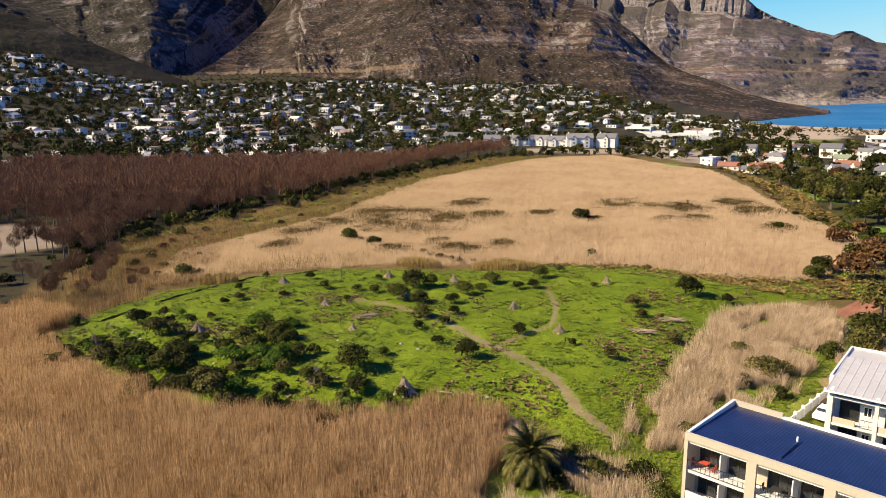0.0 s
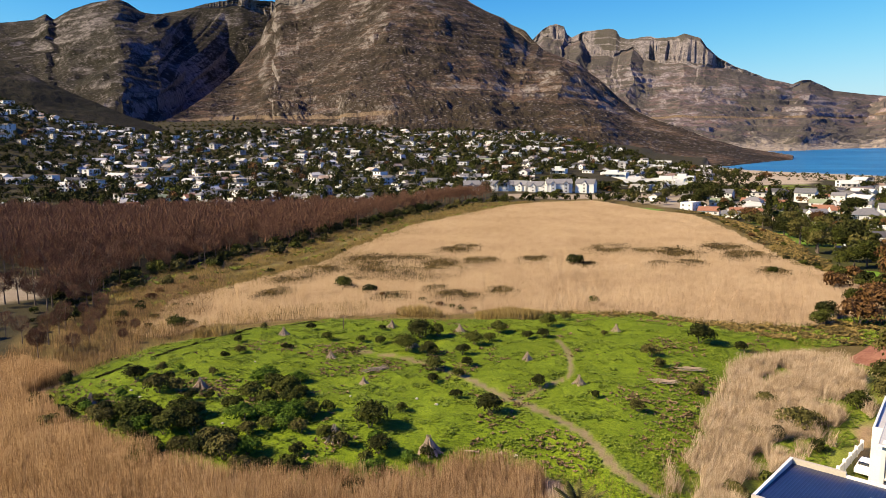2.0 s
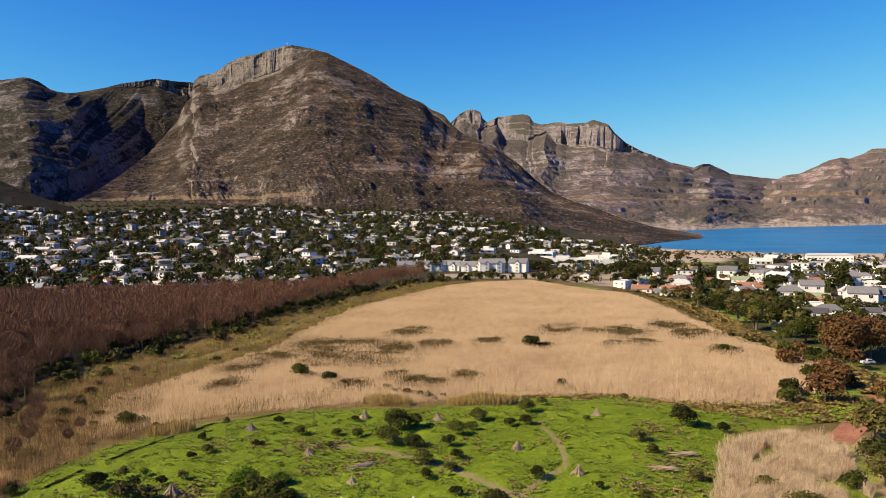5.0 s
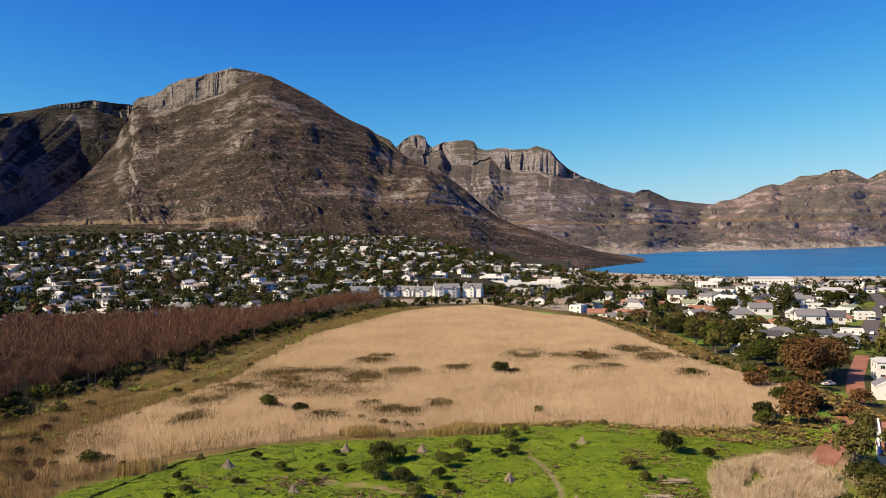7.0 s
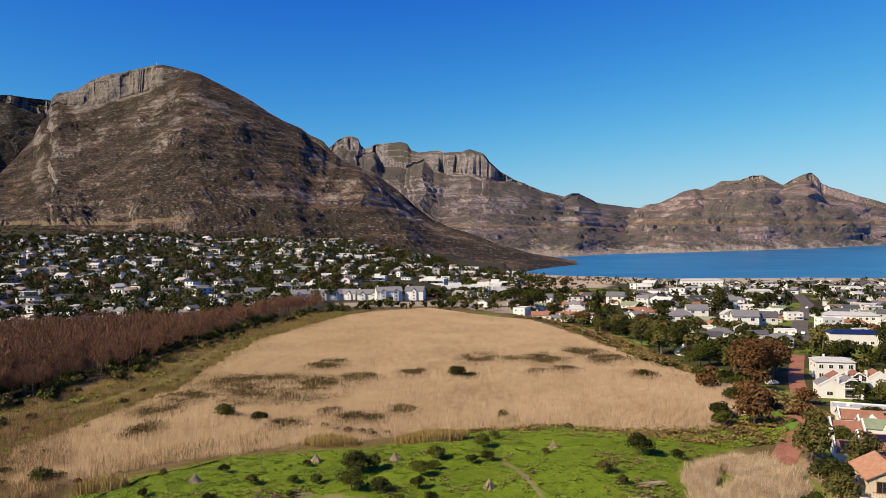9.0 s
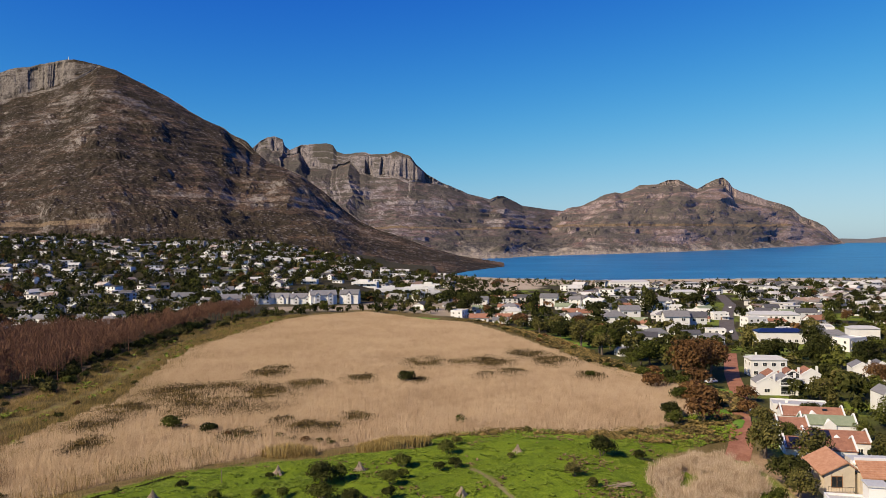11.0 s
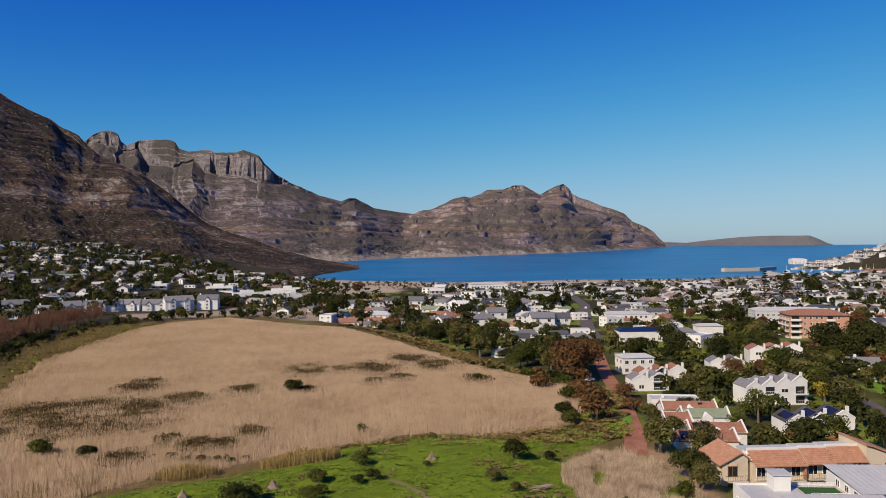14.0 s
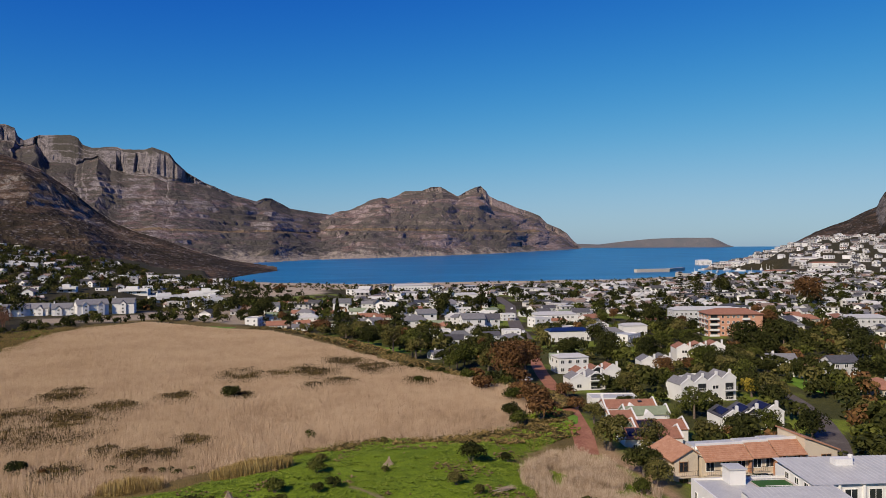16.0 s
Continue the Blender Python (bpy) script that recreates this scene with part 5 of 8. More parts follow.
# ---- the palm ----
def palm(root):
    g = random.Random(11)
    part("trunk", mesh_np("trunk", *tube([(0, 0, -0.4), (0.05, 0, 1.6), (0.05, 0.05, 3.2)], [0.5, 0.45, 0.55], 9), [M_bark]), root)
    fronds = []
    for i in range(64):
        up = 1.35 - 1.9 * (i / 63)
        a = i * 2.399 + g.uniform(-0.15, 0.15)
        ln = g.uniform(3.4, 4.3)
        pts, d = [], Vector((math.cos(a) * math.cos(up), math.sin(a) * math.cos(up), math.sin(up)))
        pos = Vector((0.05, 0.05, 3.2))
        for k in range(8):
            pts.append(pos.copy())
            pos += d * ln / 7
            d = (d + Vector((0, 0, -0.17))).normalized()
        V, F = [], []
        side = Vector((-math.sin(a), math.cos(a), 0))
        for k in range(7):
            for h in range(3):
                c = pts[k].lerp(pts[k + 1], h / 3)
                w = 0.75 * math.sin(math.pi * min(1, (k + h / 3 + 0.8) / 8)) ** 0.7
                fwd = (pts[k + 1] - pts[k]).normalized()
                for sgn in (-1, 1):
                    e = c + side * sgn * w + fwd * 0.35 + Vector((0, 0, -0.22))
                    n0 = len(V)
                    V += [tuple(c), tuple(c + fwd * 0.26), tuple(e)]
                    F.append((n0, n0 + 1, n0 + 2))
        part("frond", mesh_np("frond", V, F, [M_palm]), root)
    part("heart", mesh_np("heart", *crown(5, 120, 8, 0.6, 0.5, 3.3, 0.14), [M_leaf_rust]), root, "orange-brown fruit stalks")


M_palm = leaf("palm_frond", (0.02, 0.021, 0.006), (0.062, 0.062, 0.018), (0.15, 0.135, 0.05))
planted("palm", palm, "palm_tree", "broad palm with arching dark green fronds beside the reeds", "palm tree", "", 14.0, 72.0, 1.0, 0)

# ---- the bare wood along the reed bed ----
g = np.random.default_rng(33)
p = random_in(WOOD, 9000, 8, 9)
p = p[(depth_in(SANDLOT, p[:, 0], p[:, 1]) < 0)]
p = p[(p[:, 1] > 137) | (g.random(len(p)) < 0.12)]
order = np.argsort(np.hypot(p[:, 0], p[:, 1]))
kept = []
for i in order:
    if all((p[i, 0] - x) ** 2 + (p[i, 1] - y) ** 2 > 10.5 for x, y in kept[-260:]):
        kept.append((p[i, 0], p[i, 1]))
near_wood, far_wood = kept[:220], kept[220:2300]
for i, (x, y) in enumerate(near_wood):
    planted(("bare", i % 5), bare_tree(60 + i % 5, (9.5, 8.0, 10.5, 7.0, 9.0)[i % 5], (2.6, 2.2, 3.0, 2.4, 2.8)[i % 5]), "bare_tree", "leafless reddish-brown tree in the swampy wood", "tree", "trees of the bare wood", x, y, rr.uniform(0.75, 1.1) * (0.65 if y < 137 else 1.0), rr.uniform(0, 6.28))
for i, (x, y, sc) in enumerate(((-90, 108, 0.9), (-94, 116, 1.1), (-99, 122, 1.0), (-104, 129, 1.2), (-97, 106, 1.1), (-103, 114, 1.2), (-88, 119, 0.7), (-109, 124, 1.1), (-92, 127, 0.75), (-111, 137, 1.1))):
    planted(("bare", i % 5), bare_tree(60 + i % 5), "bare_tree", "dark leafless tree beside the mound", "tree", "trees of the bare wood", x, y, sc * 0.62, i * 1.1)
for i, (x, y, d) in enumerate(((-121, 172, 2.2), (-112, 155, 1.8), (-106, 144, 1.6), (-100, 150, 1.0), (-116, 163, 1.4), (-96, 138, 1.3), (-104, 136, 1.7), (-99, 144, 0.9), (-110, 149, 1.2), (-118, 180, 1.6), (-113, 170, 1.1), (-92, 131, 1.1), (-108, 160, 0.9), (-98, 129, 1.5))):
    mat = (M_leaf_olive, M_leaf_rust, M_leaf_dark)[i % 3]
    planted(("swamp", mat.name), shrub(330 + i, mat, 700, 1.0, 0.8, 0.1, 14), "shrub", "brown and olive shrub at the swampy end of the reeds", "bush", "shrubs along the wood", x, y, d, i * 0.9)
far_arrays = []
for k in range(3):
    sel = np.array(far_wood[k::3])
    tw = np.random.default_rng(90 + k)
    n = 400
    d = tw.normal(0, 1, (n, 3))
    d /= np.linalg.norm(d, axis=1, keepdims=True)
    b = d * tw.uniform(0.4, 1, (n, 1)) ** 0.5 * (2.6, 2.6, 3.0)
    b[:, 2] += 6.4
    way = d * (0.5, 0.5, 0.3) + (0, 0, 0.9) + tw.normal(0, 0.3, (n, 3))
    side = np.cross(way, tw.normal(0, 1, (n, 3)))
    side /= np.linalg.norm(side, axis=1, keepdims=True)
    V = np.stack([b - side * 0.06, b + side * 0.06, b + way * 1.25], 1).reshape(-1, 3)
    F = np.arange(3 * n).reshape(-1, 3)
    tv, tf = tube([(0, 0, -0.3), (0.1, 0, 4), (0.1, 0.1, 8)], [0.16, 0.12, 0.03], 3)
    tri = np.concatenate([tf[:, [0, 1, 2]], tf[:, [0, 2, 3]]])
    base = join_arrays((V, F), (tv, tri))
    z = land(sel[:, 0], sel[:, 1])
    far_arrays.append(scatter(base, np.column_stack([sel, z]), tw.uniform(0.75, 1.15, len(sel)), tw.uniform(0, 6.28, len(sel))))
V, F = join_arrays(*far_arrays)
tagged(new("bare_wood", mesh_np("bare_wood", V, F, [M_twig])), "dense leafless brown wood behind the first trees", "wood", kind="stuff")
# green undergrowth along the wood's edge
for i in range(200):
    t = i / 160
    x, y = np.interp(t * 430 + 110, [110, 140, 160, 205, 255, 305, 368, 445, 500, 540], [-118, -120, -134, -134, -129, -128, -127, -121, -108, -80]) + rr.uniform(-7, 7), t * 390 + 110 + rr.uniform(-9, 9)
    mat = rr.choice((M_leaf, M_leaf_olive, M_leaf_dark, M_leaf_olive))
    planted(("under", mat.name, rr.randrange(2)), shrub(300 + i, mat, 500, 1.0, 0.8, 0.13, 14), "shrub", "olive-green shrub along the edge of the bare wood", "bush", "shrubs along the wood", float(x), float(y), rr.choice((0.8, 1.1, 1.4, 1.7, 2.2, 2.8)) * rr.uniform(0.85, 1.15), rr.uniform(0, 6.28))


# evergreen thicket under the first bare trees
for i in range(64):
    t = i / 64
    x, y = float(np.interp(150 + 270 * t, [110, 160, 205, 255, 305, 368, 445], [-122, -138, -141, -134, -133, -132, -126])) + rr.uniform(-6, 3), 150 + 270 * t + rr.uniform(-4, 4)
    mat = (M_leaf_dark, M_leaf_dark, M_leaf_olive, M_leaf_dark, M_leaf)[i % 5]
    planted(("thicket", mat.name), shrub(370 + i, mat, 900, 1.0, 0.9, 0.1, 18), "bush", "tall dark evergreen bush under the bare trees", "bush", "shrubs along the wood", x, y, rr.uniform(1.8, 3.2), rr.uniform(0, 6.28))


# ---- building materials ----
def paint(name, c, rough=0.8, each=0.06):
    return material(name, [tuple(v * 0.84 for v in c), c, tuple(min(0.9, v * 1.06) for v in c)], scale=0.35, rough=rough, bump=0.15, each=each, fine=14)


M_white, M_cream, M_grey_wall = paint("white_plaster", (0.62, 0.62, 0.62)), paint("cream_plaster", (0.43, 0.39, 0.325)), paint("grey_plaster", (0.45, 0.46, 0.48))
M_sandy, M_pinkwall, M_bluewall = paint("sandy_plaster", (0.52, 0.445, 0.35)), paint("pink_brick_render", (0.47, 0.25, 0.17)), paint("pale_blue_plaster", (0.35, 0.45, 0.6))
M_slate = material("grey_slate_roof", [(0.09, 0.095, 0.1), (0.15, 0.15, 0.16), (0.22, 0.22, 0.23)], scale=0.8, rough=0.7, bump=0.4, each=0.2, stretch=(1, 4, 1))
M_charcoal = material("charcoal_roof", [(0.035, 0.035, 0.04), (0.065, 0.065, 0.072), (0.1, 0.1, 0.11)], scale=0.8, rough=0.6, bump=0.4, each=0.2)
M_tile = material("orange_clay_tiles", [(0.24, 0.11, 0.065), (0.37, 0.19, 0.115), (0.46, 0.27, 0.18)], scale=1.2, rough=0.85, bump=0.6, fine=6, bump_m=0.05)
M_brown = material("brown_clay_tiles", [(0.15, 0.07, 0.045), (0.25, 0.115, 0.075), (0.33, 0.17, 0.11)], scale=1.0, rough=0.85, bump=0.6, each=0.15, fine=6, bump_m=0.05)
M_greenroof = material("faded_green_roof", [(0.13, 0.17, 0.11), (0.19, 0.23, 0.15), (0.26, 0.28, 0.2)], scale=0.8, rough=0.8, bump=0.2)
M_lightroof = material("light_metal_roof", [(0.36, 0.36, 0.355), (0.43, 0.43, 0.42), (0.5, 0.5, 0.485)], scale=0.4, rough=0.45, bump=0.1, each=0.15)
M_blueroof = material("deep_blue_metal_roof", [(0.006, 0.011, 0.038), (0.009, 0.017, 0.06), (0.014, 0.025, 0.085)], scale=0.5, rough=0.38, bump=0.05, spec=0.5)
M_glass = material("dark_window_glass", [(0.012, 0.014, 0.017), (0.03, 0.035, 0.04)], scale=0.8, rough=0.08, bump=0, spec=0.6)
M_frame, M_dark = paint("white_frame", (0.75, 0.75, 0.73)), material("dark_metal", [(0.02, 0.02, 0.022), (0.05, 0.05, 0.052)], scale=3, rough=0.5, bump=0)
M_solar = material("solar_panel", [(0.008, 0.009, 0.016), (0.02, 0.02, 0.03)], scale=2, rough=0.2, bump=0, spec=0.6)
M_asphalt = material("asphalt", [(0.055, 0.046, 0.042), (0.09, 0.077, 0.07), (0.13, 0.115, 0.105)], scale=0.3, rough=0.9, bump=0.3, world_space=True)
M_redroad = material("red_gravel", [(0.15, 0.055, 0.03), (0.26, 0.11, 0.065), (0.36, 0.18, 0.11)], scale=0.25, rough=0.95, bump=0.4, world_space=True)
M_lawn = material("mown_lawn", [(0.05, 0.12, 0.008), (0.1, 0.2, 0.014), (0.15, 0.25, 0.03)], scale=0.3, rough=0.9, bump=0.4, world_space=True)
M_turf = material("artificial_turf", [(0.02, 0.07, 0.012), (0.03, 0.1, 0.02)], scale=1, rough=0.9, bump=0.2)
M_concrete = material("pale_concrete", [(0.3, 0.27, 0.23), (0.42, 0.39, 0.34), (0.5, 0.47, 0.42)], scale=0.4, rough=0.9, bump=0.2)
M_red = paint("red_paint", (0.4, 0.06, 0.04))
M_wood = material("brown_timber", [(0.14, 0.07, 0.03), (0.26, 0.14, 0.07), (0.36, 0.21, 0.11)], scale=1.5, rough=0.7, bump=0.2, stretch=(1, 1, 6))
M_carpaint = paint("white_car_paint", (0.75, 0.75, 0.76), 0.25, 0.0)
M_greycar = paint("grey_car_paint", (0.12, 0.13, 0.14), 0.25, 0.0)
M_rubber = material("black_rubber", [(0.012, 0.012, 0.012), (0.03, 0.03, 0.03)], scale=4, rough=0.9, bump=0)


# ---- building parts ----
def box_arrays(x0, y0, z0, x1, y1, z1):
    V = np.array([(x, y, z) for z in (z0, z1) for y in (y0, y1) for x in (x0, x1)], float)
    F = np.array([(0, 2, 3, 1), (4, 5, 7, 6), (0, 1, 5, 4), (2, 6, 7, 3), (0, 4, 6, 2), (1, 3, 7, 5)])
    return V, F


def box(name, parent, mat, x0, y0, z0, x1, y1, z1, label=""):
    return part(name, mesh_np(name, *box_arrays(x0, y0, z0, x1, y1, z1), [mat]), parent, label)


def boxes(name, parent, mat, rows, label=""):
    """One part of several boxes, such as a railing."""
    return part(name, mesh_np(name, *join_arrays(*[box_arrays(*r) for r in rows]), [mat]), parent, label)


def gable_arrays(x0, y0, x1, y1, z, rise, over=0.4, thick=0.22, hip=0.0):
    """A pitched roof with the ridge along x; hip pulls the ridge's ends in."""
    ym, h = (y0 + y1) / 2, hip * (y1 - y0) / 2
    a = [(x0 - over, y0 - over, z - 0.1), (x1 + over, y0 - over, z - 0.1), (x1 + over, y1 + over, z - 0.1), (x0 - over, y1 + over, z - 0.1),
         (x0 - over + h, ym, z + rise), (x1 + over - h, ym, z + rise)]
    b = [(x, y, q - thick) for x, y, q in a]
    V = np.array(a + b, float)
    F = [(0, 1, 5, 4), (2, 3, 4, 5), (7, 6, 10, 11), (9, 8, 11, 10), (0, 6, 7, 1), (2, 8, 9, 3)]
    T = [(1, 2, 5, 5), (3, 0, 4, 4), (8, 7, 11, 11), (6, 9, 10, 10), (1, 7, 8, 2), (3, 9, 6, 0)]
    if not hip:
        T = [(1, 7, 11, 5), (5, 11, 8, 2), (4, 10, 6, 0), (3, 9, 10, 4)]
    return V, np.array(F + T)


def quads_mesh(name, V, F, mats):
    """Like mesh_np, where a repeated last corner marks a triangle."""
    me = bpy.data.meshes.new(name)
    me.from_pydata([tuple(v) for v in V], [], [tuple(dict.fromkeys(int(i) for i in f)) for f in F])
    for m in mats:
        me.materials.append(m)
    me.update()
    return me


def gable_roof(parent, mat, *args, label="", **kw):
    return part("roof", quads_mesh("roof", *gable_arrays(*args, **kw), [mat]), parent, label)


def gable_walls(parent, mat, x0, y0, x1, y1, z0, z1, rise):
    """Walls with the two gable ends carried up under the roof."""
    ym = (y0 + y1) / 2
    V = [(x0, y0, z0), (x1, y0, z0), (x1, y1, z0), (x0, y1, z0), (x0, y0, z1), (x1, y0, z1), (x1, y1, z1), (x0, y1, z1), (x0, ym, z1 + rise - 0.1), (x1, ym, z1 + rise - 0.1)]
    F = [(0, 1, 5, 4), (2, 3, 7, 6), (1, 2, 6, 9, 5), (3, 0, 4, 8, 7), (0, 3, 2, 1)]
    me = bpy.data.meshes.new("wall")
    me.from_pydata(V, [], F)
    me.materials.append(mat)
    return part("wall", me, parent)


def window(parent, side, u, z, w, h, x0, y0, x1, y1, frame=None, name="window"):
    """A window on one side of a house's plan: a proud frame with a dark pane in it."""
    def slab(a0, a1, b0, b1, out0, out1):
        if side == "front":
            return (a0, y0 - out1, b0, a1, y0 - out0, b1)
        if side == "back":
            return (a0, y1 + out0, b0, a1, y1 + out1, b1)
        if side == "left":
            return (x0 - out1, a0, b0, x0 - out0, a1, b1)
        return (x1 + out0, a0, b0, x1 + out1, a1, b1)
    t = 0.1
    fr = boxes(name, parent, frame or M_frame, [slab(u, u + t, z, z + h, 0, 0.08), slab(u + w - t, u + w, z, z + h, 0, 0.08), slab(u + t, u + w - t, z, z + t, 0, 0.08),
                                        slab(u + t, u + w - t, z + h - t, z + h, 0, 0.08), slab(u + w / 2 - 0.04, u + w / 2 + 0.04, z + t, z + h - t, 0, 0.07)])
    box("pane", fr, M_glass, *slab(u + t, u + w - t, z + t, z + h - t, 0.004, 0.04))
    return fr


def house(kind, wall, roof, w, d, storeys, chimney=True):
    """A villa about its own centre, standing on the ground: kind gable, hip or flat."""
    def build(root):
        x0, y0, x1, y1, h = -w / 2, -d / 2, w / 2, d / 2, 2.9 * storeys
        if kind == "gable":
            rise = d * 0.3
            gable_walls(root, wall, x0, y0, x1, y1, -0.8, h, rise)
            gable_roof(root, roof, x0, y0, x1, y1, h, rise)
        elif kind == "hip":
            rise = d * 0.26
            box("wall", root, wall, x0, y0, -0.8, x1, y1, h)
            gable_roof(root, roof, x0, y0, x1, y1, h + 0.12, rise, hip=0.8)
        else:
            rise = 0
            box("wall", root, wall, x0, y0, -0.8, x1, y1, h)
            boxes("parapet", root, wall, [(x0, y0, h, x1, y0 + 0.25, h + 0.5), (x0, y1 - 0.25, h, x1, y1, h + 0.5), (x0, y0 + 0.25, h, x0 + 0.25, y1 - 0.25, h + 0.5), (x1 - 0.25, y0 + 0.25, h, x1, y1 - 0.25, h + 0.5)])
            box("roof", root, roof, x0 + 0.25, y0 + 0.25, h, x1 - 0.25, y1 - 0.25, h + 0.12)
        if chimney:
            box("chimney", root, wall, x0 + w * 0.25, -0.2, h - 0.3, x0 + w * 0.25 + 0.9, 0.6, h + rise + 1.0)
        for s in range(storeys):
            z = 0.7 + 2.9 * s
            n = max(2, int(w // 4))
            for i in range(n):
                u = x0 + w * (i + 0.5) / n - 0.8
                if s == 0 and i == n // 2:
                    box("door", root, M_wood, u + 0.2, y0 - 0.06, 0, u + 1.3, y0, 2.1)
                    continue
                window(root, "front", u, z, 1.7, 1.5, x0, y0, x1, y1)
            for i in range(2):
                window(root, "left", y0 + d * (i + 0.5) / 2 - 0.7, z, 1.4, 1.4, x0, y0, x1, y1)
        if storeys > 1 and kind != "gable":
            box("balcony", root, wall, x0 + w * 0.5, y0 - 1.5, 2.7, x1, y0, 2.95)
            boxes("railing", root, M_frame, [(x0 + w * 0.5, y0 - 1.5, 3.85, x1, y0 - 1.42, 3.92)] + [(x0 + w * 0.5 + i * w * 0.5 / 7, y0 - 1.49, 2.95, x0 + w * 0.5 + i * w * 0.5 / 7 + 0.06, y0 - 1.43, 3.85) for i in range(8)])
    return build


STYLES = [
    ("gable", M_white, M_slate, 13, 8, 1, "white single-storey house with a grey gabled roof", "house"),
    ("gable", M_white, M_slate, 11, 8, 2, "white two-storey house with a grey gabled roof", "house"),
    ("gable", M_white, M_brown, 14, 9, 1, "white house with a brown tiled gabled roof", "house"),
    ("hip", M_white, M_slate, 14, 10, 2, "white villa with a grey hipped roof", "house"),
    ("flat", M_white, M_lightroof, 13, 9, 2, "white flat-roofed modern house with a balcony", "house"),
    ("flat", M_white, M_lightroof, 17, 9, 1, "low white flat-roofed house", "house"),
    ("hip", M_cream, M_brown, 13, 10, 1, "cream house with a brown hipped roof", "house"),
    ("gable", M_grey_wall, M_charcoal, 12, 8, 2, "grey house with a dark gabled roof", "house"),
    ("hip", M_white, M_lightroof, 15, 10, 1, "white house with a pale metal hipped roof", "house"),
    ("gable", M_white, M_greenroof, 15, 9, 1, "white house with a faded green roof", "house"),
]


def put_house(i, x, y, turn, scale=1.0, z=None):
    kind, wall, roof, w, d, st, label, cat = STYLES[i % len(STYLES)]
    return planted(("house", i % len(STYLES)), house(kind, wall, roof, w, d, st, i % 3 != 1), "house", label, cat, "houses of the suburb", x, y, scale, radians(turn), z)


def building(name, label, x, y, turn, z=None, category="building", group=""):
    root = new(name)
    tagged(root, label, category, group)
    root.matrix_basis = Matrix.Translation((x, y, place(x, y) if z is None else z)) @ Matrix.Rotation(radians(turn), 4, "Z")
    return root


def sliding_door(parent, x, y, z, w, h, leaves=3):
    """A glazed door in dark frames on a wall that faces -y."""
    t = 0.07
    rows = [(x, y - 0.1, z, x + w, y, z + t), (x, y - 0.1, z + h - t, x + w, y, z + h)]
    rows += [(x + (w - t) * i / leaves, y - 0.1, z + t, x + (w - t) * i / leaves + t, y, z + h - t) for i in range(leaves + 1)]
    fr = boxes("glazed_door", parent, M_dark, rows)
    for i in range(leaves):
        a = x + (w - t) * i / leaves + t
        box("pane", fr, M_glass, a, y - 0.05, z + t, a + (w - t) / leaves - t, y - 0.02, z + h - t)
    return fr


def railing(parent, x0, x1, y, z, mat=None, step=0.45, h=1.0):
    rows = [(x0, y - 0.03, z + h, x1, y + 0.03, z + h + 0.06), (x0, y - 0.02, z + 0.1, x1, y + 0.02, z + 0.14)]
    x = x0
    while x < x1:
        rows.append((x, y - 0.015, z + 0.14, x + 0.03, y + 0.015, z + h))
        x += step
    return boxes("railing", parent, mat or M_dark, rows)


def table_set(name, label, parent_at, x, y, z, mat, cat):
    """A small balcony table with two chairs drawn up to it."""
    m = parent_at.matrix_basis
    top = new(name)
    tagged(top, label, cat)
    top.matrix_basis = m @ Matrix.Translation((x, y, z))
    box("tabletop", top, mat, -0.45, -0.45, 0.7, 0.45, 0.45, 0.75)
    for sx in (-0.38, 0.33):
        for sy in (-0.38, 0.33):
            box("leg", top, mat, sx, sy, 0, sx + 0.05, sy + 0.05, 0.7)
    for i, dx in enumerate((-0.95, 0.95)):
        ch = new("balcony_chair")
        tagged(ch, "slatted chair drawn up to the balcony table", "chair", "balcony chairs")
        ch.matrix_basis = m @ Matrix.Translation((x + dx, y, z)) @ Matrix.Rotation(math.pi * (1 - i), 4, "Z")
        box("seat", ch, mat, -0.22, -0.22, 0.42, 0.22, 0.22, 0.46)
        box("backrest", ch, mat, 0.18, -0.22, 0.46, 0.22, 0.22, 0.9)
        for sx in (-0.2, 0.16):
            for sy in (-0.2, 0.16):
                box("leg", ch, mat, sx, sy, 0, sx + 0.04, sy + 0.04, 0.42)


def ribbed_roof(parent, mat, x0, y0, x1, y1, z_front, z_back, rib=0.55, high=0.035):
    """Sheet metal with upstanding ribs running down the slope."""
    xs, zs, x = [], [], x0
    while x < x1 - 0.01:
        xs += [x, x + 0.04, x + 0.1, x + 0.14]
        zs += [0, high, high, 0]
        x += rib
    xs.append(x1), zs.append(0)
    V = [(q, yy, z + h) for yy, z in ((y0, z_front), (y1, z_back)) for q, h in zip(xs, zs)]
    n = len(xs)
    V += [(q, yy, z - 0.15) for yy, z in ((y0, z_front), (y1, z_back)) for q in (x0, x1)]
    F = [(i, i + 1, n + i + 1, n + i) for i in range(n - 1)]
    return part("roof", mesh_np("roof", V, F, [mat]), parent)


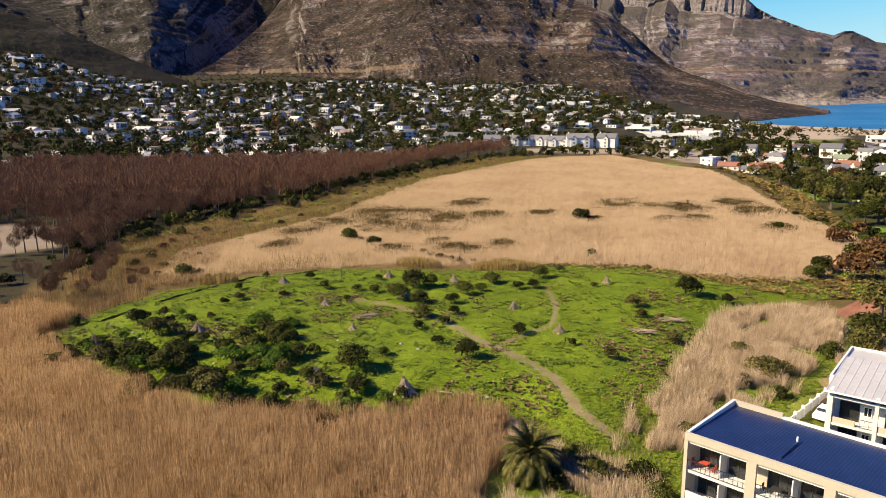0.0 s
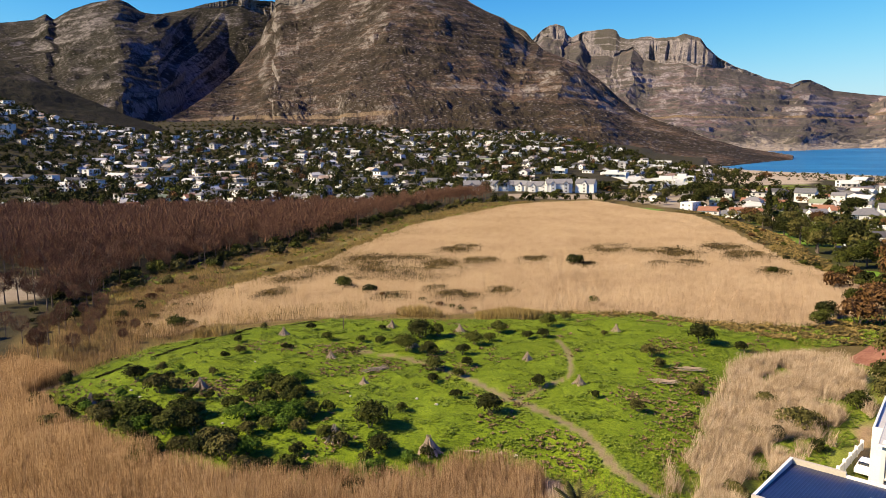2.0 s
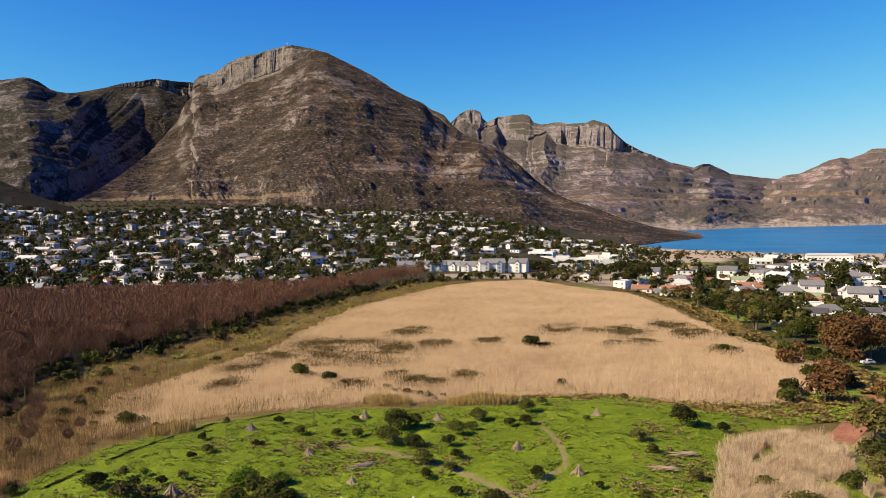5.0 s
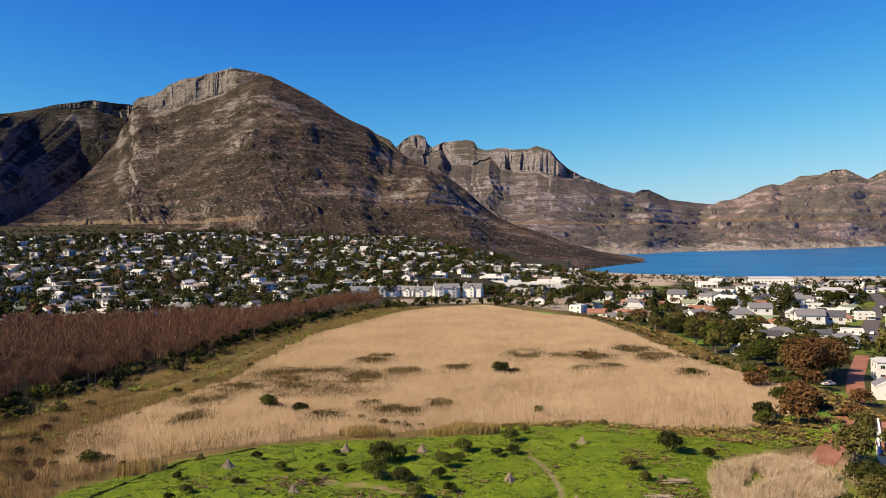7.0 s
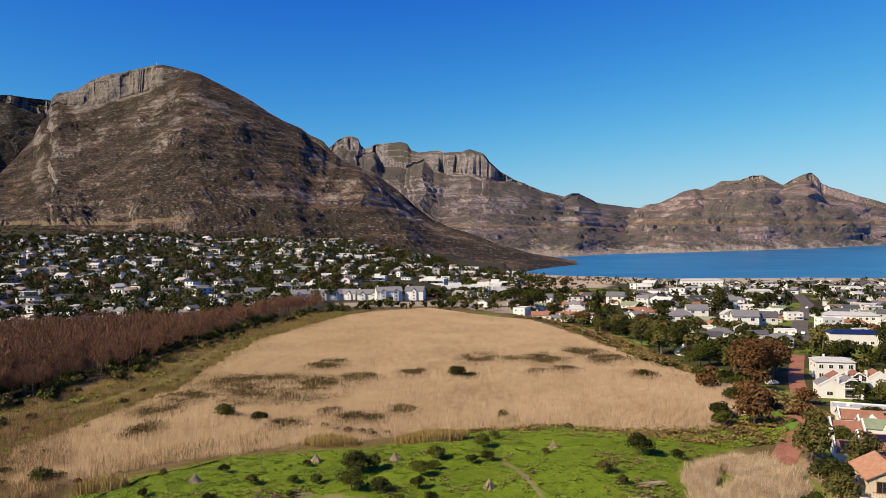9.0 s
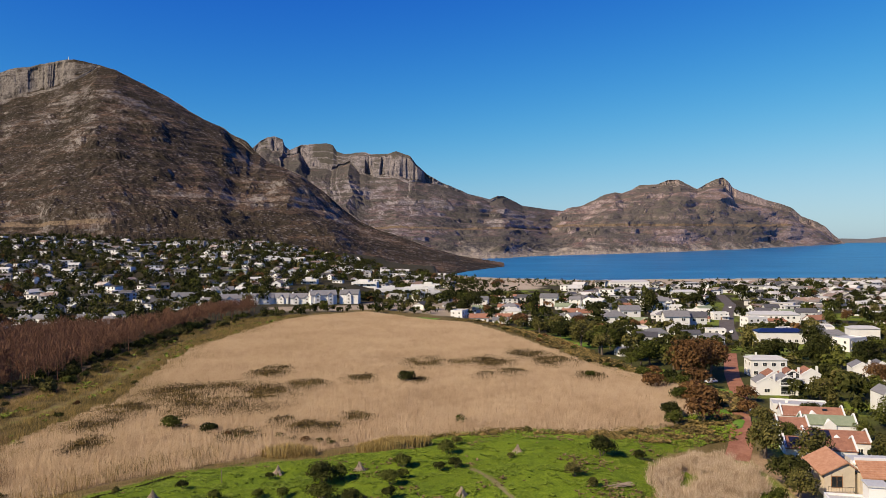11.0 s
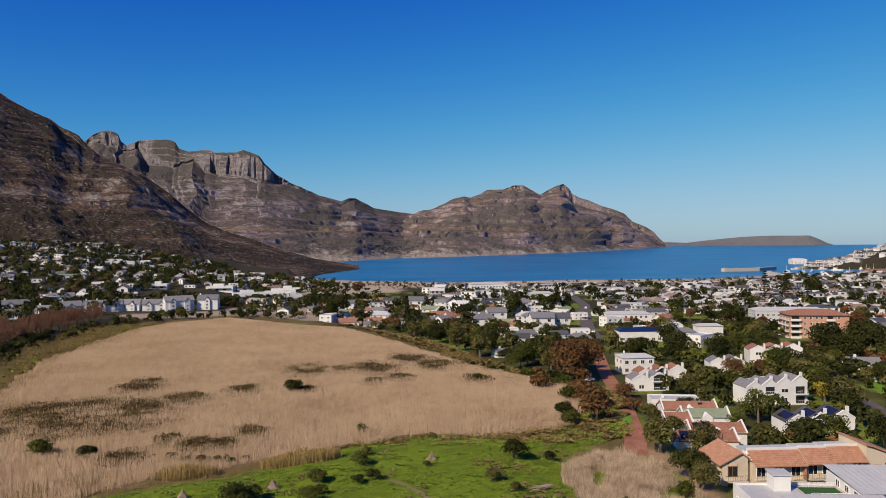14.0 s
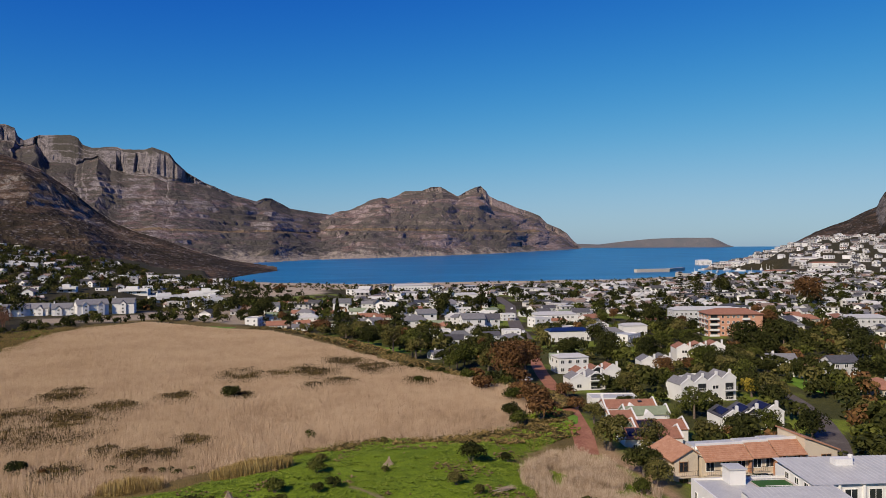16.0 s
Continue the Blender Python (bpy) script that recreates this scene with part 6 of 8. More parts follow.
# ---- the apartment block with the blue roof ----
def blue_block():
    b = building("apartment_block", "cream apartment block with balconies and a blue metal roof", 30.0, 69.0, -23.0, z=-1.0)
    L, D, S, N = 33.0, 10.8, 3.05, 3
    top = S * N
    box("wall", b, M_cream, 0, 2.0, 0, L, D, top)
    box("end_wall", b, M_cream, 0, 0.25, 0, 0.35, 2.0, top)
    bays = [(0.35, 6.0), (6.9, 12.6), (13.5, 19.2), (20.1, 25.8), (26.7, 32.4)]
    for f in range(N + 1):
        z = f * S
        if f:
            box("balcony_floor", b, M_white, 0.35, 0.15, z - 0.3, L, 2.0, z)
    for x in (0, 6.0, 12.6, 19.2, 25.8, 32.4):
        box("pillar", b, M_cream, x, -0.03, 0, x + (0.35 if x == 0 else 0.9 if x < 32 else 0.6), 0.25, top)
    box("beam", b, M_cream, 0, -0.05, top, L, 0.3, top + 0.75)
    box("parapet", b, M_white, 0, 0.3, top, 0.3, D, top + 0.75)
    box("parapet", b, M_cream, 0.3, D - 0.3, top, 5.2, D, top + 0.75)
    box("parapet", b, M_white, 5.2, D - 0.3, top, L, D, top + 0.45)
    ribbed_roof(b, M_blueroof, 0.3, 0.3, L, D - 0.3, top + 0.52, top + 0.2, 0.3, 0.014)
    box("ridge_flashing", b, M_blueroof, 8.2, 1.5, top + 0.5, 8.45, 5.6, top + 0.62)
    part("vent", mesh_np("vent", *tube([(8.3, 5.8, top + 0.3), (8.3, 5.8, top + 1.0)], [0.1, 0.1], 8), [M_frame]), b)
    for f in range(1, N):
        z = f * S
        for k, (a, c) in enumerate(bays):
            box("low_wall", b, M_white, a, 0.02, z, a + (c - a) * 0.45, 0.14, z + 0.85) if k % 2 == 0 and f == 1 else None
            railing(b, a, c, 0.1, z)
            sliding_door(b, a + 0.4, 2.0, z + 0.05, 2.6, 2.25)
            sliding_door(b, a + 3.3, 2.0, z + 0.05, 1.9, 2.25, 2)
            box("divider", b, M_white, a + 2.95, 0.5, z, a + 3.07, 2.0, z + 2.3)
    table_set("balcony_table", "dark red wooden balcony table between two chairs", b, 1.6, 1.1, 2 * S, M_red, "table")
    table_set("balcony_table", "dark balcony table between two chairs", b, 8.4, 1.0, 2 * S, M_dark, "table")
    grill = new("kettle_grill")
    tagged(grill, "black lidded grill standing on the balcony", "grill")
    grill.matrix_basis = b.matrix_basis @ Matrix.Translation((11.6, 0.9, 2 * S))
    part("bowl", mesh_np("bowl", *tube([(0, 0, 0.55), (0, 0, 0.7), (0, 0, 0.95), (0, 0, 1.15)], [0.2, 0.42, 0.42, 0.12], 12), [M_dark]), grill)
    for a in (0, 2.1, 4.2):
        part("leg", mesh_np("leg", *tube([(math.cos(a) * 0.4, math.sin(a) * 0.4, 0), (math.cos(a) * 0.2, math.sin(a) * 0.2, 0.6)], [0.025, 0.025], 5), [M_dark]), grill)


blue_block()


# ---- the white apartments with the roof terrace ----
def white_block():
    b = building("apartment_block", "white three-storey apartments with balconies and pale metal roofs", 44.5, 89.0, -17.0, z=-3.0)
    S, top = 3.3, 10.6
    box("wall", b, M_white, 0, 1.8, -1, 14, 10.5, top)
    box("end_wall", b, M_white, 0, 0.35, 0, 0.3, 1.8, top)
    for f in (1, 2, 3):
        box("balcony_floor", b, M_white, 0.3, 0, f * S - 0.25, 14, 1.8, f * S)
    for x in (0, 4.6, 9.2, 13.6):
        box("pillar", b, M_white, x, -0.05, 0, x + 0.4, 0.35, top)
    for f in (1, 2):
        for a in (0.4, 5.0, 9.6):
            box("low_wall", b, M_sandy, a, 0.1, f * S, a + 2.4, 0.2, f * S + 0.7, "sand-coloured balcony wall")
            railing(b, a + 2.4, a + 4.2 if a < 9 else 13.6, 0.15, f * S)
            sliding_door(b, a + 0.5, 1.8, f * S + 0.05, 2.0, 2.2, 2)
            window(b, "front", a + 2.9, f * S + 0.9, 0.9, 1.2, 0, 1.8, 14, 10.5)
    ribbed_roof(b, M_lightroof, -0.4, -0.5, 14.3, 10.8, top - 0.1, top + 0.6, 0.9)
    box("gutter", b, M_frame, -0.4, -0.6, top - 0.25, 14.3, -0.5, top - 0.05)
    # lower wing with the terrace
    X0, X1, W0, W1, wz = -2.0, 14.0, 10.6, 24.2, 8.0
    box("wing", b, M_white, X0, W0, -1, X1, W1, wz)
    boxes("parapet", b, M_white, [(X0, W0, wz, X1, W0 + 0.25, wz + 0.45), (X0, W1 - 0.25, wz, X1, W1, wz + 0.45), (X0, W0 + 0.25, wz, X0 + 0.25, W1 - 0.25, wz + 0.45)])
    box("flat_roof", b, M_lightroof, X0 + 0.25, W0 + 0.25, wz, 7.0, W1 - 0.25, wz + 0.15)
    box("terrace", b, M_concrete, 7.0, W0 + 0.25, wz, X1, W1 - 0.25, wz + 0.1, "pale paved roof terrace")
    box("turf", b, M_turf, 7.6, 18.0, wz + 0.1, 13.4, 23.0, wz + 0.16, "green turf court")
    for args in ((7.6, 13.4, 17.95, wz + 0.1), (7.6, 13.4, 23.1, wz + 0.1)):
        railing(b, *args, mat=M_frame, step=0.9, h=0.8)
    box("stair_house", b, M_white, 3.2, 21.0, wz, 5.8, 23.9, wz + 2.6)
    box("stair_roof", b, M_lightroof, 3.0, 20.8, wz + 2.6, 6.0, 24.1, wz + 2.8)
    for y in (12.5, 15.5, 18.5, 21.5):
        for z in (1.6, 5.2):
            window(b, "left", y, z, 1.0, 1.7, X0, W0, X1, W1)
    # taller east wing
    tz = 9.6
    box("east_wing", b, M_white, 14.2, 16.0, -1, 38, 27.5, tz)
    ribbed_roof(b, M_lightroof, 13.8, 15.4, 38.4, 27.9, tz + 0.1, tz + 0.8, 0.9)
    for x in (14.2, 18.2, 22.2, 26.2, 30.2, 34.2):
        box("pillar", b, M_frame, x, 15.6, 0, x + 0.35, 16.0, tz)
        for z in (1.0, 4.0, 6.9):
            window(b, "front", x + 1.1, z, 2.2, 1.9, 14.2, 16.0, 38, 27.5)
    for y in (17.2, 20.0, 23.0):
        window(b, "left", y, 7.4 + 0.7, 1.3, 1.2, 14.2, 16.0, 38, 27.5)
    part("chimney", mesh_np("chimney", *tube([(26, 25, tz), (26, 25, tz + 1.9)], [0.45, 0.4], 10), [M_white]), b)
    box("roof_box", b, M_white, 22.4, 23.4, tz + 0.4, 25.4, 25.0, tz + 1.6)
    # yard with its wall
    y = building("garden_wall", "white boundary wall with posts beside the paved yard", 40.0, 94.0, 66.0, z=-3.0, category="wall")
    box("wall", y, M_white, 0, 0, -1, 16.5, 0.2, 2.8)
    for i in range(7):
        box("post", y, M_frame, i * 2.7, -0.1, -1, i * 2.7 + 0.35, 0.3, 3.1)
    yard = new("pavement", mesh_np("pavement", *box_arrays(-4.6, 0.3, -0.8, -0.1, 9.5, 0.1), [M_concrete]))
    yard.matrix_basis = Matrix.Translation((44.6, 89.5, -3.0)) @ Matrix.Rotation(radians(-20), 4, "Z")
    tagged(yard, "pale paved yard beside the apartments", "pavement", kind="structure")


white_block()


# ---- the row with orange tiles ----
def tile_row(parent, x0, y0, x1, y1, z0, z1, mat, step=0.62, thick=0.08):
    """A roof slope of lapping tile courses, rising from y0 to y1."""
    n = max(3, int(math.hypot(y1 - y0, z1 - z0) / step))
    line = [(y0, z0 - 0.15)]
    for i in range(n):
        line += [(y0 + (y1 - y0) * i / n, z0 + (z1 - z0) * i / n + thick), (y0 + (y1 - y0) * (i + 1) / n, z0 + (z1 - z0) * (i + 1) / n)]
    V = [(x, y, z) for y, z in line for x in (x0, x1)]
    F = [(2 * i, 2 * i + 1, 2 * i + 3, 2 * i + 2) for i in range(len(line) - 1)]
    return part("roof", mesh_np("roof", V, F, [mat]), parent, "orange clay tiles")


def orange_row():
    b = building("townhouse_row", "cream townhouses with orange clay tile roofs and arched windows", 58.2, 126.0, -11.0, z=-3.7)
    # gabled end house
    box("end_house", b, M_sandy, 0.6, 4.0, 0, 5.6, 13.6, 6.5)
    for x0, x1, z0, z1 in ((0.0, 4.3, 6.3, 8.6), (6.0, 4.3, 7.4, 8.6)):
        V = [(x0, 3.6, z0), (x1, 3.6, z1), (x1, 14.0, z1), (x0, 14.0, z0)]
        V += [(x, y, z - 0.25) for x, y, z in V]
        F = [(0, 1, 2, 3), (7, 6, 5, 4), (0, 4, 5, 1), (1, 5, 6, 2), (2, 6, 7, 3), (3, 7, 4, 0)]
        part("roof", quads_mesh("roof", V, F, [M_tile]), b, "orange clay tiles")
    part("gable", quads_mesh("gable", [(0.6, y, z) for y in (4.0, 13.6) for z in (6.5,)] + [(x, y, z) for x, z in ((5.6, 6.5), (5.6, 7.3), (4.3, 8.35)) for y in (4.0, 13.6)],
                             [(0, 2, 4, 6), (1, 7, 5, 3), (2, 3, 5, 4)], [M_sandy]), b)
    for z in (0.8, 4.0):
        window(b, "front", 1.7, z, 1.9, 2.0, 0.6, 4.0, 5.6, 13.6, M_wood)
    part("arch", mesh_np("arch", *tube([(2.65, 3.92, 6.0), (2.65, 4.0, 6.0)], [0.95, 0.95], 16), [M_wood]), b)
    for z in (0.2, 3.4):
        box("balcony", b, M_sandy, 0.9, 2.9, z - 0.25, 5.2, 4.0, z)
        railing(b, 0.9, 5.2, 2.95, z)
    box("link", b, M_cream, 5.6, 4.6, 0, 7.2, 9.0, 6.2)
    box("chimney", b, M_white, 6.0, 6.5, 6.2, 6.7, 7.2, 8.0)
    # three stepped houses
    for i, (x0, x1, dz) in enumerate(((6.2, 16.2, 0.0), (16.2, 21.6, 0.2), (21.6, 27.9, 0.4))):
        box("wall", b, M_sandy, x0, 3.4, 0, x1, 10.2, 6.5 + dz)
        tile_row(b, x0 - 0.1, 2.1, x1 - 0.06, 5.6, 6.3 + dz, 8.4 + dz, M_tile, 0.5)
        box("parapet", b, M_white, x0, 5.7, 6.5 + dz, x1, 6.1, 8.8 + dz)
        box("back_roof", b, M_lightroof, x0, 6.1, 6.5 + dz, x1, 10.2, 8.1 + dz)
        bays = 3 if x1 - x0 > 8 else 2
        for k in range(bays):
            u = x0 + 0.7 + k * (x1 - x0) / bays
            for z in (0.9, 4.0):
                window(b, "front", u, z + dz, 1.8, 1.9, x0, 3.4, x1, 10.2)
            if k % 2 == 0:
                box("balcony", b, M_sandy, u - 0.4, 2.1, 3.3 + dz, u + 2.4, 3.4, 3.5 + dz)
                railing(b, u - 0.4, u + 2.4, 2.15, 3.5 + dz)
        box("brick_pier", b, M_tile, x1 - 0.35, 2.6, 0, x1, 3.4, 6.3 + dz)
    # end house with a shed roof
    box("end_house", b, M_sandy, 28.0, 3.2, 0, 35.2, 12.0, 7.0)
    V = [(27.8, 2.8, 9.9), (29.2, 2.8, 9.5), (35.6, 2.8, 7.1), (35.6, 12.4, 7.1), (29.2, 12.4, 9.5), (27.8, 12.4, 9.9)]
    V += [(x, y, z - 0.3) for x, y, z in V]
    me = quads_mesh("roof", V, [(0, 1, 4, 5), (1, 2, 3, 4), (0, 6, 7, 1), (1, 7, 8, 2), (2, 8, 9, 3), (3, 9, 10, 4), (4, 10, 11, 5), (5, 11, 6, 0), (7, 6, 11, 10), (8, 7, 10, 9)], [M_tile])
    part("roof", me, b, "orange clay tiles")
    part("gable", quads_mesh("gable", [(28.0, 3.2, 7.0), (35.2, 3.2, 7.0), (28.0, 3.2, 9.5), (28.0, 12.0, 7.0), (35.2, 12.0, 7.0), (28.0, 12.0, 9.5)], [(0, 1, 2), (3, 5, 4), (0, 2, 5, 3)], [M_sandy]), b)
    window(b, "front", 31.6, 4.0, 2.2, 2.2, 28.0, 3.2, 35.2, 12.0, M_wood)
    box("garage_door", b, M_wood, 28.8, 3.12, 3.9, 30.8, 3.2, 5.9)
    part("satellite_dish", mesh_np("satellite_dish", *tube([(6.3, 5.6, 8.0), (6.3, 5.4, 8.15)], [0.42, 0.1], 10), [M_frame]), b)


orange_row()


# ---- brown-roofed cluster ----
def brown_cluster():
    for i, (x, y, w, d, mat, solar) in enumerate(((89.0, 187.5, 14.4, 7.0, M_brown, 0), (88.0, 178.4, 11.8, 6.4, M_greenroof, 0), (75.7, 172.0, 6.4, 9.6, M_brown, 0), (81.6, 164.5, 12.8, 8.0, M_brown, 2), (73.0, 156.0, 13.4, 7.5, M_brown, 3))):
        b = building("courtyard_house", "white house with a faded green roof" if mat is M_greenroof else "white house with a brown tiled roof" + (" carrying dark solar panels" if solar else ""), x, y, -17.0, category="house", group="brown-roofed houses")
        h, rise = 3.6, 1.5
        gable_walls(b, M_white, -w / 2, -d / 2, w / 2, d / 2, -0.6, h, rise)
        gable_roof(b, mat, -w / 2, -d / 2, w / 2, d / 2, h, rise, over=0.2)
        for s in (-1, 1):
            V = [(s * w / 2 - 0.18, -d / 2 - 0.2, h - 0.2), (s * w / 2 + 0.18, -d / 2 - 0.2, h - 0.2), (s * w / 2 + 0.18, 0, h + rise + 0.35), (s * w / 2 - 0.18, 0, h + rise + 0.35), (s * w / 2 + 0.18, d / 2 + 0.2, h - 0.2), (s * w / 2 - 0.18, d / 2 + 0.2, h - 0.2)]
            V += [(p[0], p[1], p[2] + 0.35) for p in V]
            part("gable_coping", quads_mesh("gable_coping", V, [(0, 1, 7, 6), (6, 7, 8, 9), (9, 8, 10, 11), (4, 5, 11, 10), (0, 6, 9, 3), (3, 9, 11, 5), (1, 2, 8, 7), (2, 4, 10, 8)], [M_white]), b)
        for k in range(solar):
            a = -w / 2 + 1.0 + k * 2.2
            sl = rise / (d / 2)
            V = [(a, -d / 2 + 0.6, h + 0.6 * sl + 0.12), (a + 2.05, -d / 2 + 0.6, h + 0.6 * sl + 0.12), (a + 2.05, -0.5, h + rise - 0.5 * sl + 0.12), (a, -0.5, h + rise - 0.5 * sl + 0.12)]
            V += [(p[0], p[1], p[2] - 0.1) for p in V]
            part("solar_panel", quads_mesh("solar_panel", V, [(0, 1, 2, 3), (0, 4, 5, 1), (1, 5, 6, 2), (2, 6, 7, 3), (3, 7, 4, 0)], [M_solar]), b)
        if not solar and w > 10 and mat is M_brown:
            box("skylight", b, M_solar, 2.5, -1.6, h + 0.75, 3.6, -0.9, h + 1.25)
        for k in range(3):
            window(b, "front", -w / 2 + w * (k + 0.5) / 3 - 0.5, 1.0, 1.1, 1.2, -w / 2, -d / 2, w / 2, d / 2)
        window(b, "left", -0.6, 1.2, 1.2, 1.3, -w / 2, -d / 2, w / 2, d / 2)
        # dormer gable
        gable = [(-1.4, -d / 2 - 0.3, 0), (1.4, -d / 2 - 0.3, 0), (1.4, -d / 2 - 0.3, h - 0.2), (0, -d / 2 - 0.3, h + 1.0), (-1.4, -d / 2 - 0.3, h - 0.2)]
        gable += [(px, py + 2.0, pz) for px, py, pz in gable]
        if w > 11:
            part("dormer", quads_mesh("dormer", gable, [(0, 1, 2, 3, 4), (0, 5, 6, 1), (1, 6, 7, 2), (2, 7, 8, 3), (3, 8, 9, 4), (4, 9, 5, 0)], [M_white]), b)


brown_cluster()


# ---- rows of white gabled townhouses ----
def townhouse_row(x, y, turn, units, w, d, h, mat, label, solar=False):
    for i in range(units):
        a = radians(turn)
        b = building("townhouse", label, x + math.cos(a) * w * i, y + math.sin(a) * w * i, turn, category="house", group="white townhouses")
        step = 0.5 * i
        me_rise = 1.7
        V = [(0, 0, -0.6), (w, 0, -0.6), (w, d, -0.6), (0, d, -0.6), (0, 0, h + step), (w, 0, h + step), (w, d, h + step), (0, d, h + step), (w / 2, 0, h + step + me_rise), (w / 2, d, h + step + me_rise)]
        me = bpy.data.meshes.new("wall")
        me.from_pydata(V, [], [(0, 1, 5, 8, 4), (1, 2, 6, 5), (2, 3, 7, 9, 6), (3, 0, 4, 7)])
        me.materials.append(M_white)
        part("wall", me, b)
        for s, (xa, xb) in enumerate(((-0.1, w / 2), (w / 2, w + 0.1))):
            za, zb = (h + step - 0.05, h + step + me_rise) if s == 0 else (h + step + me_rise, h + step - 0.05)
            q = [(xa, 0.4, za + 0.1), (xb, 0.4, zb + 0.1), (xb, d, zb + 0.1), (xa, d, za + 0.1)]
            q += [(px, py, pz - 0.18) for px, py, pz in q]
            part("roof", quads_mesh("roof", q, [(0, 1, 2, 3), (0, 4, 5, 1), (3, 2, 6, 7), (0, 3, 7, 4), (1, 5, 6, 2)], [mat]), b)
        q = [(-0.15, -0.1, h + step - 0.1), (w / 2, -0.1, h + step + me_rise + 0.05), (w + 0.15, -0.1, h + step - 0.1), (w + 0.15, -0.1, h + step + 0.3), (w / 2, -0.1, h + step + me_rise + 0.45), (-0.15, -0.1, h + step + 0.3)]
        q += [(px, 0.35, pz) for px, py, pz in q]
        part("gable_coping", quads_mesh("gable_coping", q, [(0, 1, 4, 5), (1, 2, 3, 4), (5, 4, 10, 11), (4, 3, 9, 10), (6, 11, 10, 7), (7, 10, 9, 8), (0, 6, 7, 1), (1, 7, 8, 2), (0, 5, 11, 6), (2, 8, 9, 3)], [M_white]), b)
        if i % 2:
            for z in (0.3, 3.2):
                box("balcony", b, M_white, 0.6, -1.3, z + 2.6 - 2.7, w - 0.4, 0, z + 2.75 - 2.7)
                railing(b, 0.6, w - 0.4, -1.25, z + 0.05, M_frame, 0.6)
                sliding_door(b, 1.0, 0, z + 0.1, w - 2.0, 2.1, 2)
        else:
            window(b, "front", w / 2 - 0.9, 0.8, 1.7, 1.3, 0, 0, w, d)
            window(b, "front", w / 2 - 1.2, 3.6, 2.2, 1.2, 0, 0, w, d) if h > 4.5 else None
        if solar:
            q = [(0.5, 2, h + step + 0.5), (w / 2 - 0.3, 2, h + step + me_rise + 0.05), (w / 2 - 0.3, d - 2, h + step + me_rise + 0.05), (0.5, d - 2, h + step + 0.5)]
            q += [(px, py, pz - 0.1) for px, py, pz in q]
            part("solar_panel", quads_mesh("solar_panel", q, [(0, 1, 2, 3), (0, 4, 5, 1), (1, 5, 6, 2), (2, 6, 7, 3), (3, 7, 4, 0)], [M_solar]), b)
        box("chimney", b, M_white, w - 0.6, d * 0.3, h + step, w, d * 0.3 + 0.8, h + step + 2.4)


townhouse_row(115.0, 197.0, -8.0, 4, 4.7, 8.5, 5.2, M_slate, "white two-storey gabled townhouse with a grey roof and balcony")
townhouse_row(103.2, 165.6, -14.0, 3, 5.6, 9.0, 3.2, M_charcoal, "white gabled townhouse with a dark roof", True)
townhouse_row(93.8, 226.4, -12.0, 2, 6.0, 8.0, 3.6, M_slate, "white gabled house with a grey-brown roof")
townhouse_row(101.3, 236.0, -12.0, 3, 5.5, 8.0, 3.4, M_brown, "white gabled house with a brown roof")
townhouse_row(136.5, 246.7, -20.0, 2, 6.0, 9.0, 4.0, M_slate, "white gabled house with a grey roof")
townhouse_row(164.3, 261.6, -24.0, 3, 6.5, 10.0, 5.4, M_brown, "white two-storey house with a stepped brown roof")


# ---- block of flats in pink brick ----
def pink_flats():
    b = building("block_of_flats", "four-storey pink brick flats with white balconies and a red-brown hipped roof", 235.0, 325.0, -22.0, category="block of flats")
    L, D, S = 28.0, 16.0, 2.9
    h = 4 * S
    box("wall", b, M_pinkwall, 0, 0, -1, L, D, h)
    gable_roof(b, M_brown, 0, 0, L, D, h + 0.2, 2.4, hip=0.9, over=0.8)
    for f in range(4):
        z = f * S
        for x0, x1 in ((0.0, 5.0), (17.0, 21.0)):
            box("balcony", b, M_white, x0, -1.3, z, x1, 0, z + 0.2)
            box("balcony_front", b, M_white, x0, -1.3, z + 0.2, x1, -1.2, z + 1.1)
            sliding_door(b, x0 + 0.8, 0, z + 0.25, x1 - x0 - 1.4, 2.1, 2)
        for y0 in (1.0, 6.5, 11.5):
            box("balcony", b, M_white, -1.3, y0, z, 0, y0 + 3.2, z + 0.2)
            box("balcony_front", b, M_white, -1.3, y0, z + 0.2, -1.2, y0 + 3.2, z + 1.1)
            window(b, "left", y0 + 0.6, z + 0.6, 1.8, 1.6, 0, 0, L, D)
        for x in (6.6, 9.4, 12.2, 14.6, 22.4):
            window(b, "front", x, z + 0.9, 1.3, 1.4, 0, 0, L, D)


pink_flats()


def slab_house(x, y, turn, w, d, h, roof, label, wall=None, name="house"):
    """A plain long building with a low roof, windows in rows."""
    b = building(name, label, x, y, turn, category="house" if name == "house" else "building")
    wall = wall or M_white
    box("wall", b, wall, 0, 0, -1, w, d, h)
    gable_roof(b, roof, 0, 0, w, d, h + 0.15, min(1.6, d * 0.12), hip=0.6, over=0.3)
    for s in range(max(1, int(h // 2.8))):
        for i in range(int(w // 3)):
            window(b, "front", 0.8 + i * 3.0, 0.8 + 2.9 * s, 1.5, 1.4, 0, 0, w, d)
        for i in range(int(d // 4)):
            window(b, "left", 1.0 + i * 4.0, 0.8 + 2.9 * s, 1.5, 1.4, 0, 0, w, d)
    return b


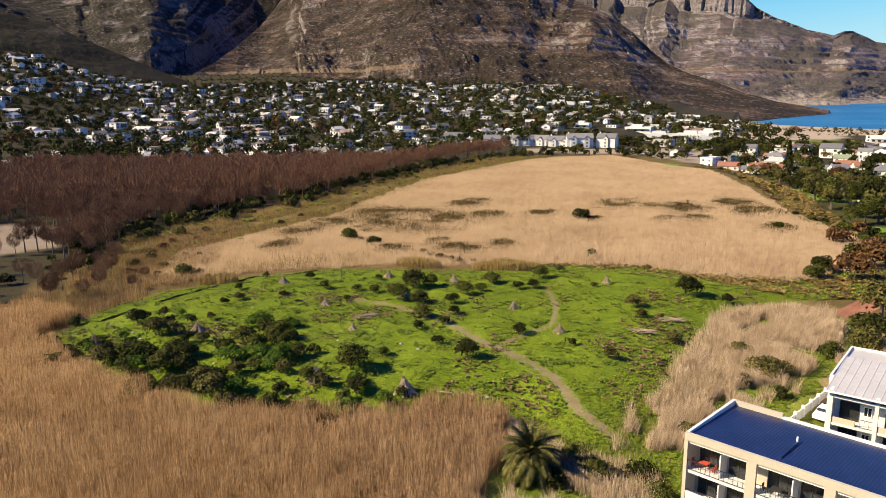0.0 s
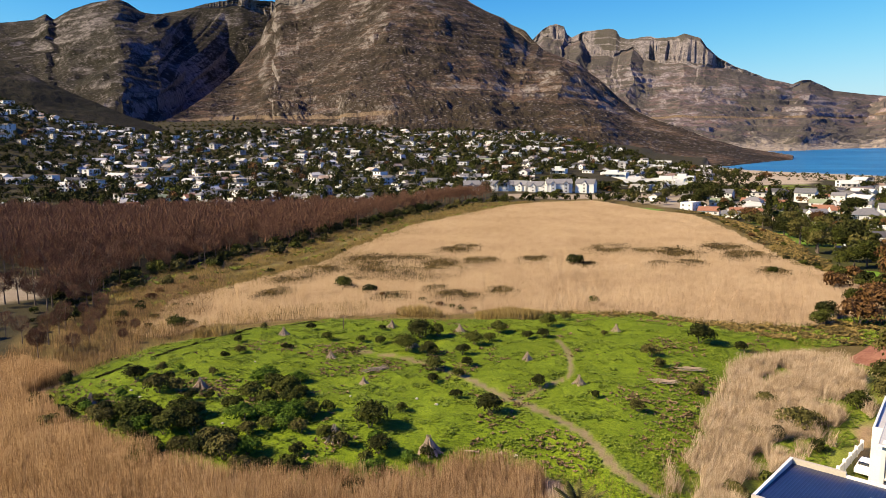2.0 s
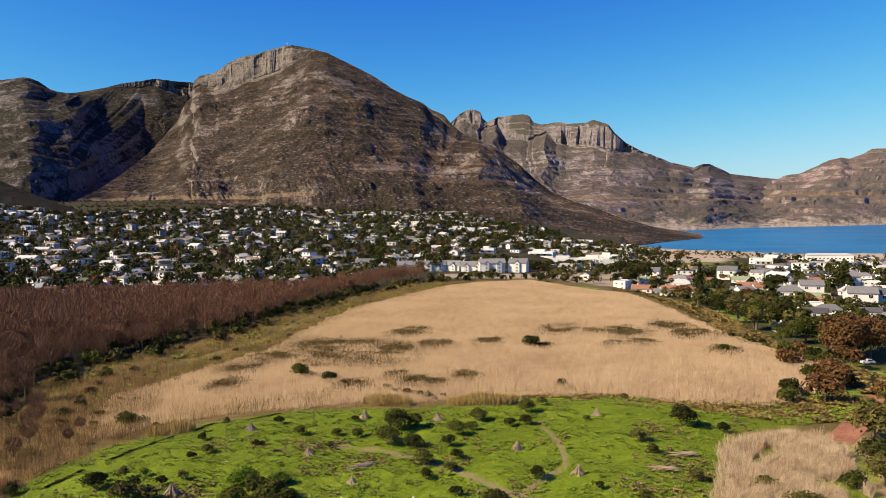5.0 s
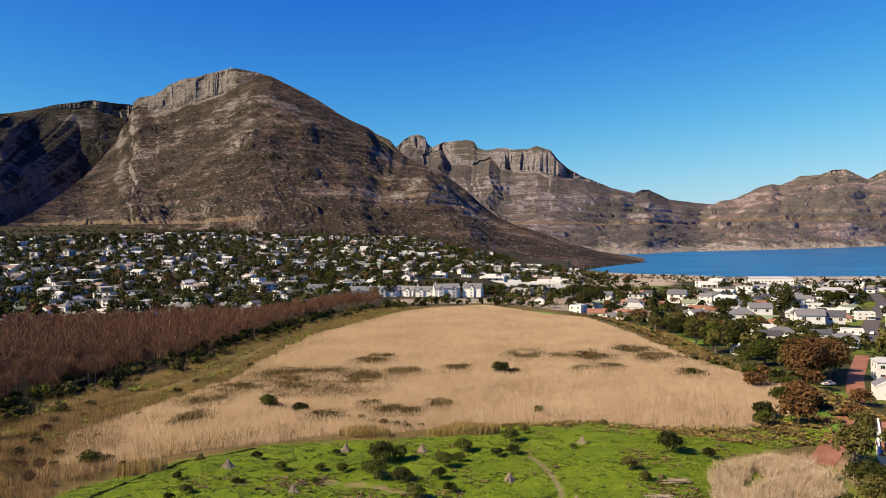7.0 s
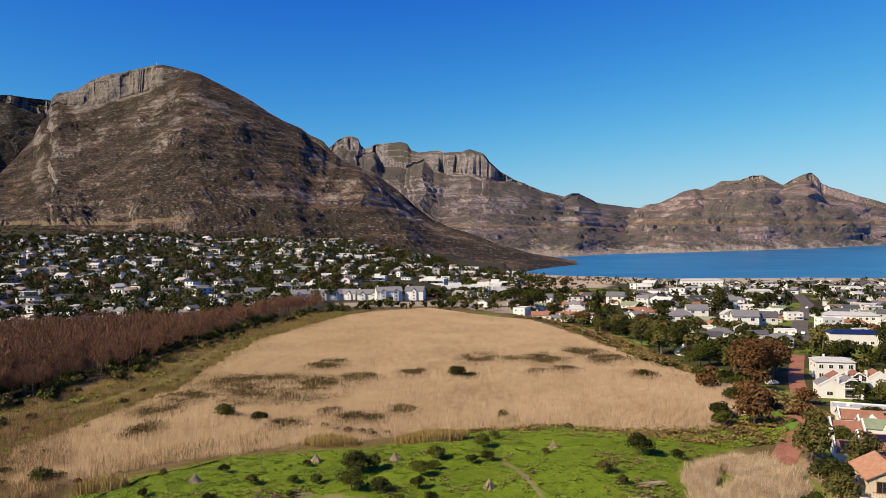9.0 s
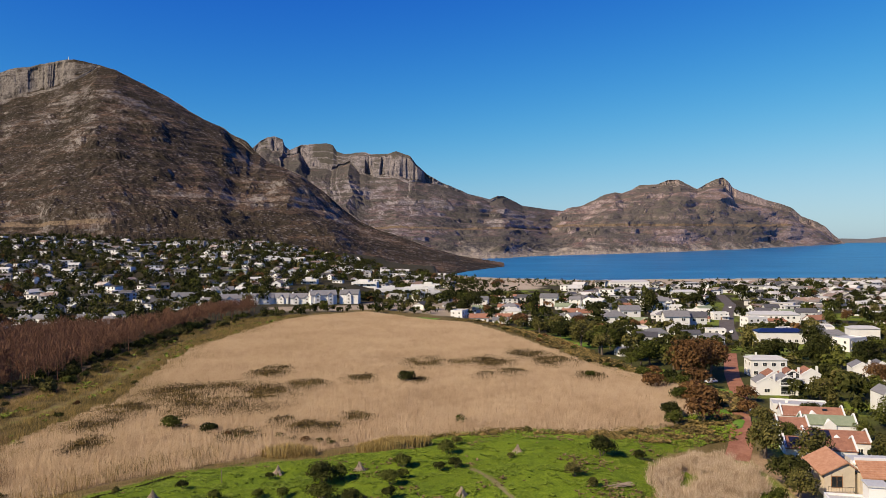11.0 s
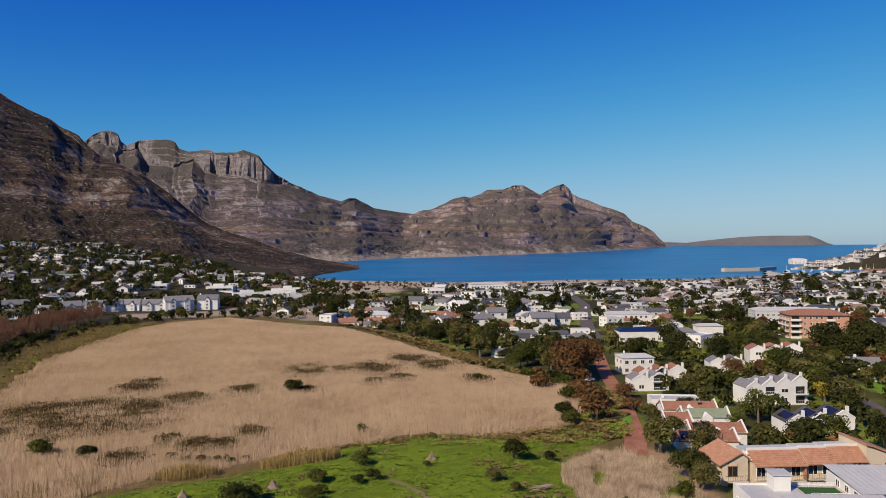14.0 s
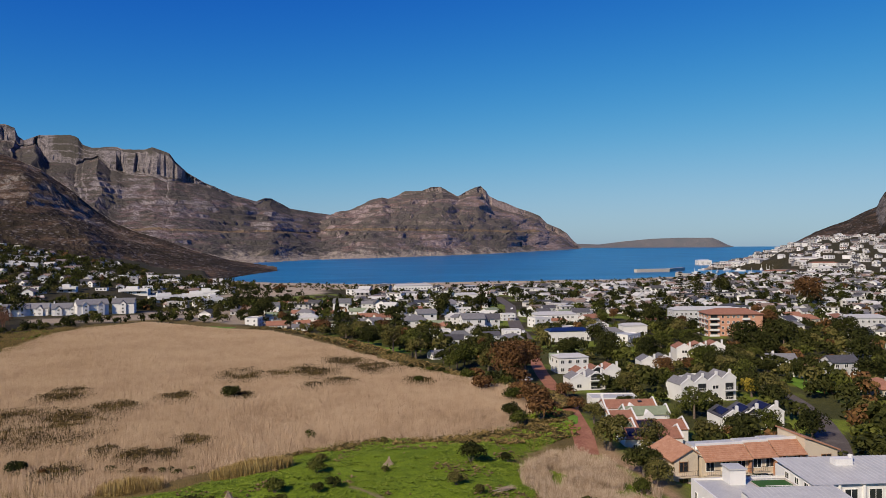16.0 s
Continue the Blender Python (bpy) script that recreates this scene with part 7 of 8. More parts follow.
slab_house(147.0, 336.0, -11, 21, 10, 5.4, M_blueroof, "long white house with a deep blue roof")
slab_house(178.1, 409.9, -14, 26, 12, 6.0, M_lightroof, "large white house with a terrace and pale roof")
slab_house(268.8, 396.1, -20, 42, 14, 7.0, M_lightroof, "long grey-blue building with a flat pale roof", M_grey_wall, "warehouse")
slab_house(327.5, 319.2, -25, 22, 12, 6.5, M_lightroof, "pale grey hall with a metal roof", M_grey_wall, "hall")
slab_house(175, 690, -8, 36, 12, 10, M_lightroof, "white beachfront hotel of several storeys", None, "hotel")
slab_house(205, 606, -8, 20, 12, 5.5, M_lightroof, "white hall near the beach", None, "hall")
slab_house(105.6, 255.2, -8, 12, 8, 6.0, M_lightroof, "white flat house above the red road")
slab_house(194.1, 342.7, -16, 13, 8, 5.5, M_lightroof, "white house among dark trees")


def shop(x, y, turn, w, h):
    """A low flat-roofed shop building with a parapet, a canopy and wide shop windows."""
    b = building("shop_building", "broad white shop building with a flat pale roof", x, y, turn, category="building", group="shop buildings")
    d = max(12.0, w * 0.55)
    box("wall", b, M_white, -w / 2, 0, -2, w / 2, d, h)
    box("flat_roof", b, M_lightroof, -w / 2 + 0.3, 0.3, h, w / 2 - 0.3, d - 0.3, h + 0.15)
    boxes("parapet", b, M_white, [(-w / 2, 0, h, w / 2, 0.3, h + 0.8), (-w / 2, d - 0.3, h, w / 2, d, h + 0.8), (-w / 2, 0.3, h, -w / 2 + 0.3, d - 0.3, h + 0.8), (w / 2 - 0.3, 0.3, h, w / 2, d - 0.3, h + 0.8)])
    box("upper_storey", b, M_white, -w * 0.28, d * 0.4, h + 0.15, w * 0.12, d * 0.85, h + 2.9)
    box("canopy", b, M_slate, -w * 0.42, -1.8, 2.7, w * 0.42, 0, 2.9)
    for k in range(int(w // 7)):
        window(b, "front", -w / 2 + 2 + 7 * k, 0.6, 3.4, 1.9, -w / 2, 0, w / 2, d)
    box("roof_unit", b, M_grey_wall, w * 0.2, d * 0.3, h + 0.15, w * 0.2 + 2.4, d * 0.3 + 1.8, h + 1.5)


SHOP_ROWS = [(-60, 752, 25.8, 4), (-30, 676, 29.6, 5), (-5, 684, 28.1, 6), (7, 651, 12.5, 5), (-74, 888, 24.4, 4), (-98, 895, 24.7, 4.5), (-22, 898, 37.0, 4), (-45, 786, 21.6, 4), (6, 761, 20.9, 4), (-190, 980, 38.3, 6), (-115, 749, 15.5, 4)]
for i, (x, y, w, h) in enumerate(SHOP_ROWS):
    shop(x, y, (-8, 6, -3, 12)[i % 4], w, h)


# ---- terrace of white apartments by the reed bed ----
def cross_gable(parent, wall, roof, x0, x1, y0, y1, z0, z, rise, over=0.35):
    """A bay whose gable faces the front, with its own pitched roof."""
    xm = (x0 + x1) / 2
    V = [(x, y, q) for y in (y0, y1) for x, q in ((x0, z0), (x1, z0), (x1, z), (xm, z + rise), (x0, z))]
    part("bay", quads_mesh("bay", V, [(0, 1, 2, 3, 4), (1, 6, 7, 2), (4, 9, 5, 0), (9, 8, 7, 6, 5)], [wall]), parent)
    for xa, sgn in ((x0 - over, 1), (x1 + over, -1)):
        za = z - over * rise / (xm - x0)
        q = [(xa, y0 - over, za), (xm, y0 - over, z + rise), (xm, y1, z + rise), (xa, y1, za)]
        q = [(px, py, pz + 0.12) for px, py, pz in q] + [(px, py, pz - 0.12) for px, py, pz in q]
        F = [(0, 1, 2, 3), (7, 6, 5, 4), (0, 4, 5, 1), (0, 3, 7, 4), (2, 6, 7, 3)]
        part("bay_roof", quads_mesh("bay_roof", q, F if sgn > 0 else [f[::-1] for f in F], [roof]), parent)


TERRACE = [(-185, 575, 19.2, 2), (-164, 556, 12.0, 1), (-170, 625, 18.0, 2), (-147, 556, 12.8, 2), (-135, 558, 12.7, 2), (-124, 560, 17.5, 2), (-114, 563, 18.3, 2), (-94, 558, 16.5, 2), (-77, 554, 19.4, 3), (-59, 559, 14.1, 3)]
for i, (x, y, w, storeys) in enumerate(TERRACE):
    b = building("apartment_house", "white apartment house with steep grey slate gables" if i else "pale blue and white apartment house with grey slate gables", x, y, (14, -10, 4, 18, -6)[i % 5], category="apartment house", group="white apartment houses")
    d, h = 10.0, 2.45 * storeys
    x0 = -w / 2
    gable_walls(b, M_bluewall if i == 0 else M_white, x0, 0, w / 2, d, -1, h, 3.0)
    gable_roof(b, M_slate, x0, 0, w / 2, d, h, 3.2, over=0.4)
    bays = max(1, int(w // 7.5))
    for k in range(bays):
        c = x0 + w * (k + 0.5) / bays
        cross_gable(b, M_white, M_slate, c - 2.0, c + 2.0, -1.2, 4.6, -0.6, h - 0.4, 2.2)
        for f in range(storeys):
            window(b, "front", c - 0.7, 0.7 + 2.45 * f, 1.4, 1.2, c - 2, -1.2, c + 2, 4)
    for f in range(storeys):
        window(b, "left", 3.0, 0.7 + 2.45 * f, 1.3, 1.2, x0, 0, w / 2, d)
    box("chimney", b, M_white, x0 + 1.0, d / 2 - 0.4, h + 2.2, x0 + 1.9, d / 2 + 0.5, h + 4.2)

SCHOOL = [(-229, 820, 34.9), (-212, 887, 24.9)]
for x, y, w in SCHOOL:
    slab_house(x, y, 6, w, 11, 4.2, M_greenroof, "low hall with a faded green roof among trees", None, "hall")


# ---- roads, lawns ----
def strip(name, line, width, mat, label, category, lift=0.06):
    pts = []
    for (x0, y0), (x1, y1) in zip(line, line[1:]):
        n = max(2, int(math.hypot(x1 - x0, y1 - y0) / 4))
        pts += [(x0 + (x1 - x0) * i / n, y0 + (y1 - y0) * i / n) for i in range(n)]
    pts = np.array(pts + [line[-1]], float)
    pts[1:-1] = (pts[:-2] + 2 * pts[1:-1] + pts[2:]) / 4
    d = np.gradient(pts, axis=0)
    d /= np.linalg.norm(d, axis=1, keepdims=True)
    nrm = np.stack([-d[:, 1], d[:, 0]], -1)
    V = []
    for k in np.linspace(-0.5, 0.5, 5):
        q = pts + nrm * width * k
        V.append(np.column_stack([q, land(pts[:, 0], pts[:, 1]) + lift + np.maximum(0, land(q[:, 0], q[:, 1]) - land(pts[:, 0], pts[:, 1]))]))
    V = np.stack(V, 1)
    me = mesh_np(name, V.reshape(-1, 3), grid_faces(len(pts), 5), [mat], shade=True)
    return setting(name, me, label, category)


RED = [(121.6, 308.6), (108.8, 278.7), (100.2, 258.4), (89.6, 229.6), (78.9, 206.1), (68.2, 181.6), (60.8, 164.5), (53.3, 150.6)]
MAIN = [(231.5, 351.2), (215.5, 310.7), (195.2, 276.5), (179.2, 255.2), (164.3, 225.3), (157.9, 206.1), (147.2, 183.7), (134.4, 164.5), (121.6, 148.5), (108.8, 135.7)]
NORTH = [(258.2, 639.3), (224.0, 540.1), (189.9, 468.6), (161.1, 402.5), (140.8, 351.2)]
strip("road_1", RED, 5.0, M_redroad, "red gravel lane beside the houses", "road")
strip("road_2", MAIN, 7.0, M_asphalt, "grey asphalt street between gardens", "road")
strip("road_3", NORTH, 8.0, M_asphalt, "grey asphalt street leading to the beach", "road")


def lawn(x, y, rx, ry, turn):
    a = np.linspace(0, 2 * np.pi, 40, endpoint=False)
    r = 0.8 + 0.4 * vnoise(np.cos(a) * 2 + x, np.sin(a) * 2 + y, 3)
    px, py = np.cos(a) * rx * r, np.sin(a) * ry * r
    c, s = math.cos(turn), math.sin(turn)
    X, Y = x + px * c - py * s, y + px * s + py * c
    V = [(x, y, place(x, y) + 0.12)] + [(q, w, z + 0.12) for q, w, z in zip(X, Y, land(X, Y))]
    F = [(0, i + 1, (i + 1) % 40 + 1) for i in range(40)]
    return setting("lawn", mesh_np("lawn", V, F, [M_lawn], shade=True), "bright green mown lawn", "lawn")


for q in ((83.2, 225.3, 3.5, 11, -0.35), (-8, 442, 13, 7, -0.5), (60.8, 367.2, 4, 12, 0.2), (67.2, 338.4, 4, 10, 0.3), (102.4, 361.9, 5, 7, 0), (76.8, 269.1, 3.5, 6, -0.3), (68.2, 186.9, 4, 12, -0.4), (172.8, 204.0, 4, 16, -0.5), (70.4, 161.3, 3, 5, 0)):
    lawn(*q)


# ---- cars ----
def car(paint_mat):
    def build(root):
        prof = [(-2.1, 0.35), (-2.15, 0.75), (-1.95, 0.95), (-1.1, 1.02), (-0.6, 1.45), (0.9, 1.48), (1.6, 1.0), (2.05, 0.9), (2.1, 0.4)]
        V = [(x, s * 0.86 * (0.85 if z > 1.2 else 1), z) for s in (-1, 1) for x, z in prof]
        n = len(prof)
        F = [tuple(range(n))[::-1], tuple(range(n, 2 * n))] + [(i, (i + 1) % n, n + (i + 1) % n, n + i) for i in range(n)]
        me = bpy.data.meshes.new("body")
        me.from_pydata(V, [], F)
        me.materials.append(paint_mat)
        part("body", me, root)
        box("windscreen", root, M_glass, -1.02, -0.68, 1.06, -0.62, 0.68, 1.4)
        box("side_window", root, M_glass, -0.5, -0.88, 1.05, 1.0, -0.76, 1.38)
        box("side_window", root, M_glass, -0.5, 0.76, 1.05, 1.0, 0.88, 1.38)
        box("rear_window", root, M_glass, 1.0, -0.66, 1.06, 1.38, 0.66, 1.38)
        for x in (-1.3, 1.3):
            for y in (-0.8, 0.8):
                w = part("wheel", mesh_np("wheel", *tube([(x, y - 0.12, 0.33), (x, y + 0.12, 0.33)], [0.33, 0.33], 12), [M_rubber]), root)
                part("rim", mesh_np("rim", *tube([(x, y - 0.13, 0.33), (x, y + 0.13, 0.33)], [0.18, 0.18], 8), [M_lightroof]), w)
    return build


for i, (x, y, t, m) in enumerate(((76.2, 194.4, 65, M_carpaint), (202.7, 299.0, 60, M_carpaint), (184.5, 457.9, 62, M_greycar), (151.5, 374.7, 60, M_carpaint), (211.2, 511.3, 62, M_carpaint), (152.5, 169.8, 50, M_greycar), (46.0, 103.0, 66, M_carpaint), (87.4, 245.6, 20, M_carpaint))):
    planted(("car", m.name), car(m), "car", "white car parked on the lane" if m is M_carpaint else "dark grey car standing on the street", "car", "cars", x, y, 1.0, radians(t), place(x, y) + 0.1)

# ---- single trees of the near suburb ----
TREE_KINDS = {
    "gum": (lambda s: broad_tree(s, M_leaf_rust, 13, 6.2, 2600, 26, 0.38), "tall tree with rusty brown-green foliage", "tree"),
    "oak": (lambda s: broad_tree(s, M_leaf, 8.5, 4.4, 1700, 18, 0.3), "rounded green garden tree", "tree"),
    "dark": (lambda s: broad_tree(s, M_leaf_dark, 8.0, 5.0, 2000, 18, 0.33, 0.8), "dense dark green tree", "tree"),
    "olive": (lambda s: broad_tree(s, M_leaf_olive, 6.5, 3.6, 1500, 16, 0.27), "olive-green garden tree beside houses", "tree"),
    "yellow": (lambda s: broad_tree(s, M_leaf_yellow, 5.5, 3.2, 1200, 14, 0.22), "round tree with yellow leaves", "tree"),
    "rust": (lambda s: shrub(s, M_leaf_rust, 900, 1.0, 0.8, 0.09, 18), "large rusty brown willow-like shrub", "shrub"),
    "cypress": (lambda s: cypress(s, M_leaf_dark), "dark pointed conifer near the reeds", "tree"),
    "pine": (lambda s: tier_pine(s, M_leaf_dark), "tall dark pine with tiered branches", "tree"),
}
TREE_SIZE = {"gum": 12.5, "oak": 9.0, "dark": 10.0, "olive": 7.2, "yellow": 6.4, "rust": 2.0, "cypress": 4.0, "pine": 7.0}


def put_tree(kind, x, y, diameter, seed=0):
    build, label, cat = TREE_KINDS[kind]
    planted(("tree", kind, seed % 3), build(400 + seed % 3 * 7), cat if cat == "shrub" else "tree", label, cat, "trees of the suburb", x, y, diameter / TREE_SIZE[kind], rr.uniform(0, 6.28))


NEAR_TREES = [("gum", 81.0, 246.7, 15), ("gum", 90.6, 253.1, 13), ("gum", 86.4, 258.4, 12), ("oak", 74.6, 279.8, 9), ("oak", 69.3, 274.4, 6), ("oak", 67.2, 312.8, 12), ("dark", 82.1, 343.8, 13), ("dark", 94.9, 294.7, 11), ("rust", 86.4, 216.8, 7),
              ("rust", 58.6, 181.6, 9), ("rust", 68.2, 209.3, 8), ("rust", 64.0, 195.5, 10), ("rust", 73.6, 189.1, 6), ("olive", 59.7, 151.7, 9), ("olive", 67.2, 147.4, 8), ("dark", 55.4, 133.6, 8), ("olive", 53.8, 127.0, 6), ("oak", 104.5, 178.4, 9),
              ("dark", 101.3, 157.0, 9), ("yellow", 140.8, 195.5, 7), ("dark", 162.1, 227.5, 11), ("olive", 170.7, 233.9, 10)]
MORE_TREES = [("dark", 215.5, 278.7, 16), ("dark", 228.3, 274.4, 16), ("dark", 245.4, 285.1, 16), ("dark", 204.8, 255.2, 14), ("dark", 178.1, 208.3, 11), ("oak", 121.6, 210.4, 8), ("olive", 107.7, 215.7, 8), ("dark", 155.7, 268.0, 12), ("rust", 153.6, 242.4, 8), ("dark", 139.7, 274.4, 11),
              ("dark", 164.3, 320.3, 12), ("dark", 128.0, 287.2, 12), ("dark", 151.5, 291.5, 12), ("oak", 93.8, 173.0, 5), ("olive", 70.4, 175.2, 6), ("oak", 72.5, 166.6, 5), ("dark", 93.8, 148.5, 9), ("olive", 86.4, 151.7, 8), ("oak", 107.7, 154.9, 8), ("dark", 117.3, 150.6, 9)]
FAR_TREES = [("gum", 421.4, 435.5, 24), ("pine", 375.5, 500.6, 10), ("pine", 388.3, 492.1, 9), ("pine", 364.9, 511.3, 10), ("dark", 478.0, 589.2, 20), ("cypress", 57.6, 417.4, 6), ("rust", 49.0, 415.3, 12), ("dark", 33.0, 533.7, 16), ("dark", 144.0, 484.6, 18), ("dark", 104.5, 461.1, 14),
             ("dark", 291.2, 289.4, 14), ("dark", 224.0, 224.3, 15), ("dark", 258.2, 255.2, 14), ("dark", 194.1, 197.6, 11), ("olive", 139.7, 154.9, 7), ("dark", 234.7, 372.6, 16), ("dark", 23.4, 500.6, 14), ("oak", 66.1, 484.6, 9), ("dark", 186.7, 513.4, 15), ("gum", 268.8, 319.2, 12),
             ("olive", 63, 328, 11), ("olive", 67, 308, 10), ("oak", 79, 283, 10), ("olive", 84, 271, 9), ("rust", 79, 236, 9), ("dark", 60, 359, 11), ("oak", 76, 328, 9), ("dark", 74, 293, 8), ("dark", 98, 270, 9), ("olive", 52, 372, 9), ("rust", 60, 222, 8)]
for i, (k, x, y, d) in enumerate(NEAR_TREES + MORE_TREES + FAR_TREES):
    put_tree(k, x, y, d, i)

# a row of dark trees along the main road
for i in range(22):
    s = 0.03 + i / 26
    x, y = float(np.interp(s, np.linspace(0, 1, len(MAIN)), [p[0] for p in MAIN])), float(np.interp(s, np.linspace(0, 1, len(MAIN)), [p[1] for p in MAIN]))
    if y > 168:
        put_tree(("dark", "dark", "olive", "dark", "oak")[i % 5], x - 6.5 + rr.uniform(-1.5, 1), y + 4.5 + rr.uniform(-1.5, 1.5), rr.uniform(8, 11.5), i)
for i in range(40):
    y = rr.uniform(190, 420)
    x = float(np.interp(y, [190, 225, 260, 300, 350, 410], [68, 68, 56, 50, 42, 24])) + rr.uniform(-2, 13)
    if min(float(edge_distance(l, np.array([x]), np.array([y]), False)[0]) for l in ([(100.3, 258.4), (89.6, 229.6), (78.9, 206.1), (68.2, 181.6)],)) > 5:
        mat = rr.choice((M_leaf_olive, M_leaf_rust, M_leaf, M_leaf_dark))
        planted(("edge", mat.name), shrub(500 + i, mat, 500, 1.0, 0.8, 0.13, 14), "shrub", "rounded shrub between reed bed and gardens", "bush", "shrubs along the gardens", x, y, rr.uniform(1.3, 3.0) if y < 250 else rr.uniform(0.6, 1.5), rr.uniform(0, 6.28))

# ---- houses and trees of the suburbs, set along the streets ----
taken = [(30, 69, 30), (55, 92, 26), (70.4, 122.9, 20), (82.1, 169.8, 18), (121.6, 197.6, 14), (108.8, 164.5, 12), (103.4, 233.9, 16), (142.9, 250.9, 10), (174.9, 261.6, 14), (236.8, 310.7, 22), (146.1, 317.1, 14), (192.0, 413.1, 18), (290.2, 396.1, 28), (337.1, 323.5, 15), (204.8, 735.4, 24), (230.4, 650.0, 14), (112.0, 259.5, 10), (200.5, 344.8, 10)]
taken += [(x, y, d * 0.45) for k, x, y, d in NEAR_TREES + MORE_TREES + FAR_TREES]
SHOPS = [(-130, 570), (-130, 640), (-120, 770), (60, 770), (60, 690), (-30, 640), (-40, 600)]
east_edge = ([80, 130, 160, 220, 260, 350, 410, 500, 560], [40, 74, 76, 95, 80, 66, 44, 0, -30])
rs = np.random.default_rng(77)


def free(x, y, r):
    return all((x - a) ** 2 + (y - b) ** 2 > (r + c) ** 2 for a, b, c in taken)


roads = [MAIN, NORTH, RED]
SEEN_HOUSES = [(40, 554, 1, 0.99), (29, 452, 2, 0.83), (55, 524, 2, 0.8), (66, 528, 2, 0.81), (72, 516, 2, 0.73), (45, 458, 2, 0.7), (55, 454, 6, 0.7), (91, 551, 1, 1.16), (92, 482, 2, 0.8), (100, 475, 2, 0.79), (109, 471, 2, 0.7), (75, 414, 0, 0.74), (105, 436, 1, 0.87), (120, 447, 1, 1.09), (152, 499, 1, 1.25), (119, 426, 9, 0.7), (132, 401, 1, 1.18), (143, 403, 7, 1.09), (119, 346, 7, 0.7), (78, 309, 0, 0.7), (137, 360, 4, 0.7), (165, 494, 4, 0.74), (172, 464, 4, 0.7), (174, 442, 4, 0.7), (176, 402, 4, 0.89), (191, 409, 6, 0.91), (124, 333, 3, 0.7), (112, 558, 1, 0.79), (136, 563, 2, 0.7), (104, 578, 2, 0.7), (97, 611, 2, 0.74), (74, 622, 2, 0.75), (59, 616, 2, 0.74), (197, 461, 0, 0.7), (139, 524, 2, 0.71), (176, 545, 3, 0.7), (196, 536, 0, 0.88)]
for i, (x, y, k, sc) in enumerate(SEEN_HOUSES):
    put_house(k, x, y, (-14, -8, -20, -4, 8)[i % 5], sc)
    taken.append((x, y, 7.5 * sc))
spots = []
for gy in np.arange(140, 960, 19.5):
    for gx in np.arange(-60, 900, 20):
        x, y = gx + rs.uniform(-6, 6), gy + rs.uniform(-6, 6)
        r, az = math.hypot(x, y), math.degrees(math.atan2(x, y))
        if x < np.interp(y, *east_edge) or r > np.interp(az, SHORE_AZ, SHORE_R) - 175 or az > 58 or r > 1250:
            continue
        if az < 11 and r > 560 + 8 * az:
            continue
        if min(float(edge_distance(l, np.array([x]), np.array([y]), False)[0]) for l in roads) < 11 or inside(SHOPS, np.array([x]), np.array([y]))[0]:
            continue
        spots.append((r, x, y))
spots.sort()
near_spots = [s for s in spots if free(s[1], s[2], 8)][:148]
far_spots = [s for s in spots if s[0] > near_spots[-1][0] and free(s[1], s[2], 5)]
houses_at = [(x, y) for x, y, k, sc in SEEN_HOUSES]
for i, (r, x, y) in enumerate(near_spots):
    if rs.random() < 0.78:
        houses_at.append((x, y))
        put_house(int(rs.integers(0, 10)), x, y, float(rs.choice((-20, -10, 70, -15, 20))) + rs.uniform(-6, 6), rs.uniform(0.72, 0.95))
    else:
        put_tree(str(rs.choice(("dark", "oak", "olive", "dark", "gum"))), x, y, rs.uniform(6, 9.5), i)
    if i < 70:
        a = rs.uniform(0, 6.28)
        tx, ty = x + 11.0 * math.cos(a), y + 11.0 * math.sin(a)
        if tx > np.interp(ty, *east_edge) - 6 and free(tx, ty, 2) and min(float(edge_distance(l, np.array([tx]), np.array([ty]), False)[0]) for l in roads) > 6:
            put_tree(str(rs.choice(("dark", "dark", "oak", "olive", "oak"))), tx, ty, rs.uniform(4.5, 8.5), i)


# ---- the far town on the slope, the harbour town ----
def villa_arrays(kind, w, d, h):
    """Walls, roof and window strips of a small far house, with the material number of each face."""
    body = box_arrays(-w / 2, -d / 2, -2.5, w / 2, d / 2, h)
    parts_, idx = [body], [0] * 6
    if kind == "flat":
        parts_.append(box_arrays(-w / 2 - 0.3, -d / 2 - 0.3, h, w / 2 + 0.3, d / 2 + 0.3, h + 0.35))
        idx += [1 if w > 12 else 2] * 6
    else:
        V, F = gable_arrays(-w / 2, -d / 2, w / 2, d / 2, h, d * 0.28)
        parts_.append((V, F))
        idx += [1] * len(F)
        parts_.append((np.array([(-w / 2, -d / 2, h), (-w / 2, 0, h + d * 0.26), (-w / 2, d / 2, h), (-w / 2, 0, h), (w / 2, d / 2, h), (w / 2, 0, h + d * 0.26), (w / 2, -d / 2, h), (w / 2, 0, h)]), np.array([(0, 3, 2, 1), (4, 7, 6, 5)])))
        idx += [0, 0]
    for s in range(1 if h < 4 else 2):
        for k in range(3):
            u = -w / 2 + w * (k + 0.5) / 3
            parts_.append(box_arrays(u - 0.9, -d / 2 - 0.08, 0.8 + 2.8 * s, u + 0.9, -d / 2 - 0.01, 2.3 + 2.8 * s))
            idx += [3] * 6
        parts_.append(box_arrays(-w / 2 - 0.08, -1.2, 0.8 + 2.8 * s, -w / 2 - 0.01, 1.2, 2.2 + 2.8 * s))
        idx += [3] * 6
    return join_arrays(*parts_), idx


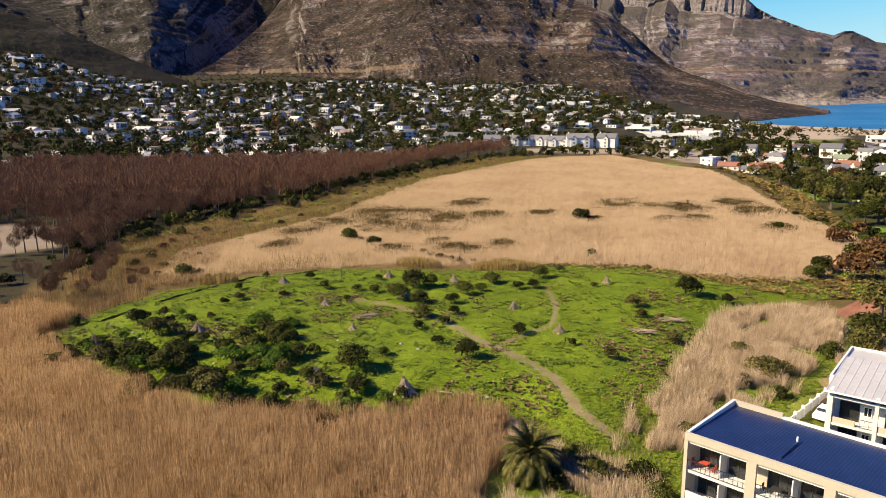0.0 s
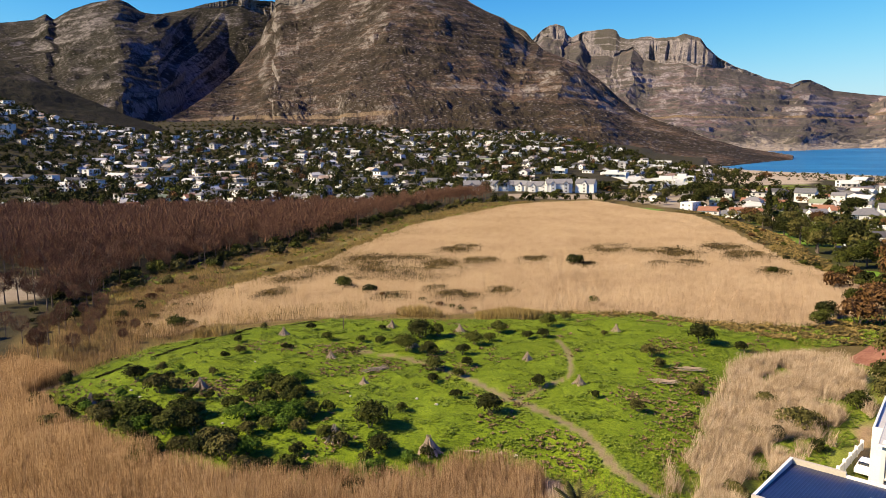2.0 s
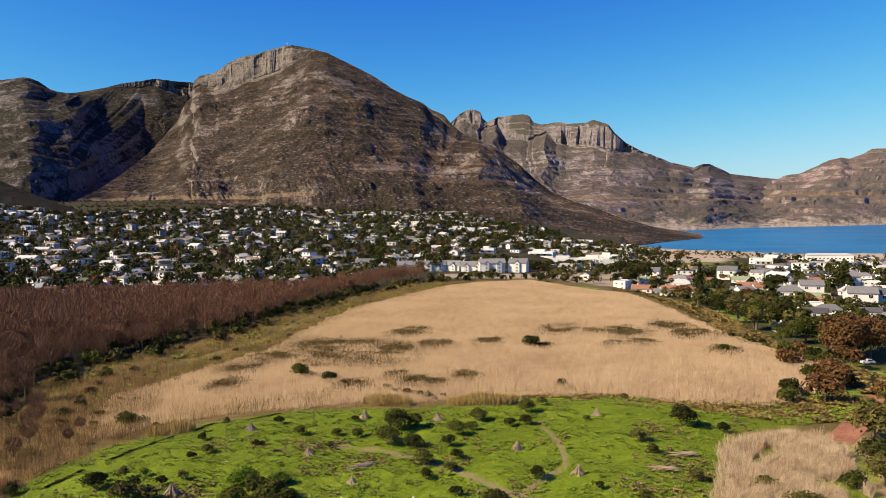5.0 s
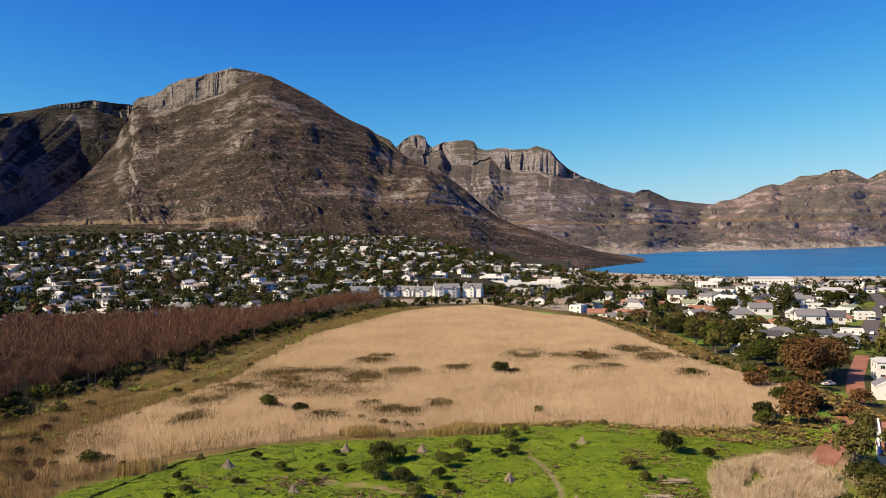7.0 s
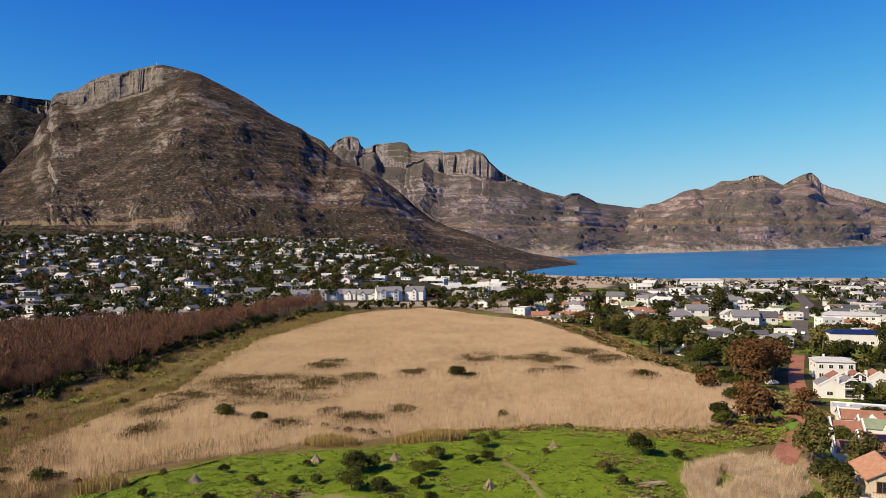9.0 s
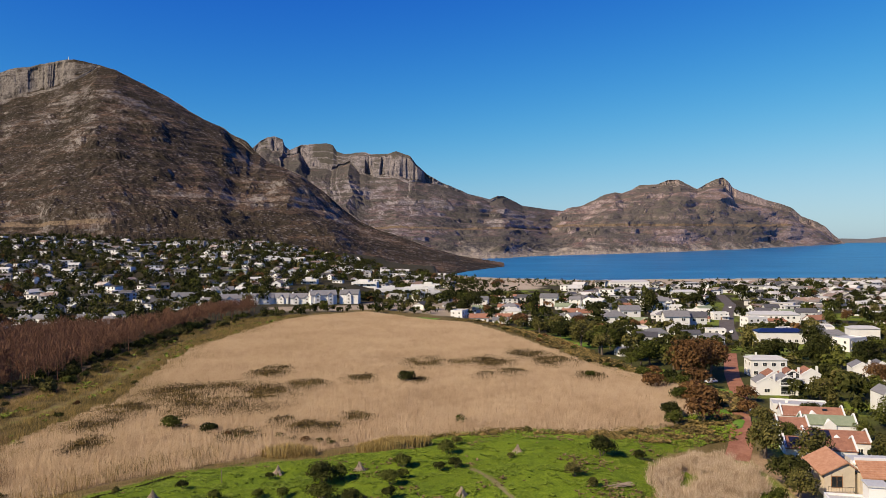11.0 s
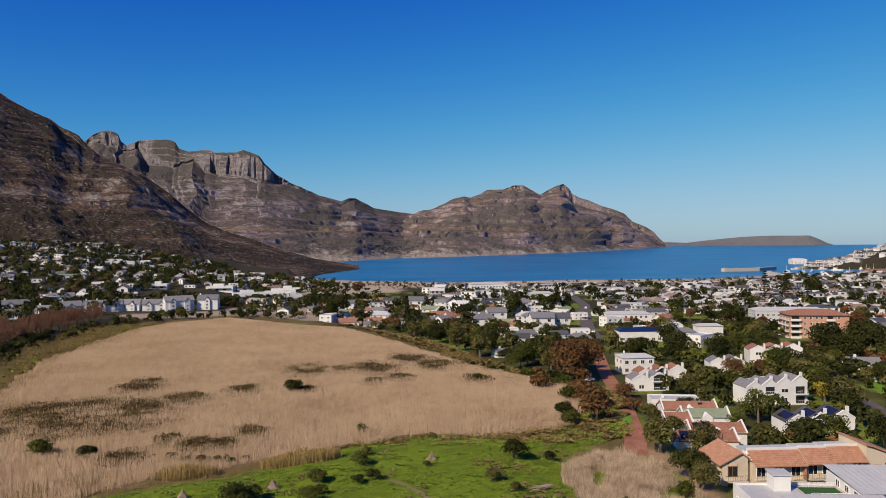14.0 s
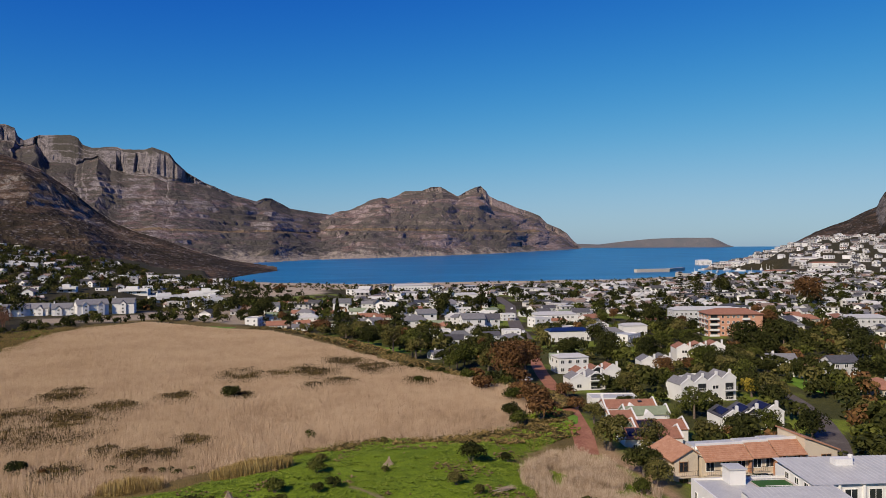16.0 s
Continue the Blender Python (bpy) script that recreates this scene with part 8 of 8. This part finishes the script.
VILLAS = [villa_arrays("gable", 13, 8, 3.0), villa_arrays("gable", 11, 8, 5.6), villa_arrays("flat", 15, 9, 5.6), villa_arrays("flat", 12, 8, 3.2), villa_arrays("gable", 16, 9, 3.0)]
M_farwall = material("far_white_walls", [(0.3, 0.28, 0.27), (0.58, 0.58, 0.59), (0.72, 0.72, 0.73)], scale=0.02, rough=0.85, bump=0, island=0.4, world_space=True)
M_farroof = material("far_roofs", [(0.06, 0.06, 0.065), (0.17, 0.165, 0.165), (0.2, 0.13, 0.1), (0.46, 0.46, 0.46)], scale=0.02, rough=0.8, bump=0, island=0.75, world_space=True)
FAR_SET = [M_farwall, M_farroof, M_charcoal, M_glass]


def far_houses(name, label, pts, seed, size=1.0):
    g = np.random.default_rng(seed)
    pick = g.integers(0, len(VILLAS), len(pts))
    arrays, idx = [], []
    for k, (base, face_idx) in enumerate(VILLAS):
        sel = pts[pick == k]
        if len(sel) == 0:
            continue
        z = land(sel[:, 0], sel[:, 1])
        arrays.append(scatter(base, np.column_stack([sel, z]), g.uniform(0.75, 1.15, len(sel)) * size, np.radians(g.choice((-30, -10, 10, 60, 90), len(sel)) + g.normal(0, 9, len(sel)))))
        idx += face_idx * len(sel)
    V, F = join_arrays(*arrays)
    ob = new(name, quads_np(name, V, F, FAR_SET, idx))
    return tagged(ob, label, "houses", kind="stuff")


def quads_np(name, V, F, mats, idx):
    """Quads, some with a doubled corner, which become triangles."""
    F, idx = np.asarray(F), np.asarray(idx)
    tri = F[:, 2] == F[:, 3]
    allf = np.concatenate([F[~tri][:, [0, 1, 2]], F[~tri][:, [0, 2, 3]], F[tri][:, :3]])
    alli = np.concatenate([idx[~tri], idx[~tri], idx[tri]])
    return mesh_np(name, V, allf, mats, alli)


def far_trees(name, label, pts, seed, lo, hi, leaves=90, leaf_size=0.22, tall=1.5):
    g = np.random.default_rng(seed)
    arrays, kinds = [], []
    protos = [crown(700 + k, leaves, 9, 1.0, 0.8, 0.7, leaf_size, 0.6, 0.5) for k in range(5)]
    mats = [M_leaf_dark, M_leaf_dark, M_leaf, M_leaf_olive, M_leaf_dark, M_leaf_rust]
    idx = []
    for k, base in enumerate(protos):
        sel = pts[k::5]
        z = land(sel[:, 0], sel[:, 1])
        arrays.append(scatter(base, np.column_stack([sel, z]), g.uniform(lo, hi, len(sel)), g.uniform(0, 6.28, len(sel)), g.uniform(0.8, tall, len(sel))))
        idx.append(np.repeat(g.choice(6, len(sel), p=(0.3, 0.3, 0.15, 0.12, 0.08, 0.05)), len(base[1])))
    V, F = join_arrays(*arrays)
    return tagged(new(name, mesh_np(name, V, F, mats, np.concatenate(idx))), label, "trees", kind="stuff")


def polar_points(az0, az1, r0, r1, spacing, seed, jitter=0.38):
    g = np.random.default_rng(seed)
    out = []
    for r in np.arange(r0, r1, spacing):
        step = math.degrees(spacing / r)
        az = np.arange(az0, az1, step) + g.uniform(-jitter, jitter, len(np.arange(az0, az1, step))) * step
        rr_ = r + g.uniform(-jitter, jitter, len(az)) * spacing
        out.append(np.stack([rr_ * np.sin(np.radians(az)), rr_ * np.cos(np.radians(az))], -1))
    return np.concatenate(out)


def town_mask(p):
    """Where the hillside town stands: behind the wood, below the scrub."""
    az, r = np.degrees(np.arctan2(p[:, 0], p[:, 1])), np.hypot(p[:, 0], p[:, 1])
    upper = np.interp(az, [-60, -48, -40, -30, -22, -12, -6, -2, 2, 4], [1150, 1250, 1240, 1330, 1360, 1330, 1230, 1080, 950, 900])
    ok = (r < upper) & (depth_in(WOOD, p[:, 0], p[:, 1]) < -6) & ~inside(BED, p[:, 0], p[:, 1])
    ok &= (p[:, 1] > np.interp(p[:, 0], [-400, -340, -280, -215, -150, -120, -60, 20], [280, 318, 345, 372, 410, 560, 600, 610]))
    return ok & ~inside(SHOPS, p[:, 0], p[:, 1])


p = polar_points(-60, 3, 330, 1380, 22, 5)
p = p[town_mask(p)]
gate = fbm(p[:, 0] / 70, p[:, 1] / 70, 3, 61) + rs.normal(0, 0.1, len(p))
p = p[gate > 0.46]
p = p[np.argsort(np.hypot(p[:, 0], p[:, 1]))]
for i, (x, y) in enumerate(p[:36]):
    put_house(int(rs.integers(0, 10)), float(x), float(y), float(rs.choice((-30, -10, 10, 60))) + rs.uniform(-8, 8), rs.uniform(0.7, 0.95))
far_houses("hillside_houses", "white houses with grey and brown roofs climbing the slope", p[36:], 6, 0.95)
q = polar_points(-60, 4, 330, 1420, 12, 8, 0.6)
q = q[town_mask(q)]
far_trees("hillside_trees", "dark garden trees between the hillside houses", q[rs.random(len(q)) < 0.9], 9, 2.5, 5.4, 120, 0.165)
q = polar_points(-60, -6, 1180, 1640, 15, 98, 0.6)
q = q[~town_mask(q) & (depth_in(WOOD, q[:, 0], q[:, 1]) < 0)]
far_trees("foothill_scrub", "dark scrub on the slope above the hillside houses", q, 99, 1.2, 3.0, 36, 0.3, 1.0)
far_pts = np.array([(x, y) for r, x, y in far_spots])
far_houses("beach_suburb_houses", "white houses of the suburb towards the beach", far_pts[rs.random(len(far_pts)) < 0.97], 16, 0.95)
q = polar_points(2, 60, 120, 430, 7.5, 38, 0.6)
keep = (q[:, 0] > np.interp(q[:, 1], *east_edge) + 1) & (np.min([edge_distance(l, q[:, 0], q[:, 1], False) for l in roads], axis=0) > 6)
for hx, hy in houses_at:
    keep &= np.hypot(q[:, 0] - hx, q[:, 1] - hy) > 8.0
for hx, hy, hr in taken[:18]:
    keep &= np.hypot(q[:, 0] - hx, q[:, 1] - hy) > hr * 0.95
keep &= fbm(q[:, 0] / 40, q[:, 1] / 40, 2, 83) + 0.25 * rs.random(len(q)) > 0.4
far_trees("garden_trees", "hedges and shrubs filling the gardens between the houses", q[keep], 39, 1.7, 4.4, 130, 0.2, 1.3)
q = polar_points(2, 58, 430, 1200, 13, 18, 0.6)
az, r = np.degrees(np.arctan2(q[:, 0], q[:, 1])), np.hypot(q[:, 0], q[:, 1])
keep = (q[:, 0] > np.interp(q[:, 1], *east_edge) + 6) & (r < np.interp(az, SHORE_AZ, SHORE_R) - 180) & ~((az < 11) & (r > 590 + 8 * az))
keep &= np.min([edge_distance(l, q[:, 0], q[:, 1], False) for l in roads], axis=0) > 8
for hx, hy in houses_at:
    keep &= np.hypot(q[:, 0] - hx, q[:, 1] - hy) > 7.5
for hx, hy, hr in taken[:18]:
    keep &= np.hypot(q[:, 0] - hx, q[:, 1] - hy) > hr * 0.9
far_trees("beach_suburb_trees", "dark trees and hedges among the suburb's houses", q[keep & (rs.random(len(q)) < 0.86)], 19, 2.0, 4.6, 80, 0.22)
q = polar_points(-2, 38, 700, 1060, 9, 21, 0.6)
az, r = np.degrees(np.arctan2(q[:, 0], q[:, 1])), np.hypot(q[:, 0], q[:, 1])
sh = np.interp(az, SHORE_AZ, SHORE_R)
far_trees("dune_scrub", "low green scrub on the dunes behind the beach", q[(r < sh - 60) & (r > np.where(az < 10, 700, sh - 200)) & (np.abs(q[:, 0] - 40) > np.where(q[:, 1] < 760, 40, 0)) & (fbm(q[:, 0] / 60, q[:, 1] / 60, 2, 5) > 0.47)], 22, 1.0, 2.3, 50)
q = polar_points(-14, 14, 470, 640, 8, 23, 0.6)
keep = (q[:, 1] < np.interp(q[:, 0], [-130, -60, 0, 60, 140], [560, 570, 600, 560, 470])) & ~inside(BED, q[:, 0], q[:, 1]) & (depth_in(BED, q[:, 0], q[:, 1]) < -3) & (depth_in(BED, q[:, 0], q[:, 1]) > -28) & (q[:, 0] > -115) & (q[:, 0] < 30)
far_trees("reed_edge_scrub", "rusty and green scrub at the far edge of the reeds", q[keep & (rs.random(len(q)) < 0.5)], 24, 2.2, 4.2)
g = np.random.default_rng(71)
q = np.concatenate([np.column_stack([g.uniform(-215, -40, 190), g.uniform(572, 660, 190)]), np.column_stack([g.uniform(-45, 95, 110), g.uniform(560, 660, 110)]), np.column_stack([g.uniform(-30, 95, 70), g.uniform(690, 830, 70)])])
clear = np.ones(len(q), bool)
for x, y, w in [(a[0], a[1] + 4, a[2]) for a in TERRACE] + [(a[0], a[1] + a[2] * 0.3, a[2]) for a in SHOP_ROWS]:
    clear &= np.hypot(q[:, 0] - x, (q[:, 1] - y) * 1.2) > w * 0.62
clear &= (fbm(q[:, 0] / 30, q[:, 1] / 30, 2, 94) > 0.42)
far_trees("terrace_trees", "dark green trees round the white apartments and shops", q[clear], 72, 2.6, 5.6, 140, 0.17, 1.1)
h = polar_points(36, 58, 1010, 2050, 27, 31)
az, r = np.degrees(np.arctan2(h[:, 0], h[:, 1])), np.hypot(h[:, 0], h[:, 1])
h = h[(r < np.interp(az, SHORE_AZ, SHORE_R) - 30) & (az > 37) & (depth_in(BASIN, h[:, 0], h[:, 1]) < -18)]
far_houses("harbour_town", "pale houses and sheds of the harbour town", h[rs.random(len(h)) < 0.62], 32, 1.1)


def breakwater(line, width, label):
    return strip_wall("breakwater", line, width, label)


def strip_wall(name, line, width, label):
    b = new(name)
    tagged(b, label, "breakwater")
    for (x0, y0), (x1, y1) in zip(line, line[1:]):
        a = math.atan2(y1 - y0, x1 - x0)
        ob = part("quay", mesh_np("quay", *box_arrays(0, -width / 2, -8, math.hypot(x1 - x0, y1 - y0), width / 2, -0.6), [M_concrete]), b)
        ob.matrix_basis = Matrix.Translation((x0, y0, 0)) @ Matrix.Rotation(a, 4, "Z")
    return b


breakwater([(915, 1195), (845, 1150), (773, 1148)], 9, "long pale stone breakwater of the harbour")
breakwater([(765, 1015), (728, 972), (705, 880), (735, 838)], 9, "dark stone mole of the harbour")
slab_house(1190, 1480, -20, 34, 22, 18, M_white, "tall white harbour shed", None, "harbour_shed")
slab_house(1085, 1200, -30, 70, 20, 9, M_lightroof, "long pale harbour hall", None, "harbour_shed")
slab_house(1120, 1290, -30, 60, 22, 10, M_lightroof, "long pale harbour hall", None, "harbour_shed")
slab_house(800, 862, -22, 46, 16, 7, M_brown, "harbour hall with a red roof", None, "harbour_shed")
slab_house(935, 905, -30, 40, 16, 8, M_brown, "harbour hall with a red roof", None, "harbour_shed")
slab_house(1010, 1010, -30, 60, 18, 8, M_lightroof, "long pale harbour hall", None, "harbour_shed")


def fishing_boat(root):
    ring = [(-7, 0), (-5, 1.9), (3, 2.2), (7, 1.6), (7, -1.6), (3, -2.2), (-5, -1.9)]
    n = len(ring)
    V = [(x * 0.92, y * 0.7, -0.6) for x, y in ring] + [(x, y, 1.5 if x > -5 else 2.3) for x, y in ring]
    me = bpy.data.meshes.new("hull")
    me.from_pydata(V, [], [tuple(range(n)), tuple(range(n, 2 * n))[::-1]] + [(i, n + i, n + (i + 1) % n, (i + 1) % n) for i in range(n)])
    me.materials.append(M_white)
    part("hull", me, root)
    box("cabin", root, M_white, 0.5, -1.3, 1.5, 4.5, 1.3, 3.9)
    box("cabin_window", root, M_glass, 0.42, -1.1, 2.7, 0.5, 1.1, 3.4)
    part("mast", mesh_np("mast", *tube([(-0.5, 0, 1.5), (-0.5, 0, 11)], [0.16, 0.08], 5), [M_frame]), root)


BOATS = [(898, 1078), (844, 990), (973, 1103), (911, 1010), (1040, 1120), (761, 934), (791, 918), (940, 1170), (940, 1005), (1015, 1075), (785, 905), (985, 1150), (855, 950), (829, 1055), (960, 1010), (850, 1043)]
for i, (x, y) in enumerate(BOATS):
    planted("boat", fishing_boat, "fishing_boat", "white fishing boat with a mast moored in the harbour", "boat", "boats in the harbour", x, y, 1.0 + 0.2 * (i % 3), 0.6 + i * 0.8, SEA)

# ---- the mast on the summit ----
az_m, r_m = radians(-24.5), 3002
mast = building("radio_mast", "thin pale radio mast on the mountain's summit", r_m * math.sin(az_m), r_m * math.cos(az_m), 0, z=43 + 0.222 * r_m, category="mast")
part("pole", mesh_np("pole", *tube([(0, 0, -20), (0, 0, 12), (0, 0, 26)], [2.2, 1.6, 0.6], 6), [M_white]), mast)
box("hut", mast, M_white, 6, -6, -14, 22, 6, 4)
